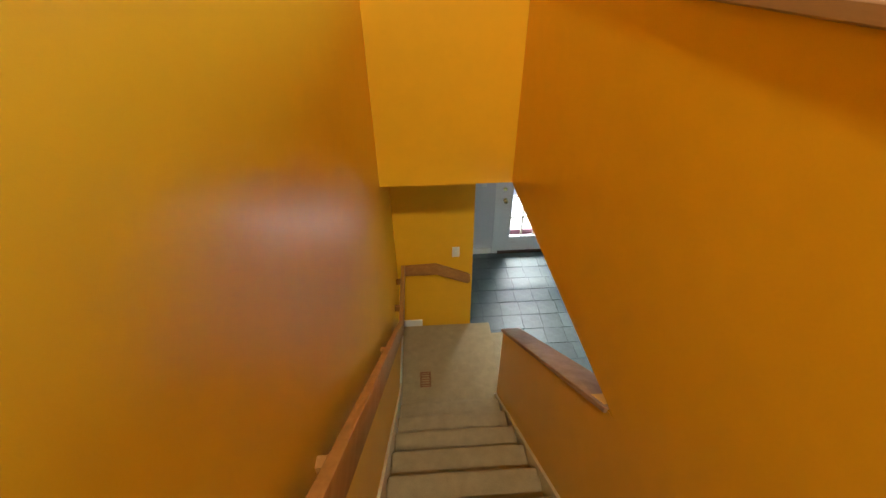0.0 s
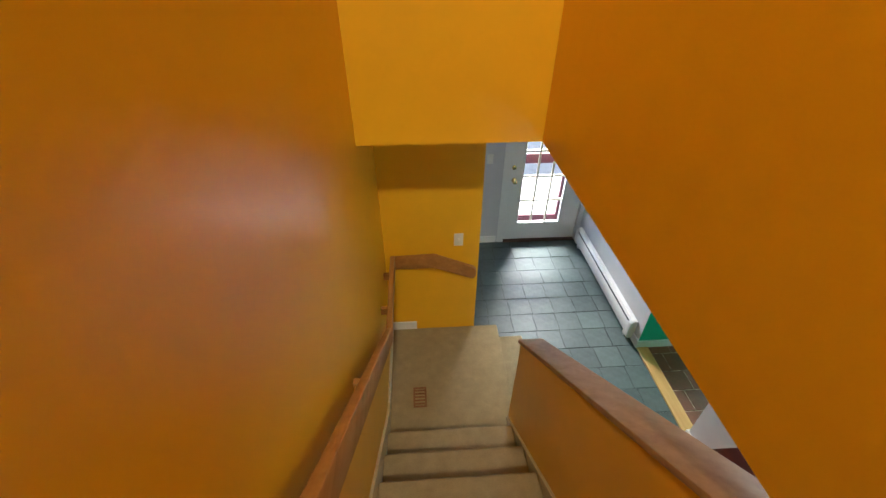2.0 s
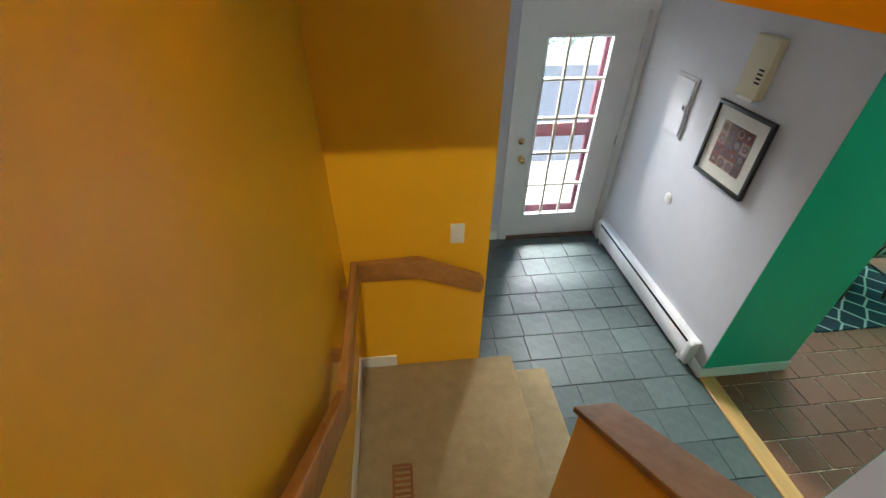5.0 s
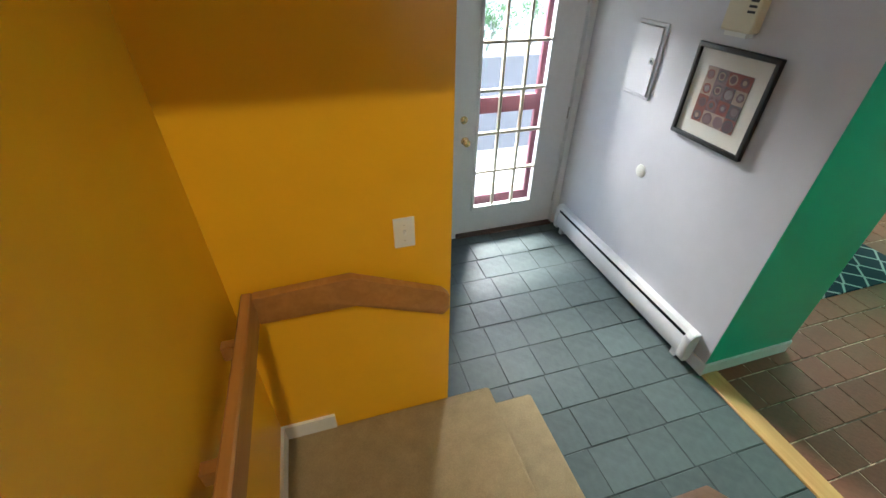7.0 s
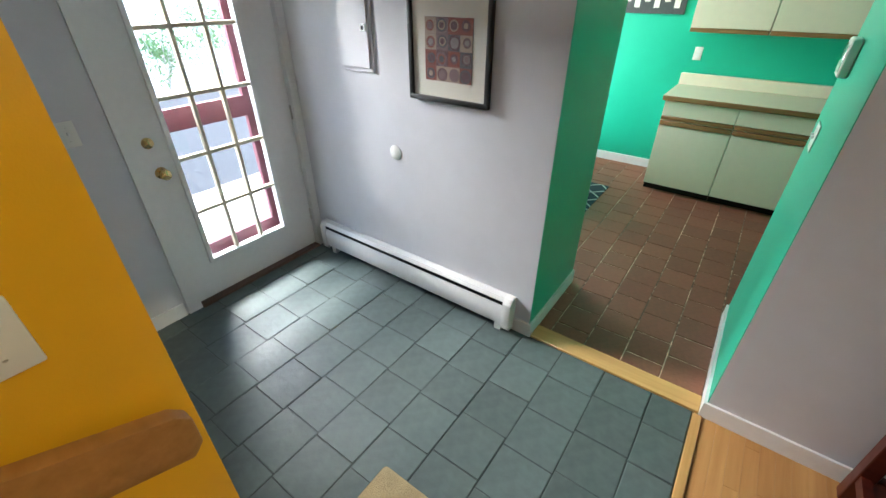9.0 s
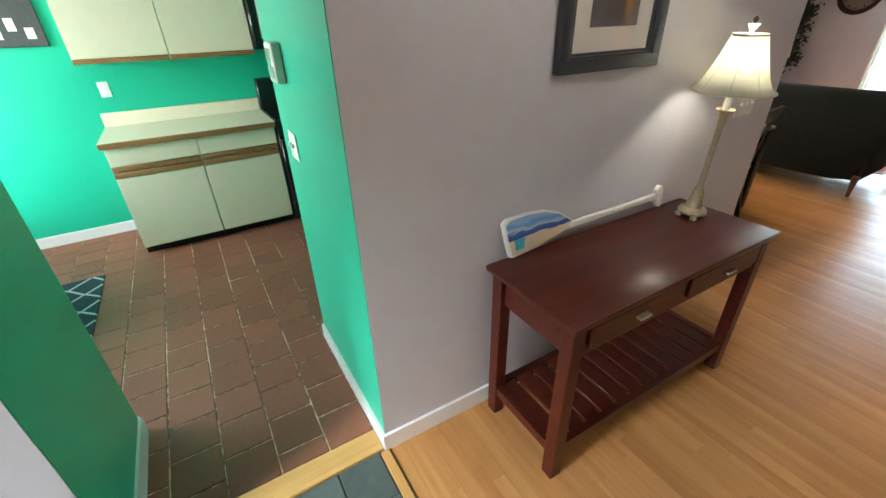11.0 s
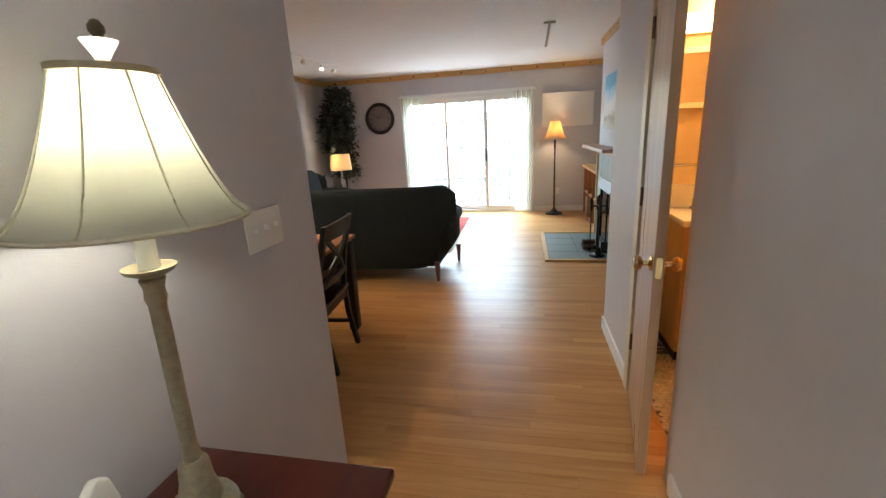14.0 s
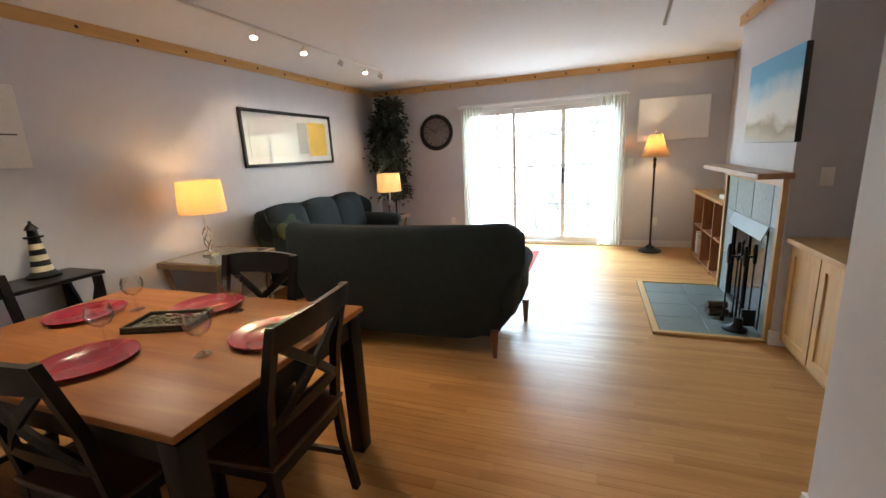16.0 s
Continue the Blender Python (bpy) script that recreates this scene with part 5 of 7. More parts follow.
# ---- end tables and lamps ----
def end_table(at, label, w=0.5, d=0.62, h=0.6):
    t = thing("end_table", at, label, "table", "end tables")
    M = M_ENDT
    part("tabletop", box(-w / 2, w / 2, -d / 2, d / 2, h - 0.05, h, r=0.004), M, t)
    part("glass_inset", box(-w / 2 + 0.04, w / 2 - 0.04, -d / 2 + 0.04, d / 2 - 0.04, h - 0.002, h + 0.003), M_SMOKE, t, "glossy grey inset top")
    for sx in (-1, 1):
        for sy in (-1, 1):
            bm = bmesh.new()
            pts = [(sx * (w / 2 - 0.04), sy * (d / 2 - 0.04), h - 0.05), (sx * (w / 2 - 0.08), sy * (d / 2 - 0.07), h * 0.55), (sx * (w / 2 - 0.07), sy * (d / 2 - 0.06), h * 0.25), (sx * (w / 2 - 0.03), sy * (d / 2 - 0.03), 0)]
            for a, b in zip(pts, pts[1:]):
                bar(bm, a, b, 0.03, 0.03)
            part("leg", bm, M, t)
    part("shelf", box(-w / 2 + 0.07, w / 2 - 0.07, -d / 2 + 0.06, d / 2 - 0.06, 0.18, 0.2), M, t)
    return t
M_ENDT = wood("light_brown_end_table", (0.16, 0.10, 0.05), (0.27, 0.17, 0.09), 0.4, 1, per=0.1)
M_SMOKE = mat("grey_glossy_top", (0.16, 0.16, 0.15), 0.12, var=0.1)
end_table((4.62, -2.78, 0), "light brown end table with a glossy top beside the sofa", 0.66, 0.64, 0.68)
end_table((4.55, -5.85, 0), "light brown end table in the room corner", 0.5, 0.5, 0.55)
M_SHADEC = shade_cloth("cream_shade_cloth", (0.86, 0.72, 0.52))
def twist_lamp(at, label):
    t = thing("table_lamp", at, label, "lamp", "living room lamps")
    part("base", lathe(bmesh.new(), ((0, 0), (0.062, 0), (0.064, 0.012), (0.05, 0.02), (0.02, 0.03), (0.012, 0.045), (0, 0.045)), 24), M_CHROME, t)
    for k in range(4):
        pts = []
        for i in range(15):
            u = i / 14
            a = radians(90 * k + 200 * u)
            r = 0.008 + 0.030 * math.sin(u * math.pi)
            pts.append((r * math.cos(a), r * math.sin(a), 0.04 + 0.22 * u))
        part("twisted_rod", tube(bmesh.new(), pts, 0.005, 6), M_CHROME, t)
    part("neck", lathe(bmesh.new(), ((0, 0.255), (0.014, 0.255), (0.010, 0.28), (0.012, 0.39), (0, 0.39)), 16), M_CHROME, t)
    bm = lathe(bmesh.new(), ((0.185, 0.365), (0.168, 0.635), (0.166, 0.635), (0.183, 0.365), (0.185, 0.365)), 40)
    part("shade", bm, M_SHADEC, t, "lit cream drum shade")
    return t
l1 = twist_lamp((4.70, -2.775, 0.684), "silver twisted lamp with a lit cream drum shade")
copy_thing(l1, pose(4.50, -5.85, 0.554, 0, 0, 30) @ Matrix.Identity(4))
fl = thing("floor_lamp", (0.85, -6.23, 0), "dark bronze floor lamp with a lit amber bell shade", "lamp")
M_BRONZE = mat("dark_bronze", (0.02, 0.017, 0.016), 0.4, 0.5, var=0.2, scale=30)
part("base", lathe(bmesh.new(), ((0, 0), (0.14, 0), (0.145, 0.015), (0.11, 0.03), (0.06, 0.045), (0.05, 0.07), (0.025, 0.085), (0, 0.085)), 32), M_BRONZE, fl)
part("pole", lathe(bmesh.new(), ((0.014, 0.08), (0.018, 0.1), (0.013, 0.12), (0.013, 0.6), (0.018, 0.62), (0.013, 0.64), (0.012, 1.1), (0.022, 1.14), (0.014, 1.18), (0.024, 1.21), (0.012, 1.24), (0.01, 1.34), (0, 1.34)), 16), M_BRONZE, fl)
part("shade", bell(0.185, 0.075, 1.25, 1.53, 40, 8, 0.3), shade_cloth("amber_shade_cloth", (0.58, 0.42, 0.25)), fl, "lit amber bell shade")
part("finial", lathe(bmesh.new(), ((0, 1.52), (0.006, 1.53), (0.012, 1.55), (0, 1.565)), 12), M_BRONZE, fl)

# ---- south wall ----
slider = thing("sliding_door", (SD[0], SOUTHW - 0.07, 0.0), "white sliding glass door to the deck", "door")
DW = SD[1] - SD[0]
part("frame", boxes((0, 0.05, -0.06, 0.06, 0, SD[2]), (DW - 0.05, DW, -0.06, 0.06, 0, SD[2]), (0.05, DW - 0.05, -0.06, 0.06, SD[2] - 0.05, SD[2]), (0.05, DW - 0.05, -0.06, 0.06, 0, 0.05)), M_TRIM, slider)
for i, (x0, x1, y) in enumerate(((0.05, 0.80, 0.015), (0.76, 1.5, -0.02), (1.46, DW - 0.05, 0.015))):
    s = 0.04 if i else 0.055
    p = part("sash", boxes((x0, x0 + s, y - 0.018, y + 0.018, 0.05, SD[2] - 0.05), (x1 - s, x1, y - 0.018, y + 0.018, 0.05, SD[2] - 0.05), (x0 + s, x1 - s, y - 0.018, y + 0.018, 0.05, 0.12), (x0 + s, x1 - s, y - 0.018, y + 0.018, SD[2] - 0.12, SD[2] - 0.05)), M_TRIM, slider)
    g = part("pane", box(x0 + s, x1 - s, y - 0.004, y + 0.002, 0.12, SD[2] - 0.12), M_GLASS, p, "clear glass", soft=False)
    g.visible_shadow = False
    for z in (0.62, 1.18, 1.62):
        part("muntin", box(x0 + s, x1 - s, y + 0.002, y + 0.008, z - 0.008, z + 0.008), M_TRIM, p)
part("handle", boxes((0.765, 0.785, 0.033, 0.06, 0.92, 1.14)), M_BLACKM, slider, "black door handle")
M_SHEER = bpy.data.materials.new("sheer_curtain")
M_SHEER.use_nodes = True
_n, _l = M_SHEER.node_tree.nodes, M_SHEER.node_tree.links
_n.remove(_n["Principled BSDF"])
_a, _b, _c, _d, _e = _n.new("ShaderNodeBsdfTransparent"), _n.new("ShaderNodeBsdfTranslucent"), _n.new("ShaderNodeBsdfDiffuse"), _n.new("ShaderNodeMixShader"), _n.new("ShaderNodeMixShader")
_b.inputs[0].default_value = _c.inputs[0].default_value = (0.80, 0.78, 0.68, 1)
_d.inputs[0].default_value, _e.inputs[0].default_value = 0.5, 0.62
_l.new(_b.outputs[0], _d.inputs[1]), _l.new(_c.outputs[0], _d.inputs[2]), _l.new(_a.outputs[0], _e.inputs[1]), _l.new(_d.outputs[0], _e.inputs[2]), _l.new(_e.outputs[0], _n["Material Output"].inputs[0])
def curtain(x0, x1, label, folds, seed):
    t = thing("curtain", ((x0 + x1) / 2, SOUTHW + 0.05, 0.0), label, "curtain", "door curtains")
    bm = bmesh.new()
    rnd = random.Random(seed)
    w, nx, nz = x1 - x0, folds * 8, 12
    ph = [rnd.uniform(-0.5, 0.5) for _ in range(4)]
    grid = []
    for i in range(nx + 1):
        u = i / nx
        row = []
        for j in range(nz + 1):
            v = j / nz
            y = 0.022 * math.sin(2 * math.pi * folds * u + ph[0]) * (0.6 + 0.4 * v) + 0.008 * math.sin(7 * u + 3 * v + ph[1])
            row.append(bm.verts.new((-w / 2 + w * u + 0.01 * math.sin(5 * v + ph[2]) * (1 - v), y, 0.03 + 2.04 * v)))
        grid.append(row)
    for i in range(nx):
        for j in range(nz):
            bm.faces.new((grid[i][j], grid[i + 1][j], grid[i + 1][j + 1], grid[i][j + 1]))
    part("fabric", bm, M_SHEER, t)
curtain(3.18, 3.50, "gathered sheer white curtain beside the sliding door", 7, 1)
curtain(1.20, 1.52, "gathered sheer white curtain at the sliding door edge", 8, 2)
rod = thing("curtain_rod", ((SD[0] + SD[1]) / 2, SOUTHW + 0.05, 2.085), "thin white curtain rod above the sliding door", "curtain rod")
part("rod", tube(bmesh.new(), [(-1.2, 0, 0), (1.2, 0, 0)], 0.009), M_TRIM, rod)
for x in (-1.18, 0, 1.18):
    part("bracket", boxes((x - 0.008, x + 0.008, -0.05, 0.005, -0.012, 0.012)), M_TRIM, rod)
setting("trim_slider", boxes((SD[0] - 0.05, SD[0] - 0.002, SOUTHW, SOUTHW + 0.012, 0, SD[2] + 0.05), (SD[1] + 0.002, SD[1] + 0.05, SOUTHW, SOUTHW + 0.012, 0, SD[2] + 0.05), (SD[0] - 0.002, SD[1] + 0.002, SOUTHW, SOUTHW + 0.012, SD[2], SD[2] + 0.05)), M_TRIM)
clk = thing("wall_clock", (3.93, SOUTHW, 1.76), "large round dark wall clock", "clock")
def facing(bm, p, rot):
    bmesh.ops.transform(bm, matrix=pose(*p, *rot), verts=bm.verts)
    return bm
part("rim", facing(lathe(bmesh.new(), ((0.215, 0.0), (0.272, 0.0), (0.275, 0.02), (0.255, 0.04), (0.225, 0.035), (0.213, 0.02), (0.215, 0.0)), 48), (0, 0, 0), (-90, 0, 0)), M_BRONZE, clk)
part("face", facing(lathe(bmesh.new(), ((0, 0.014), (0.216, 0.014), (0.216, 0.002), (0, 0.002)), 48), (0, 0, 0), (-90, 0, 0)), mat("aged_clock_face", (0.16, 0.13, 0.125), 0.5, var=0.4, scale=14), clk)
for k in range(12):
    a = radians(30 * k)
    bm = bmesh.new()
    bar(bm, (0.165 * math.cos(a), 0.0155, 0.165 * math.sin(a)), (0.2 * math.cos(a), 0.0155, 0.2 * math.sin(a)), 0.003, 0.012)
    part("hour_mark", bm, M_BLACKM, clk)
for a, n in ((60, 0.13), (-15, 0.09)):
    bm = bmesh.new()
    bar(bm, (0, 0.018, 0), (n * math.sin(radians(a)), 0.018, n * math.cos(radians(a))), 0.003, 0.01)
    part("pointer", bm, M_BLACKM, clk)
wp = thing("wall_panel", (0.64, SOUTHW, 1.45), "blank white panel box mounted on the wall", "panel")
part("panel", box(-0.41, 0.41, 0, 0.07, 0, 0.54, r=0.006), mat("white_canvas", (0.80, 0.78, 0.75), 0.7, var=0.05, scale=10), wp)
switch_plate((0.78, SOUTHW, 0.36), 180, 1, "white wall outlet by the floor lamp", outlet=True)
switch_plate((1.12, SOUTHW, 1.18), 180, 1, "white single light switch by the sliding door")
switch_plate((3.72, SOUTHW, 0.36), 180, 1, "white wall outlet beside the sliding door", outlet=True)

# ---- east wall ----
M_ARTM = mat("pale_art_mount", (0.70, 0.70, 0.70), 0.6, var=0.03)
art = framed_picture((EASTW, -4.40, 1.39), -90, 1.58, 0.61, 0.035, M_FRAMEB, 0.07, mat("white_print", (0.66, 0.66, 0.64), 0.7, var=0.05), "long black framed abstract print behind glass", mount=M_ARTM)
part("yellow_block", box(0.30, 0.66, -0.0175, -0.0145, 0.10, 0.51), mat("yellow_print", (0.72, 0.50, 0.10), 0.7, var=0.12), art, "yellow printed block")
part("grey_block", box(0.10, 0.28, -0.0165, -0.0145, 0.13, 0.5), mat("grey_print", (0.45, 0.46, 0.44), 0.7, var=0.2), art)
art2 = thing("canvas_print", (EASTW, -1.42, 1.48), "white canvas print with a small dark pier scene", "picture", turn=-90)
part("canvas", box(-0.42, 0.42, -0.03, 0, 0, 0.5, r=0.004), mat("white_canvas_print", (0.72, 0.71, 0.66), 0.7, var=0.06), art2)
part("pier_line", boxes((-0.3, 0.38, -0.0315, -0.03, 0.2, 0.208), (0.24, 0.30, -0.0318, -0.03, 0.208, 0.28)), M_BLACKM, art2)

# ---- ficus in the corner ----
tree = thing("artificial_ficus", (4.62, -6.16, 0), "tall dark leafy artificial ficus in a corner pot", "plant")
part("pot", lathe(bmesh.new(), ((0, 0), (0.13, 0), (0.16, 0.28), (0.175, 0.3), (0.155, 0.3), (0.15, 0.27), (0, 0.26)), 24), mat("dark_pot", (0.05, 0.035, 0.03), 0.6), tree)
M_BARK = mat("bark", (0.06, 0.04, 0.028), 0.9, var=0.3, scale=30, bump=0.5, bscale=60)
stems = []
bm = bmesh.new()
rnd = random.Random(11)
for k in range(4):
    pts = []
    a0 = rnd.uniform(0, 6.28)
    for i in range(10):
        u = i / 9
        pts.append((0.05 * math.cos(a0 + 4 * u) * (1 - 0.4 * u) + 0.10 * u * math.cos(a0), 0.05 * math.sin(a0 + 4 * u) + 0.08 * u * math.sin(a0), 0.26 + 1.9 * u))
    tube(bm, pts, 0.014, 6, taper=0.005)
    stems.append(pts)
for i in range(150):
    s = rnd.choice(stems[:4])
    p = Vector(s[rnd.randint(3, 9)])
    a, e = rnd.uniform(0, 6.28), rnd.uniform(-0.3, 0.5)
    q = p + Vector((math.cos(a) * 0.13, math.sin(a) * 0.12, 0.12 * e))
    tube(bm, [p, (p + q) / 2 + Vector((0, 0, 0.02)), q], 0.004, 4, taper=0.002)
    stems.append([tuple(p.lerp(q, k / 3)) for k in range(10)][:10])
part("trunk", bm, M_BARK, tree)
v, f = [], []
for i in range(5200):
    s = stems[4 + i % (len(stems) - 4)]
    p = Vector(s[rnd.randint(1, 5)]) + Vector((rnd.gauss(0, 0.045), rnd.gauss(0, 0.045), rnd.gauss(0, 0.05)))
    p.x, p.y = min(p.x, 0.34), max(p.y, -0.32)
    p.z = min(p.z, 2.34)
    R = Euler((rnd.uniform(-1.2, 1.2), rnd.uniform(-0.6, 0.9), rnd.uniform(0, 6.28))).to_matrix()
    n0, ll, ww = len(v), rnd.uniform(0.055, 0.09), rnd.uniform(0.016, 0.026)
    for a, b, c in ((0, 0, 0), (0.35, 1, 0.006), (0.35, -1, 0.006), (0.75, 0.7, 0.0), (0.75, -0.7, 0.0), (1, 0, -0.012)):
        v.append(p + R @ Vector((a * ll, b * ww, c)))
    f += [(n0, n0 + 2, n0 + 1), (n0 + 1, n0 + 2, n0 + 4, n0 + 3), (n0 + 3, n0 + 4, n0 + 5)]
mesh = bpy.data.meshes.new("leaves")
mesh.from_pydata(v, [], f)
mesh.materials.append(mat("dark_ficus_leaf", (0.024, 0.034, 0.022), 0.5, var=0.35, scale=30, per=0.6))
lv = new("leaves", mesh)
lv.parent = tree
tagged(lv, "dark green pointed leaves with a few red ones", kind="stuff")

# ---- fireplace ----
fp = thing("fireplace", (0.39, -4.1, 0), "slate tiled fireplace with a wooden surround and mantel shelf", "fireplace")
def fpart(name, bm, m, label=""):
    bmesh.ops.transform(bm, matrix=Matrix.Translation((-0.39, 4.1, 0)), verts=bm.verts)
    return part(name, bm, m, fp, label)
M_STILE = mat("blue_green_slate_tile", (0.20, 0.27, 0.27), 0.4, var=0.22, scale=8, bump=0.3, bscale=40, per=0.4)
FX = 0.39
for y0, y1, z0, z1 in ((-4.70, -4.45, 0.0, 0.40), (-4.70, -4.45, 0.404, 0.80), (-4.70, -4.45, 0.804, 1.10), (-3.66, -3.52, 0.0, 0.40), (-3.66, -3.52, 0.404, 0.80), (-3.66, -3.52, 0.804, 1.10), (-4.446, -4.05, 0.80, 1.10), (-4.046, -3.664, 0.80, 1.10)):
    fpart("slate_tile", box(FX + 0.001, FX + 0.014, y0 + 0.002, y1 - 0.002, z0, z1, r=0.002), M_STILE)
fpart("side_trim", box(FX, FX + 0.032, -3.52, -3.475, 0, 1.10), M_OAKZ, "light wood edge trim")
fpart("side_trim", box(FX, FX + 0.032, -4.745, -4.70, 0, 1.10), M_OAKZ, "light wood edge trim")
fpart("head_trim", box(FX, FX + 0.034, -4.745, -3.475, 1.10, 1.155), M_OAKY, "light wood edge trim")
fpart("mantel_shelf", box(FX, FX + 0.20, -4.86, -3.40, 1.157, 1.195, r=0.004), wood("mantel_wood", (0.30, 0.15, 0.08), (0.45, 0.26, 0.15), 0.35, 1, per=0.1), "reddish wooden mantel shelf")
fpart("hood", prism(bmesh.new(), ((FX + 0.014, 0.80), (FX + 0.02, 0.80), (FX + 0.06, 0.70), (FX + 0.056, 0.695), (FX + 0.014, 0.785)), "y", -4.45, -3.66), mat("grey_metal_hood", (0.15, 0.165, 0.17), 0.5, 0.2, var=0.1), "grey metal smoke hood")
fpart("fire_screen", boxes((FX - 0.01, FX + 0.004, -4.44, -4.03, 0.05, 0.74), (FX - 0.006, FX + 0.008, -4.03, -3.67, 0.05, 0.74)), M_DARKGLASS, "black glass fire doors")
fpart("door_frame", boxes((FX, FX + 0.02, -4.45, -4.435, 0, 0.77), (FX, FX + 0.02, -3.675, -3.66, 0, 0.77), (FX, FX + 0.02, -4.435, -3.675, 0.0, 0.05), (FX, FX + 0.02, -4.435, -3.675, 0.74, 0.77), (FX, FX + 0.018, -4.04, -4.025, 0.05, 0.74)), M_BLACKM)
M_HEARTH = mat("grey_green_hearth_slate", (0.125, 0.150, 0.138), 0.42, var=0.25, scale=8, bump=0.25, bscale=20, per=0.3)
hearth = tagged(part("hearth", box(0.392, 1.13, -4.80, -3.465, -0.004, 0.011), mat("hearth_grout", (0.10, 0.115, 0.105), 0.9, var=0.2, scale=30)), "grey-green slate hearth with a wooden border", "hearth", kind="structure")
ht = [(0.395 + 0.34 * i, 0.395 + 0.34 * (i + 1), -4.755 + 0.31 * j, -4.755 + 0.31 * (j + 1)) for i in range(2) for j in range(4)]
for x0, x1, y0, y1 in ht:
    ob = part("slate_tile", box(x0 + 0.002, x1 - 0.002, y0 + 0.002, y1 - 0.002, 0, 0.014, r=0.002), M_HEARTH, hearth)
for b, m in (((0.392, 1.13, -3.508, -3.465), M_OAKX), ((0.392, 1.13, -4.80, -4.758), M_OAKX), ((1.08, 1.13, -4.757, -3.509), M_OAKY)):
    part("border", box(b[0], b[1], b[2], b[3], -0.003, 0.022, r=0.003), m, hearth, "light oak border strip")
tools = thing("fireplace_tools", (0.55, -3.66, 0.014), "black iron fireplace tool set on the hearth", "fireplace tools")
part("stand", lathe(bmesh.new(), ((0, 0), (0.085, 0), (0.085, 0.012), (0.03, 0.03), (0.012, 0.05), (0.008, 0.06), (0.008, 0.66), (0.016, 0.68), (0, 0.7)), 16), M_BLACKM, tools)
part("rack", boxes((-0.09, 0.09, -0.008, 0.008, 0.56, 0.575), (-0.008, 0.008, -0.09, 0.09, 0.56, 0.575)), M_BLACKM, tools)
for (x, y), kind in zip(((0.08, 0), (-0.08, 0), (0, 0.08), (0, -0.08)), ("poker", "shovel", "brush", "tongs")):
    bm = tube(bmesh.new(), [(x, y, 0.10), (x, y, 0.52)], 0.006, 6)
    lathe(bm, ((0, 0.5), (0.014, 0.52), (0.016, 0.62), (0.01, 0.66), (0, 0.665)), 8, (x, y, 0))
    if kind == "shovel":
        bx(bm, x - 0.045, x + 0.045, y - 0.008, y + 0.008, 0.03, 0.16, r=0.003)
    elif kind == "brush":
        lathe(bm, ((0, 0.03), (0.03, 0.03), (0.025, 0.12), (0, 0.13)), 8, (x, y, 0))
    else:
        bx(bm, x - 0.008, x + 0.02, y - 0.005, y + 0.005, 0.06, 0.10)
    part(kind, bm, M_BLACKM, tools)
logs = thing("log_bundle", (0.60, -3.95, 0.014), "small dark bundle of firewood by the hearth", "firewood")
for i, (y, z, r) in enumerate(((-0.05, 0.035, 0.035), (0.03, 0.03, 0.03), (-0.01, 0.085, 0.03))):
    part("log", tube(bmesh.new(), [(-0.07, y, z), (0.07, y + 0.01, z)], r, 9), M_BARK, logs)
cv = thing("canvas_painting", (0.39, -3.86, 1.385), "unframed canvas painting of dunes and blue sky", "picture", turn=90)
part("canvas", box(-0.47, 0.47, -0.035, 0, 0, 0.58, r=0.004), M_FRAMEB, cv, "dark canvas edge")
M_DUNE = painting("dune_painting", ((0.15, (0.50, 0.56, 0.62)), (0.34, (0.55, 0.50, 0.40)), (0.46, (0.36, 0.32, 0.22)), (0.56, (0.74, 0.76, 0.76)), (0.74, (0.70, 0.78, 0.82)), (0.95, (0.22, 0.52, 0.74)), (1.0, (0.12, 0.42, 0.68))), 2, 2.2, 4, 0.5)
part("painted_face", box(-0.468, 0.468, -0.0375, -0.035, 0.002, 0.578), M_DUNE, cv, "painted beach dunes under a blue sky")
switch_plate((0.216, -3.437, 1.165), 180, 1, "white light switch on the chimney side")
# cabinet in the niche
cab = thing("niche_cabinet", (0.19, -2.62, 0), "pale maple low cabinet with framed doors beside the chimney", "cabinet")
part("body", box(-0.185, 0.14, -0.815, 0.755, 0.05, 0.74), M_OAKZ, cab)
part("plinth", box(-0.185, 0.12, -0.81, 0.75, 0, 0.05), M_OAKY, cab)
part("top", box(-0.187, 0.19, -0.815, 0.755, 0.74, 0.775, r=0.004), M_OAKY, cab)
M_MAPLE = wood("pale_maple", (0.56, 0.33, 0.12), (0.72, 0.46, 0.18), 0.35, 2, per=0.08, grain=0.7)
for i in range(4):
    y0 = -0.805 + 0.39 * i
    bm = boxes((0.142, 0.16, y0 + 0.005, y0 + 0.06, 0.06, 0.725), (0.142, 0.16, y0 + 0.325, y0 + 0.38, 0.06, 0.725), (0.142, 0.16, y0 + 0.06, y0 + 0.325, 0.06, 0.12), (0.142, 0.16, y0 + 0.06, y0 + 0.325, 0.665, 0.725))
    d = part("door", bm, M_MAPLE, cab)
    part("door_panel", box(0.142, 0.15, y0 + 0.058, y0 + 0.327, 0.118, 0.667), M_MAPLE, d)
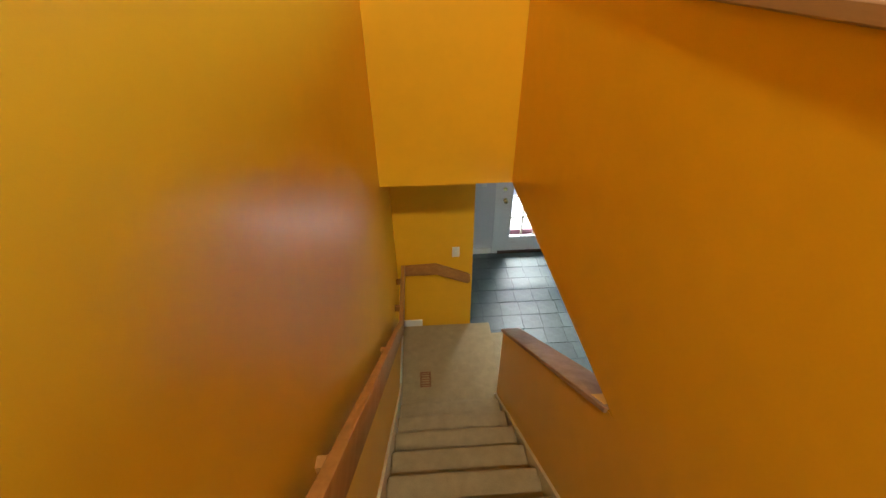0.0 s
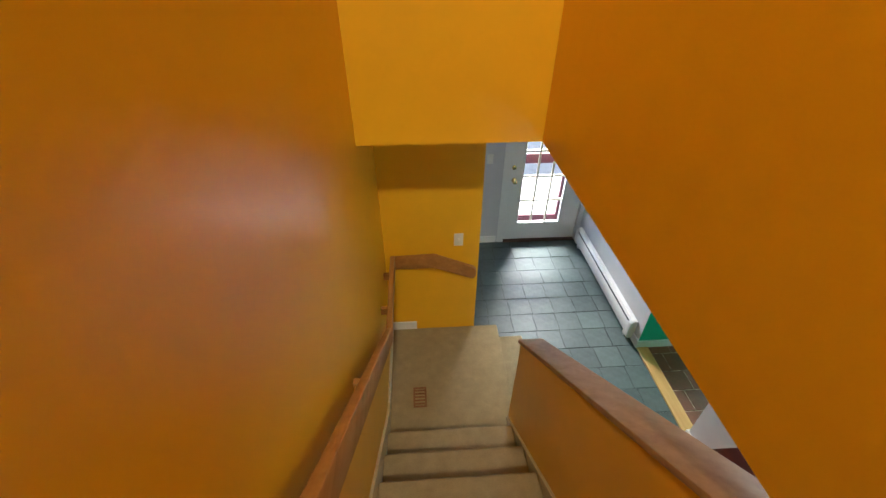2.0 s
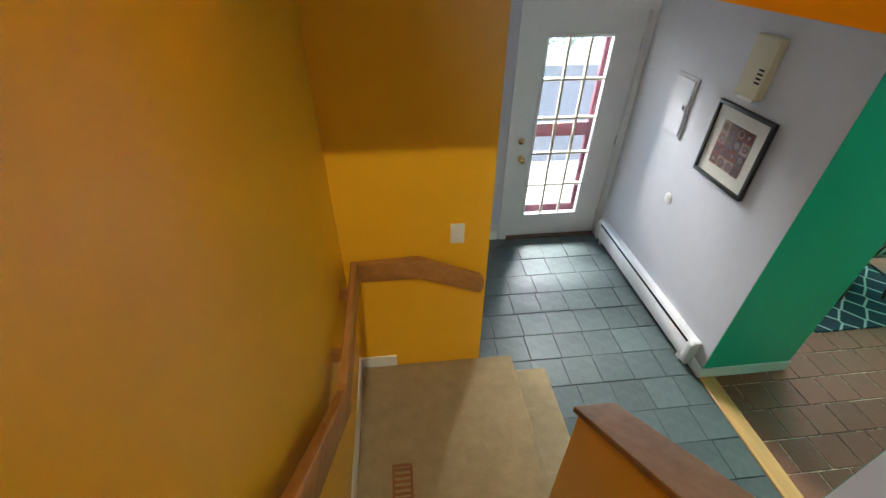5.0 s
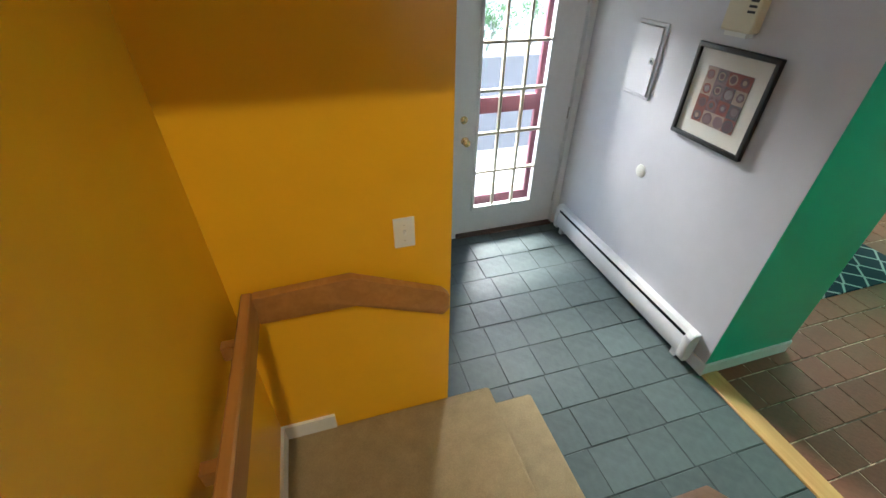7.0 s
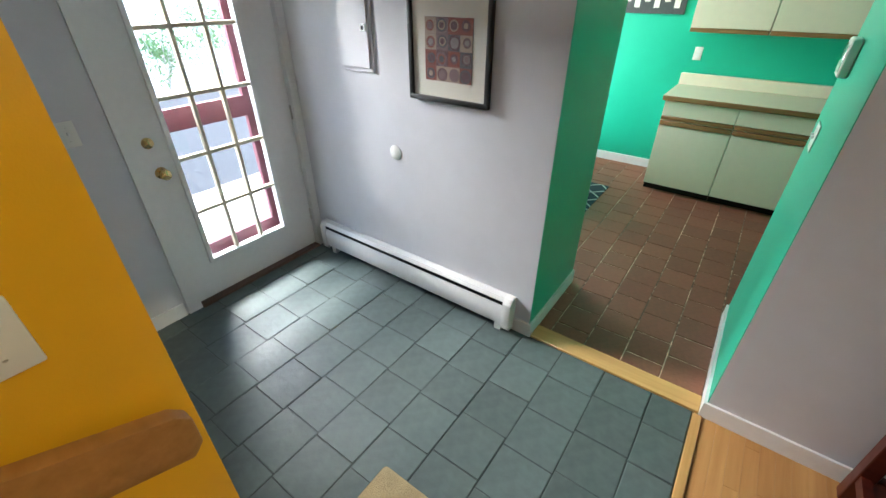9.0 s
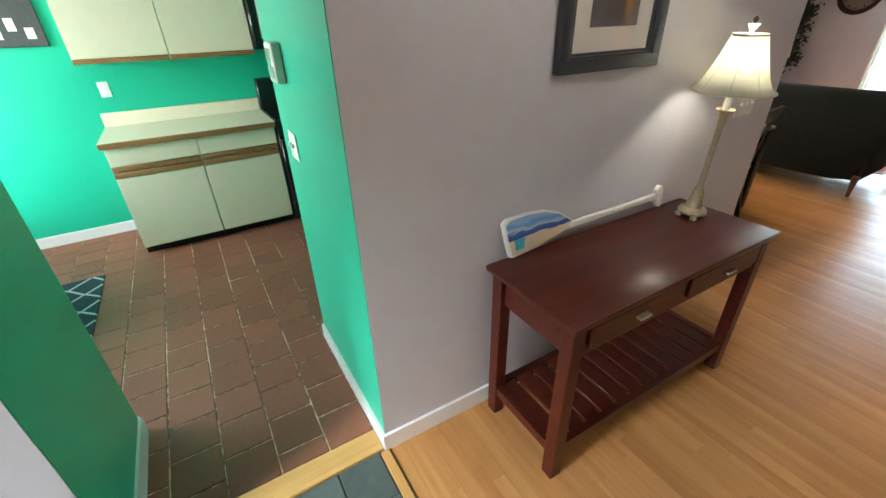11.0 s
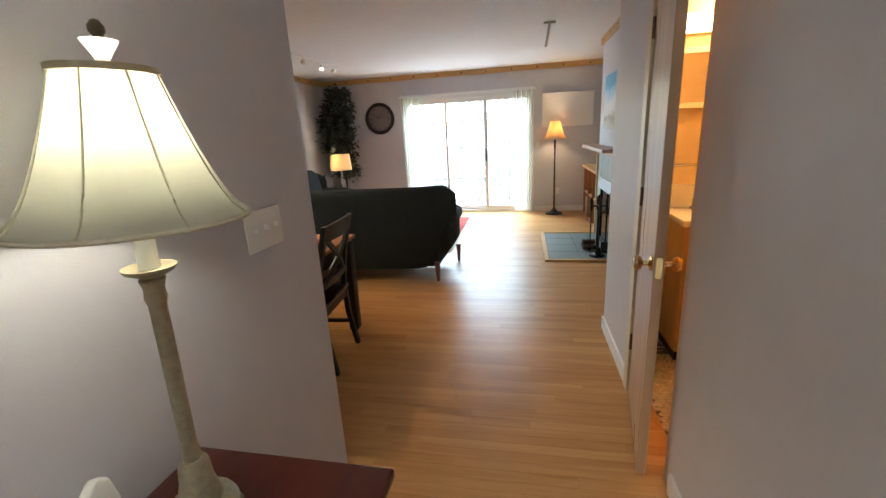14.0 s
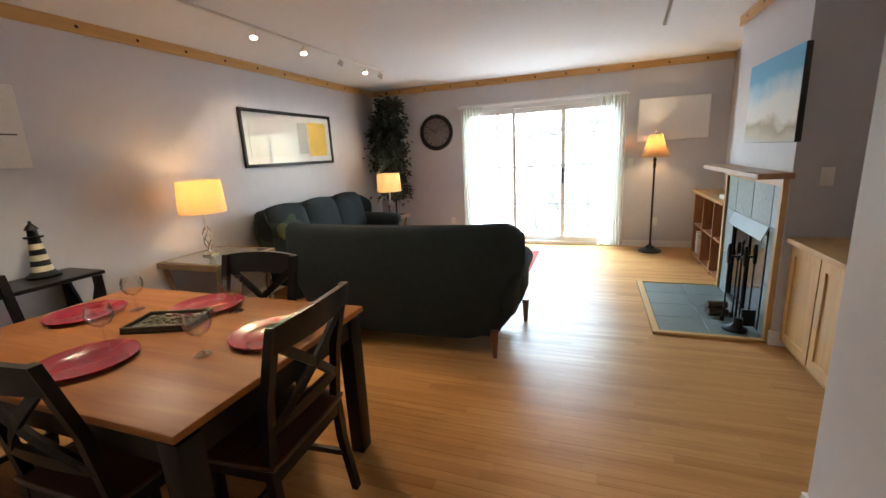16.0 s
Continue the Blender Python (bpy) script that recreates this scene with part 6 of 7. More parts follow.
# bookshelf beyond the chimney
sh = thing("low_bookshelf", (0.19, -5.45, 0), "reddish wooden low bookshelf with a few books", "shelf")
M_SHELF = wood("reddish_shelf_wood", (0.25, 0.10, 0.04), (0.4, 0.19, 0.09), 0.4, 2, per=0.08)
part("top", box(-0.185, 0.23, -0.66, 0.655, 0.80, 0.83, r=0.003), M_OAKY, sh)
part("back", box(-0.187, -0.17, -0.64, 0.64, 0, 0.80), M_SHELF, sh)
for y in (-0.64, -0.2, 0.24, 0.62):
    part("upright", box(-0.17, 0.20, y, y + 0.022, 0, 0.80), M_SHELF, sh)
part("shelf_board", box(-0.17, 0.19, -0.618, 0.62, 0.40, 0.42), M_SHELF, sh)
part("bottom_board", box(-0.17, 0.20, -0.618, 0.62, 0.03, 0.05), M_SHELF, sh)
for i, (y, c, h, ti) in enumerate(((-0.56, (0.65, 0.63, 0.58), 0.27, 8), (-0.50, (0.55, 0.5, 0.45), 0.25, 10), (-0.42, (0.2, 0.24, 0.3), 0.24, 0), (-0.37, (0.35, 0.12, 0.1), 0.22, 0), (-0.32, (0.6, 0.58, 0.5), 0.24, 0))):
    b = thing("book", (0.28, -5.45 + y, 0.051), "upright book in the low bookshelf", "book", "shelf books")
    part("cover", box(-0.09, 0.08, -0.016, 0.016, 0, h, r=0.002), mat("book_cover", c, 0.5, var=0.2, scale=20), b)
bk = thing("box", (0.27, -5.1, 0.83), "small white box lying on the bookshelf", "box")
part("carton", box(-0.08, 0.08, -0.1, 0.1, 0, 0.045, r=0.003), M_WHITEP, bk)

# ---- coffee table and rug ----
ct = thing("coffee_table", (3.1, -4.95, 0.016), "glass topped coffee table with a wooden frame", "table")
part("glass_top", box(-0.45, 0.45, -0.55, 0.55, 0.435, 0.445, r=0.002), M_GLASS, ct, "clear glass top", soft=False)
part("frame", boxes((-0.43, 0.43, -0.53, -0.50, 0.40, 0.433), (-0.43, 0.43, 0.50, 0.53, 0.40, 0.433), (-0.43, -0.40, -0.50, 0.50, 0.40, 0.433), (0.40, 0.43, -0.50, 0.50, 0.40, 0.433)), M_ENDT, ct)
for sx in (-1, 1):
    for sy in (-1, 1):
        part("leg", box(sx * 0.41 - 0.025, sx * 0.41 + 0.025, sy * 0.505 - 0.025, sy * 0.505 + 0.025, 0, 0.40), M_ENDT, ct)
rug = thing("area_rug", (3.2, -4.95, 0), "red patterned area rug with a pale border", "rug")
part("border", box(-0.95, 0.95, -1.12, 1.12, -0.001, 0.010, r=0.003), mat("rug_cream", (0.42, 0.36, 0.27), 0.95, var=0.25, scale=40, bump=0.5, bscale=300, spec=0.1), rug)
part("field", box(-0.92, 0.92, -1.06, 1.06, 0.010, 0.014), mat("rug_red", (0.27, 0.05, 0.04), 0.95, var=0.5, scale=24, bump=0.5, bscale=300, spec=0.1), rug, "red patterned field")

# ---- ceiling ----
tk = thing("track_light", (4.07, -3.75, LCEIL), "white ceiling track light with spot heads, some lit", "ceiling light")
part("track", box(-0.018, 0.018, -1.35, 2.75, -0.022, 0, r=0.003), M_WHITEP, tk)
M_GLOW = mat("lit_bulb", (1.0, 0.62, 0.34), 0.4, var=0, emit=4.0)
for i, y in enumerate((-1.62, -2.97, -3.57, -4.15, -4.67, -5.02)):
    yy = y + 3.75
    lit = i in (0, 1, 2, 4)
    hd = part("spot_head", tube(bmesh.new(), [(0.0, yy, -0.018), (0.0, yy, -0.035), (0.01, yy, -0.05)], 0.012, 8), M_WHITEP, tk)
    bm = lathe(bmesh.new(), ((0.012, 0.05), (0.02, 0.045), (0.032, 0.0), (0.030, 0.0), (0.018, 0.04), (0.012, 0.05)), 16)
    facing(bm, (0.012, yy, -0.085), (15, 10 if lit else -30, 0))
    part("spot_shade", bm, M_CHROME if not lit else M_WHITEP, hd)
    if lit:
        bm = bmesh.new()
        bmesh.ops.create_icosphere(bm, subdivisions=2, radius=0.020, matrix=Matrix.Translation((0.012, yy, -0.066)))
        part("bulb", bm, M_GLOW, hd, "glowing halogen bulb")
hk = thing("ceiling_bracket", (1.10, -3.70, LCEIL), "white ceiling plate with a slanted rod", "bracket")
part("plate", box(-0.06, 0.06, -0.03, 0.03, -0.02, 0, r=0.003), M_WHITEP, hk)
part("rod", tube(bmesh.new(), [(0, 0, -0.015), (0.03, -0.14, -0.20)], 0.014, 10), M_WHITEP, hk)

# ---- kitchen ----
M_LAM = mat("cream_laminate", (0.74, 0.66, 0.50), 0.4, var=0.04, scale=6)
M_PULL = wood("oak_pull_strip", (0.20, 0.09, 0.03), (0.32, 0.16, 0.06), 0.4, 1, per=0.08)
KF, KB = 4.72, 5.36
def base_cabinet(y0, y1):
    t = thing("base_cabinet", (KF, (y0 + y1) / 2, 0), "cream laminate base cabinet with oak pull strips", "cabinet", "kitchen cabinets")
    w = (y1 - y0) / 2
    part("body", box(0, KB - KF - 0.002, -w + 0.002, w - 0.002, 0.09, 0.865), M_LAM, t)
    part("plinth", box(0.05, KB - KF - 0.002, -w + 0.002, w - 0.002, 0, 0.09), M_BLACKW, t)
    part("door", box(-0.018, 0, -w + 0.004, w - 0.004, 0.075, 0.64, r=0.002), M_LAM, t)
    part("pull_strip", box(-0.03, 0, -w + 0.004, w - 0.004, 0.645, 0.685, r=0.004), M_PULL, t, "oak pull strip")
    part("pull_strip", box(-0.026, 0, -w + 0.004, w - 0.004, 0.695, 0.725, r=0.004), M_PULL, t, "oak pull strip")
    part("drawer", box(-0.018, 0, -w + 0.004, w - 0.004, 0.73, 0.86, r=0.002), M_LAM, t)
    return t
base_cabinet(1.86, 2.44), base_cabinet(2.44, 3.02)
wt = thing("worktop", (KF, 2.44, 0.867), "cream laminate worktop with an oak front edge and backsplash", "worktop")
part("slab", box(-0.03, KB - KF - 0.002, -0.59, 0.60, 0, 0.036), M_LAM, wt)
part("front_edge", box(-0.05, -0.03, -0.59, 0.60, -0.004, 0.036, r=0.004), M_PULL, wt, "oak front edge")
part("backsplash", box(KB - KF - 0.03, KB - KF - 0.003, -0.59, 0.60, 0.036, 0.14, r=0.004), M_LAM, wt)
def wall_cabinet(y0, y1):
    t = thing("wall_cabinet", (5.03, (y0 + y1) / 2, 1.385), "cream laminate wall cabinet with an oak lower edge", "cabinet", "kitchen cabinets")
    w = (y1 - y0) / 2
    part("body", box(0, 0.328, -w + 0.002, w - 0.002, 0, 0.80), M_LAM, t)
    part("door", box(-0.018, 0, -w + 0.004, w - 0.004, 0.035, 0.80, r=0.002), M_LAM, t)
    part("pull_strip", box(-0.03, 0, -w + 0.004, w - 0.004, 0, 0.033, r=0.004), M_PULL, t, "oak lower edge")
    return t
wall_cabinet(1.835, 2.44), wall_cabinet(2.44, 3.03)
st = thing("stove", (4.70, 1.46, 0), "black freestanding kitchen stove", "stove")
M_BLKE = mat("black_enamel", (0.012, 0.012, 0.013), 0.2, var=0.1)
part("body", box(0, 0.65, -0.38, 0.385, 0.02, 0.90, r=0.006), M_BLKE, st)
part("oven_door", box(-0.03, 0, -0.37, 0.375, 0.22, 0.75, r=0.006), M_DARKGLASS, st)
part("handle", tube(bmesh.new(), [(-0.06, -0.3, 0.72), (-0.06, 0.3, 0.72)], 0.012), M_BLKE, st)
part("drawer", box(-0.025, 0, -0.37, 0.375, 0.05, 0.2, r=0.006), M_BLKE, st)
part("cooktop", box(-0.02, 0.65, -0.38, 0.385, 0.90, 0.915, r=0.004), M_DARKGLASS, st)
part("backguard", box(0.58, 0.655, -0.38, 0.385, 0.915, 1.17, r=0.008), M_BLKE, st)
mw = thing("microwave", (4.96, 1.46, 1.42), "black microwave over the stove", "microwave")
part("body", box(0, 0.398, -0.38, 0.37, 0, 0.42, r=0.006), M_BLKE, mw)
part("door", box(-0.02, 0, -0.2, 0.365, 0.03, 0.41, r=0.004), M_DARKGLASS, mw)
part("handle", tube(bmesh.new(), [(-0.045, 0.30, 0.06), (-0.045, 0.30, 0.38)], 0.009), M_CHROME, mw)
switch_plate((5.36, 2.95, 1.18), -90, 1, "white wall outlet above the worktop", outlet=True)
switch_plate((2.80, 2.1, 1.165), 180, 2, "white double light switch on the green wall")
th = thing("thermostat", (2.765, 2.1, 1.485), "white rectangular wall thermostat on the green wall", "thermostat")
part("body", box(-0.06, 0.06, 0, 0.035, -0.07, 0.07, r=0.006), M_WHITEP, th)
part("face", box(-0.045, 0.045, 0.035, 0.038, -0.05, 0.05, r=0.002), M_CHROME, th)
kp = thing("canvas_print", (5.36, 3.50, 1.50), "dark grey canvas print of white cups on the green wall", "picture", turn=-90)
part("canvas", box(-0.34, 0.34, -0.03, 0, 0, 0.34, r=0.003), mat("dark_canvas", (0.045, 0.05, 0.05), 0.6, var=0.4, scale=20), kp)
for i in range(7):
    part("painted_shape", box(-0.30 + 0.09 * i, -0.25 + 0.09 * i, -0.0315, -0.03, 0.05 + 0.05 * (i % 2), 0.12 + 0.06 * (i % 2)), M_PAPER, kp)
# nook table, chairs and rug
M_TEAL = bpy.data.materials.new("teal_trellis_rug")
M_TEAL.use_nodes = True
_n, _l = M_TEAL.node_tree.nodes, M_TEAL.node_tree.links
_p, _t, _m = _n["Principled BSDF"], _n.new("ShaderNodeTexCoord"), _n.new("ShaderNodeMapping")
_m.inputs["Rotation"].default_value, _m.inputs["Scale"].default_value = (0, 0, radians(45)), (6, 6, 6)
_v = _n.new("ShaderNodeTexVoronoi")
_v.feature, _v.inputs["Scale"].default_value, _v.inputs["Randomness"].default_value = "DISTANCE_TO_EDGE", 1.0, 0.2
_r = _n.new("ShaderNodeValToRGB")
_r.color_ramp.elements[0].position, _r.color_ramp.elements[0].color = 0.035, (0.40, 0.46, 0.46, 1)
_r.color_ramp.elements[1].position, _r.color_ramp.elements[1].color = 0.065, (0.014, 0.035, 0.055, 1)
_p.inputs["Roughness"].default_value = 0.95
_l.new(_t.outputs["Object"], _m.inputs[0]), _l.new(_m.outputs[0], _v.inputs[0]), _l.new(_v.outputs["Distance"], _r.inputs[0]), _l.new(_r.outputs[0], _p.inputs["Base Color"])
kr = thing("kitchen_rug", (3.92, 4.08, 0), "dark teal rug with a white trellis pattern", "rug")
part("woven_field", box(-0.62, 0.62, -0.79, 0.79, -0.002, 0.012, r=0.004), M_TEAL, kr)
M_WALNUT = wood("dark_walnut_chair", (0.035, 0.014, 0.008), (0.08, 0.035, 0.018), 0.3, 2, per=0.1)
def kitchen_chair(at, turn):
    t = thing("kitchen_chair", at, "dark walnut kitchen chair with a slatted back", "chair", "kitchen chairs", turn)
    part("seat", cushion(bmesh.new(), -0.21, 0.21, -0.21, 0.20, 0.44, 0.475, r=0.014, puff=-0.005), M_WALNUT, t)
    for s in (-1, 1):
        part("leg", tube(bmesh.new(), [(s * 0.17, -0.16, 0.445), (s * 0.2, -0.2, 0.012)], 0.02, 8, taper=0.014), M_WALNUT, t)
        part("leg", tube(bmesh.new(), [(s * 0.17, 0.17, 0.445), (s * 0.2, 0.23, 0.012)], 0.02, 8, taper=0.014), M_WALNUT, t)
        part("back_post", tube(bmesh.new(), [(s * 0.18, 0.18, 0.47), (s * 0.19, 0.27, 0.97)], 0.016, 8), M_WALNUT, t)
        part("side_stretcher", tube(bmesh.new(), [(s * 0.187, -0.18, 0.2), (s * 0.187, 0.205, 0.2)], 0.011, 6), M_WALNUT, t)
    part("stretcher", tube(bmesh.new(), [(-0.187, 0, 0.2), (0.187, 0, 0.2)], 0.011, 6), M_WALNUT, t)
    part("top_rail", box(-0.21, 0.21, 0.255, 0.28, 0.92, 1.0, r=0.008), M_WALNUT, t)
    for i in range(5):
        x = -0.13 + 0.065 * i
        part("slat", tube(bmesh.new(), [(x, 0.185, 0.47), (x, 0.265, 0.93)], 0.009, 6), M_WALNUT, t)
    return t
kc = kitchen_chair((4.0, 3.82, 0), 178)
copy_thing(kc, pose(3.42, 4.35, 0, 0, 0, -92))
kt = thing("kitchen_table", (4.05, 4.38, 0.012), "dark walnut kitchen table by the window", "table")
part("tabletop", lathe(bmesh.new(), ((0, 0.70), (0.50, 0.70), (0.52, 0.715), (0.52, 0.73), (0.5, 0.735), (0, 0.735)), 40), M_WALNUT, kt)
part("pedestal", lathe(bmesh.new(), ((0, 0.0), (0.25, 0.0), (0.24, 0.03), (0.08, 0.06), (0.05, 0.12), (0.06, 0.4), (0.045, 0.62), (0.14, 0.70), (0, 0.70)), 20), M_WALNUT, kt)
kw = thing("kitchen_window", ((NW[0] + NW[1]) / 2, 5.1, NW[2]), "white framed kitchen window", "window", kind="structure")
hw, hh = (NW[1] - NW[0]) / 2, NW[3] - NW[2]
part("window_frame", boxes((-hw, -hw + 0.05, -0.04, 0.04, 0, hh), (hw - 0.05, hw, -0.04, 0.04, 0, hh), (-hw + 0.05, hw - 0.05, -0.04, 0.04, 0, 0.05), (-hw + 0.05, hw - 0.05, -0.04, 0.04, hh - 0.05, hh), (-0.025, 0.025, -0.03, 0.03, 0.05, hh - 0.05)), M_TRIM, kw)
g = part("pane", boxes((-hw + 0.05, -0.025, -0.003, 0.003, 0.05, hh - 0.05), (0.025, hw - 0.05, -0.003, 0.003, 0.05, hh - 0.05)), M_GLASS, kw, soft=False)
g.visible_shadow = False

# ---- outside ----
M_SNOW = mat("pale_ground", (0.45, 0.45, 0.43), 0.9, var=0.12, scale=1.2, bump=0.3, bscale=8)
bm = bmesh.new()
bmesh.ops.create_grid(bm, x_segments=40, y_segments=40, size=300)
for v in bm.verts:
    v.co.z = -0.45 + (0 if v.co.xy.length < 25 else 0.4 * math.sin(v.co.x * 0.05) * math.cos(v.co.y * 0.06))
setting("ground", bm, M_SNOW, "pale bright ground", "ground")
setting("foundation", boxes((-0.4, 5.5, SOUTHW - 0.14, 5.16, -0.5, -0.105)), mat("concrete", (0.35, 0.34, 0.33), 0.9))
setting("porch_slab", box(0.4, 3.2, NDOOR + 0.142, 6.6, -0.6, -0.03, r=0.01), mat("porch_concrete", (0.5, 0.49, 0.47), 0.85, var=0.15, scale=4), "pale concrete front porch", "porch")
setting("driveway", box(-6, 9, 6.8, 13.5, -0.6, -0.43, r=0.01), mat("grey_asphalt", (0.07, 0.07, 0.072), 0.9, var=0.25, scale=5, bump=0.3, bscale=60), "grey asphalt driveway before the front porch", "driveway")
deck = thing("deck", (2.4, -8.2, -0.2), "weathered pale wooden deck outside the sliding door", "deck", kind="structure")
M_DECK = wood("weathered_deck", (0.42, 0.40, 0.37), (0.58, 0.56, 0.52), 0.7, 0, per=0.2)
for i in range(22):
    part("board", box(-2.6, 2.6, -1.5 + 0.145 * i, -1.5 + 0.145 * i + 0.138, 0.12, 0.15, r=0.003), M_DECK, deck)
M_RAILW = mat("grey_rail_paint", (0.35, 0.35, 0.34), 0.6)
for x in (-2.5, -1.25, 0, 1.25, 2.5):
    part("post", box(x - 0.045, x + 0.045, -1.52, -1.43, -0.3, 1.12), M_RAILW, deck)
part("top_rail", box(-2.6, 2.6, -1.55, -1.41, 1.12, 1.16), M_RAILW, deck)
part("bottom_rail", box(-2.6, 2.6, -1.5, -1.46, 0.28, 0.33), M_RAILW, deck)
for i in range(40):
    x = -2.45 + 0.125 * i
    part("baluster", box(x - 0.015, x + 0.015, -1.495, -1.465, 0.33, 1.12), M_RAILW, deck)
M_PATIO = mat("grey_patio_metal", (0.25, 0.25, 0.25), 0.5, 0.5)
pt = thing("patio_table", (2.1, -8.3, -0.05), "round metal patio table on the deck", "table")
part("tabletop", lathe(bmesh.new(), ((0, 0.70), (0.45, 0.70), (0.46, 0.72), (0, 0.72)), 32), M_PATIO, pt)
for k in range(4):
    a = radians(45 + 90 * k)
    part("leg", tube(bmesh.new(), [(0.3 * math.cos(a), 0.3 * math.sin(a), 0.70), (0.15 * math.cos(a), 0.15 * math.sin(a), 0.35), (0.36 * math.cos(a), 0.36 * math.sin(a), 0)], 0.014, 6), M_PATIO, pt)
def patio_chair(at, turn):
    t = thing("patio_chair", at, "metal patio chair with a wire back on the deck", "chair", "patio chairs", turn)
    part("seat", box(-0.22, 0.22, -0.22, 0.22, 0.42, 0.435, r=0.004), M_PATIO, t)
    for s in (-1, 1):
        part("front_leg", tube(bmesh.new(), [(s * 0.21, -0.21, 0.65), (s * 0.22, -0.23, 0)], 0.012, 6), M_PATIO, t)
        part("back_leg", tube(bmesh.new(), [(s * 0.2, 0.32, 0.92), (s * 0.21, 0.22, 0.43), (s * 0.22, 0.26, 0)], 0.012, 6), M_PATIO, t)
        part("arm", tube(bmesh.new(), [(s * 0.21, -0.22, 0.65), (s * 0.21, 0.27, 0.67)], 0.014, 6), M_PATIO, t)
    part("top_bar", tube(bmesh.new(), [(-0.2, 0.32, 0.92), (0, 0.33, 0.95), (0.2, 0.32, 0.92)], 0.012, 6), M_PATIO, t)
    for i in range(7):
        x = -0.15 + 0.05 * i
        part("back_wire", tube(bmesh.new(), [(x, 0.23, 0.44), (x, 0.325, 0.93)], 0.005, 5), M_PATIO, t)
    return t
pc = patio_chair((2.85, -8.2, -0.05), -80)
copy_thing(pc, pose(1.45, -8.4, -0.05, 0, 0, 95))
copy_thing(pc, pose(2.15, -9.05, -0.05, 0, 0, 185))
# bare trees
M_TRUNK = mat("grey_bark", (0.36, 0.34, 0.32), 0.9, var=0.3, scale=14, bump=0.6, bscale=30)
def bare_tree(at, h, seed):
    rnd = random.Random(seed)
    t = thing("bare_tree", at, "bare grey deciduous tree beyond the deck", "tree", "garden trees")
    bm = bmesh.new()
    pts = [(0.15 * math.sin(0.7 * i + seed), 0.12 * math.cos(0.9 * i + seed), h * i / 8) for i in range(9)]
    tube(bm, pts, 0.12, 9, taper=0.03)
    part("trunk", bm, M_TRUNK, t)
    bm = bmesh.new()
    for i in range(26):
        p = Vector(pts[rnd.randint(2, 8)])
        a, e = rnd.uniform(0, 6.28), rnd.uniform(0.2, 0.9)
        n = rnd.uniform(0.8, 2.2)
        q = p + Vector((math.cos(a) * n, math.sin(a) * n, e * n))
        mid = (p + q) / 2 + Vector((rnd.uniform(-0.1, 0.1), rnd.uniform(-0.1, 0.1), 0.1))
        tube(bm, [p, mid, q], 0.045, 6, taper=0.012)
        for k in range(3):
            r0 = mid.lerp(q, rnd.random())
            tube(bm, [r0, r0 + Vector((rnd.uniform(-0.5, 0.5), rnd.uniform(-0.5, 0.5), rnd.uniform(0.2, 0.7)))], 0.014, 5, taper=0.005)
    part("limbs", bm, M_TRUNK, t)
for i, (x, y, h) in enumerate(((2.6, -13.0, 9), (1.6, -14.5, 10), (3.9, -16, 11), (0.2, -17, 10), (2.1, -20, 12), (5.5, -19, 11), (-2.0, -21, 12))):
    bare_tree((x, y, -0.45), h, i + 1)
# shrubs by the front door
def shrub(at, r, h, seed):
    rnd = random.Random(seed)
    t = thing("shrub", at, "leafy green shrub near the front porch", "shrub", "front shrubs")
    bm = bmesh.new()
    for k in range(7):
        a = rnd.uniform(0, 6.28)
        tube(bm, [(0, 0, 0), (0.3 * r * math.cos(a), 0.3 * r * math.sin(a), h * 0.5), (0.6 * r * math.cos(a), 0.6 * r * math.sin(a), h * 0.85)], 0.02, 5, taper=0.006)
    part("stems", bm, M_TRUNK, t)
    v, f = [], []
    for i in range(1600):
        d = Vector((rnd.gauss(0, 1), rnd.gauss(0, 1), rnd.gauss(0, 1))).normalized() * (rnd.random() ** 0.4)
        k = 0.8 + 0.3 * math.sin(5 * d.x + 3 * d.z + seed)
        p = Vector((d.x * r * k, d.y * r * k, h * 0.55 + d.z * h * 0.45 * k))
        R = Euler((rnd.uniform(0, 6.28), rnd.uniform(0, 6.28), 0)).to_matrix()
        n0, s = len(v), rnd.uniform(0.03, 0.055)
        v += [p + R @ Vector(c) for c in ((0, 0, 0), (s, s * 0.4, 0.004), (s * 2, 0, 0), (s, -s * 0.4, 0.004))]
        f.append((n0, n0 + 1, n0 + 2, n0 + 3))
    mesh = bpy.data.meshes.new("leaves")
    mesh.from_pydata(v, [], f)
    mesh.materials.append(M_LEAF)
    ob = new("leaves", mesh)
    ob.parent = t
    tagged(ob, "small bright green leaves", kind="stuff")
M_LEAF = mat("shrub_leaf", (0.10, 0.2, 0.07), 0.6, var=0.4, scale=20, per=0.6)
for i, (x, y, r, h) in enumerate(((2.0, 14.2, 1.0, 1.5), (3.6, 14.6, 1.1, 1.9), (5.2, 14.3, 1.0, 1.6), (0.6, 14.8, 1.1, 1.6), (7.0, 15.0, 1.3, 2.2))):
    shrub((x, y, -0.45), r, h, i + 3)

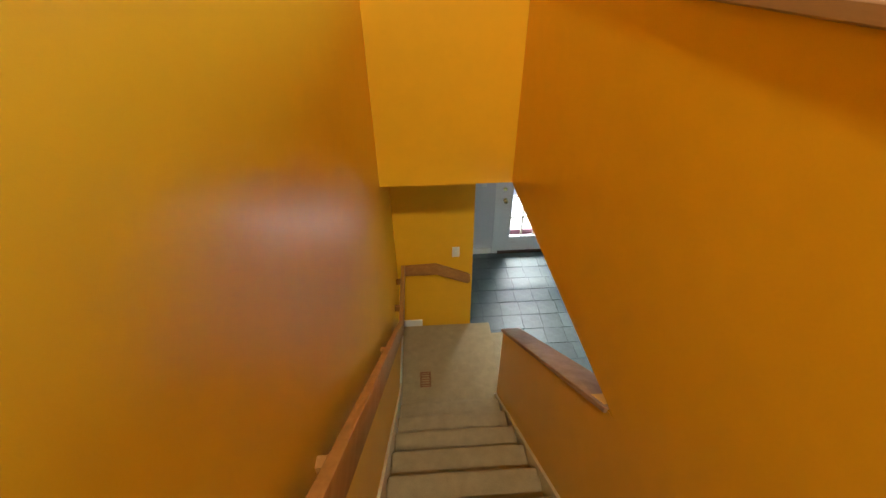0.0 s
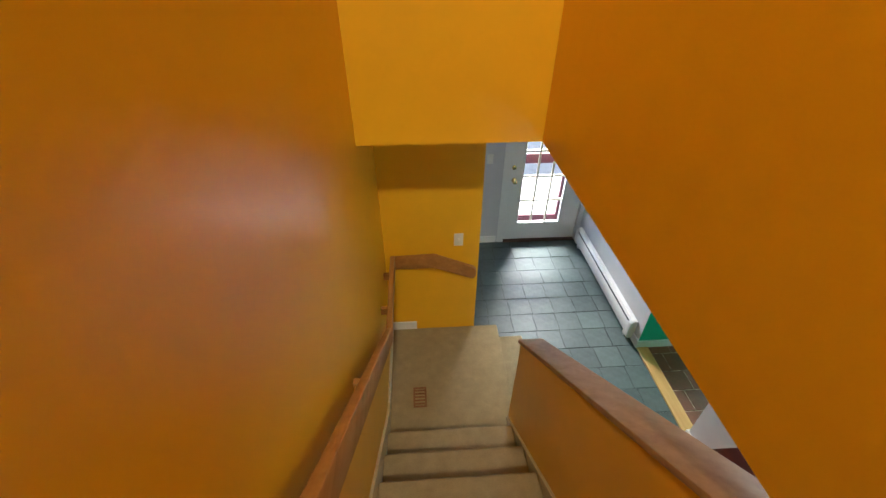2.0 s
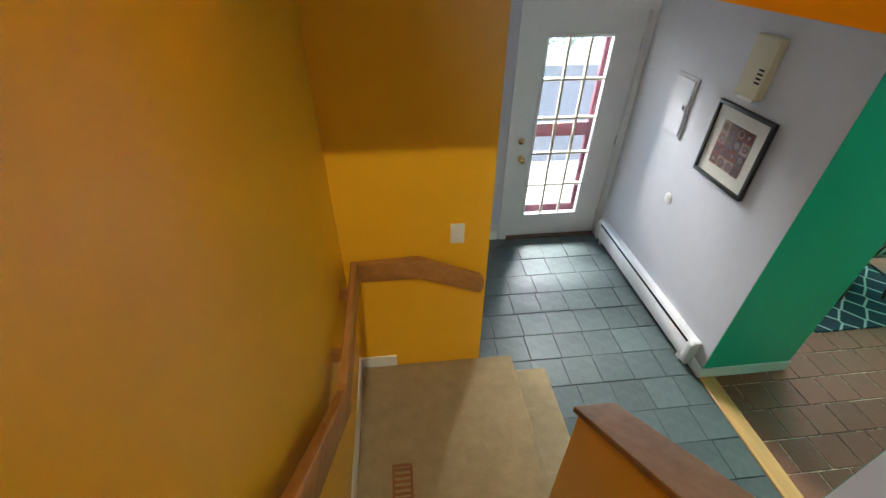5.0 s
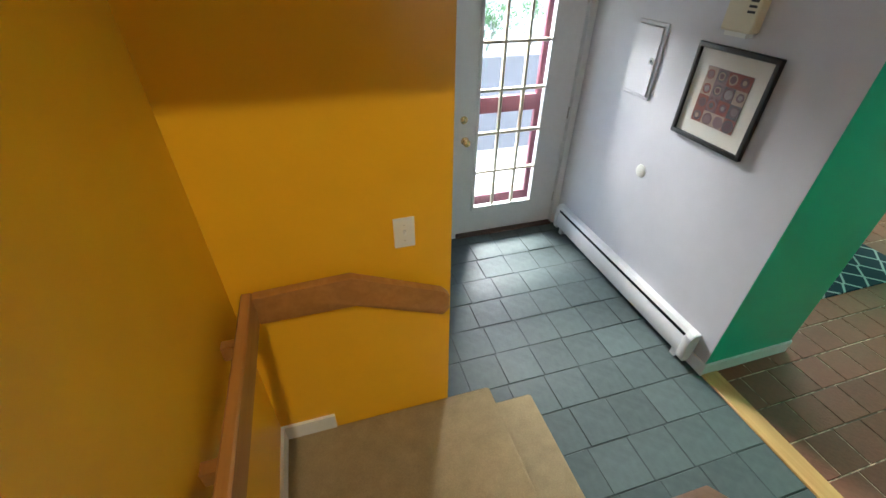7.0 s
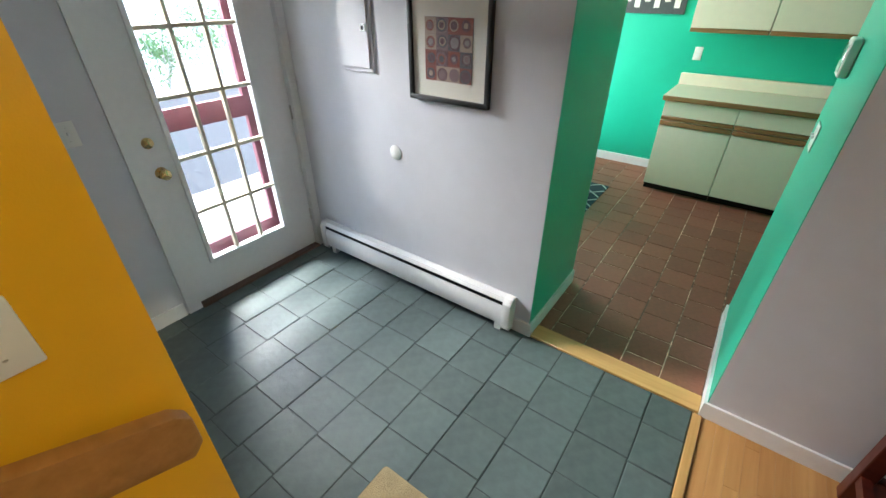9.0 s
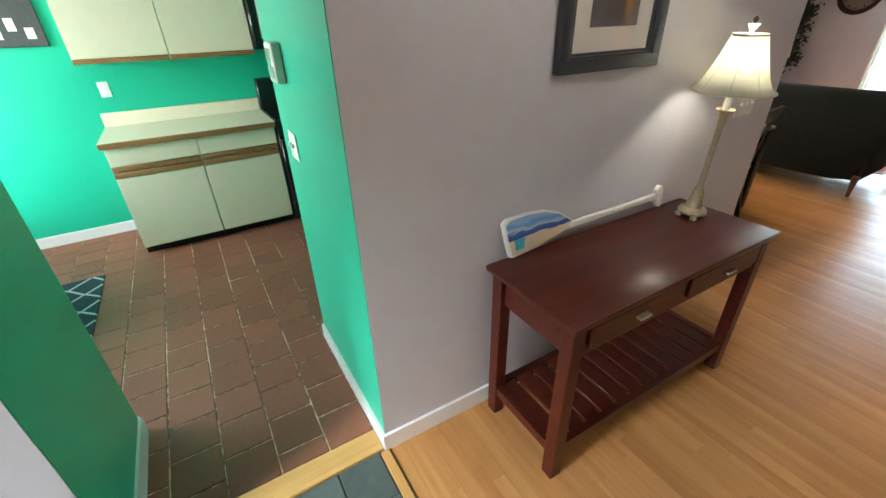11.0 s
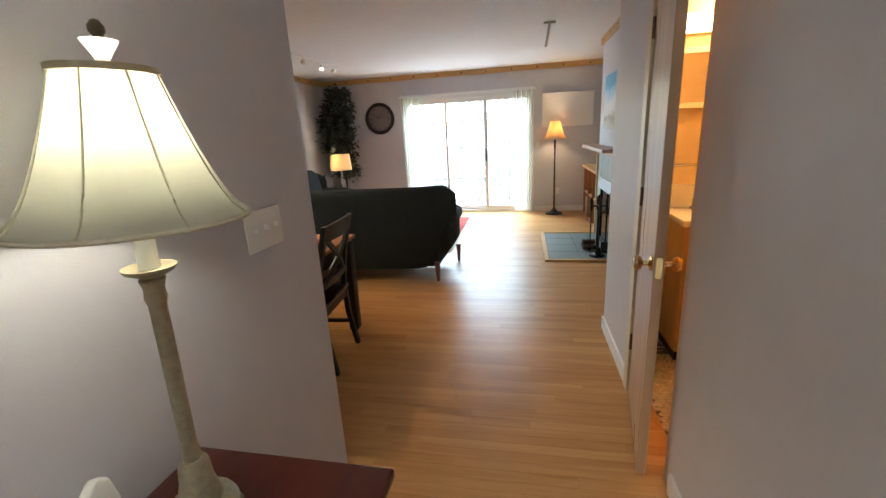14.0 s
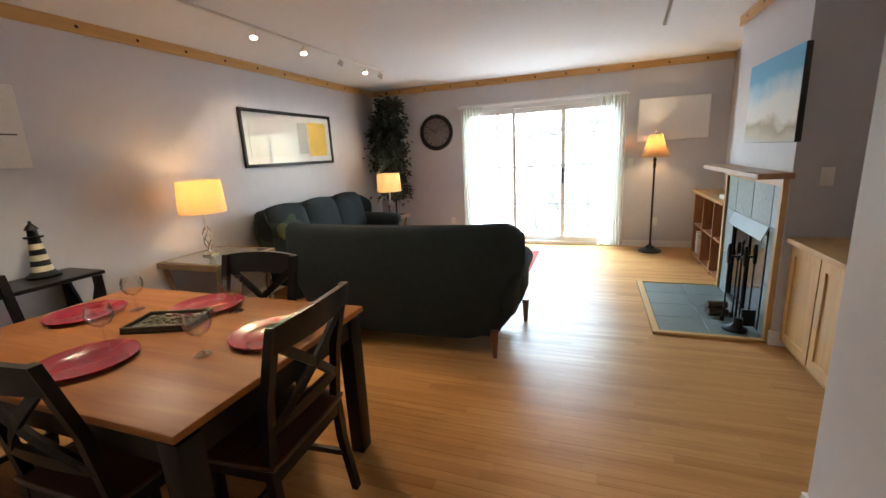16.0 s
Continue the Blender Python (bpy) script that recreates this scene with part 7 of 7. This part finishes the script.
# ---- loose floor pieces ----
def piece_mesh(name, w, d, h, material, r=0.003, wob=0.0, seed=0):
    """A slab w by d, top at 0, edges eased, corners a little uneven."""
    rnd = random.Random(seed)
    mesh = bpy.data.meshes.new(name)
    v = []
    for z, e in ((-h, 0.0), (-r, 0.0), (0.0, r)):
        for sx, sy in ((-1, -1), (1, -1), (1, 1), (-1, 1)):
            v.append((sx * (w / 2 - e), sy * (d / 2 - e), z + (rnd.uniform(-wob, wob) if z == 0.0 else 0)))
    f = [(8, 9, 10, 11)]
    for k in (0, 4):
        for i in range(4):
            j = (i + 1) % 4
            f.append((k + i, k + j, k + 4 + j, k + 4 + i))
    mesh.from_pydata(v, [], f)
    mesh.materials.append(material)
    return mesh


def lay(name, parent, mesh, x, y, z=0.0, turn=0.0):
    ob = new(name, mesh)
    ob.parent = parent
    ob.matrix_basis = pose(x, y, z, 0, 0, turn)


def joined(name, parent, slabs, material, h=0.01, r=0.002):
    """The far rest of the pieces in one mesh."""
    v, f = [], []
    for x0, x1, y0, y1 in slabs:
        b = len(v)
        for z, e in ((-h, 0.0), (-r, 0.0), (0.0, r)):
            v += [(x0 + e, y0 + e, z), (x1 - e, y0 + e, z), (x1 - e, y1 - e, z), (x0 + e, y1 - e, z)]
        f.append((b + 8, b + 9, b + 10, b + 11))
        for k in (0, 4):
            for i in range(4):
                j = (i + 1) % 4
                f.append((b + k + i, b + k + j, b + k + 4 + j, b + k + 4 + i))
    mesh = bpy.data.meshes.new(name)
    mesh.from_pydata(v, [], f)
    mesh.materials.append(material)
    ob = new(name, mesh)
    ob.parent = parent
    return tagged(ob, kind="stuff")


get = bpy.data.objects.get
# slate in the hall, rows along x
TW, TD, J = 0.235, 0.235, 0.004
slates = [piece_mesh("slate_%s" % c, TW - J, TD - J, 0.02, M_SLATE, 0.0025, 0.0018, i) for i, c in enumerate("abcde")]
rnd = random.Random(5)
row, y = 0, 2.085 + TD / 2
cut = {}
while y < NDOOR + TD / 2:
    x = 0.3975 + (0.0, 0.012, -0.008, 0.02, -0.014)[row % 5]
    while x < XE + 0.1:
        x0, x1, y0, y1 = max(x - TW / 2, 0.476), min(x + TW / 2, XE), max(y - TD / 2, 2.136), min(y + TD / 2, NDOOR)
        under = x1 < 0.74 and y1 < 3.05
        if x1 - x0 > 0.03 and y1 - y0 > 0.03 and not under:
            w, d = round(x1 - x0 - J, 3), round(y1 - y0 - J, 3)
            full = abs(w - TW + J) < 0.002 and abs(d - TD + J) < 0.002
            mesh = rnd.choice(slates) if full else cut.setdefault((w, d), piece_mesh("slate_cut", w, d, 0.02, M_SLATE, 0.004, 0.002, len(cut)))
            lay("slate_tile", get("floor_hall"), mesh, (x0 + x1) / 2, (y0 + y1) / 2, rnd.uniform(-0.0015, 0.0015), rnd.uniform(-0.4, 0.4))
        x += TW
    row, y = row + 1, y + TD
# quarry tiles in the kitchen
QT, QJ = 0.2, 0.006
quarry = [piece_mesh("quarry_%s" % c, QT - QJ, QT - QJ, 0.012, M_QUARRY, 0.003, 0.001, i) for i, c in enumerate("abcd")]
far, spots, row, y, qcut = [], [], 0, 0.713 + QT / 2, {}
while y < 5.1:
    x = 2.145 + (QT / 2 if row % 2 else 0) + QT / 2
    while x < 5.45:
        x0, x1, y0, y1 = max(x - QT / 2, 2.243), min(x + QT / 2, 5.35), y - QT / 2, min(y + QT / 2, 5.04)
        shut = (x1 < 2.75 and y0 > 3.04) or (x1 < 2.95 and y1 < 2.06)
        if x1 - x0 > 0.02 and y1 - y0 > 0.02 and not shut:
            spots.append((x0, x1, y0, y1))
        x += QT
    row, y = row + 1, y + QT
spots.sort(key=lambda p: (p[0] - 2.1) ** 2 + (p[2] - 2.4) ** 2)
for i, (x0, x1, y0, y1) in enumerate(spots):
    if i < 200:
        w, d = round(x1 - x0 - QJ, 3), round(y1 - y0 - QJ, 3)
        full = abs(w - QT + QJ) < 0.002 and abs(d - QT + QJ) < 0.002
        mesh = rnd.choice(quarry) if full else qcut.setdefault((w, d), piece_mesh("quarry_cut", w, d, 0.012, M_QUARRY, 0.003, 0.001, len(qcut)))
        lay("quarry_tile", get("floor_kitchen"), mesh, (x0 + x1) / 2, (y0 + y1) / 2, rnd.uniform(-0.001, 0.001), rnd.uniform(-0.3, 0.3))
    else:
        far.append((x0 + QJ / 2, x1 - QJ / 2, y0 + QJ / 2, y1 - QJ / 2))
joined("quarry_tiles", get("floor_kitchen"), far, M_QUARRY, 0.012)
# oak strips along x
PW = 0.0572
lengths = (0.5, 0.7, 0.9, 1.15, 1.4)
planks = {n: piece_mesh("strip", n - 0.0006, PW - 0.0005, 0.014, M_OAKF, 0.0006) for n in lengths}
near, rest = 0, []
y = 2.09
while y > SOUTHW:
    x0, x1 = (XR + 0.06, XE) if y > -0.25 else ((XH - 0.79, EASTW) if y < -1.86 else (0.70, EASTW))
    x = x0 - rnd.uniform(0, 0.6)
    while x < x1:
        n = rnd.choice(lengths)
        a, b = max(x, x0), min(x + n, x1)
        if b - a > 0.02:
            if near < 300 and b - a == n and -3.0 < y and b < 3.2:
                near += 1
                lay("floor_strip", get("floor_wood"), planks[n], (a + b) / 2, y - PW / 2)
            else:
                rest.append((a, b - 0.0006, y - PW, y - 0.0005))
        x += n
    y -= PW
joined("floor_strips", get("floor_wood"), rest, M_OAKF, 0.014, 0.0006)
# small hexagons in the bathroom
v, f = [], []
for i in range(40):
    for j in range(46):
        cx, cy = -0.35 + 0.027 * i + (0.0135 if j % 2 else 0), -1.5 + 0.0234 * j
        if cx < 0.68 and cy < -0.4:
            b = len(v)
            v += [(cx + 0.0135 * math.sin(k * math.pi / 3), cy + 0.0135 * math.cos(k * math.pi / 3), 0.0) for k in range(6)]
            f.append(tuple(b + 5 - k for k in range(6)))
mesh = bpy.data.meshes.new("hexagon_tiles")
mesh.from_pydata(v, [], f)
mesh.materials.append(mat("cream_hexagon_tile", (0.5, 0.4, 0.26), 0.3, per=0.3))
ob = new("hexagon_tiles", mesh)
ob.parent = get("floor_bath")
tagged(ob, kind="stuff")
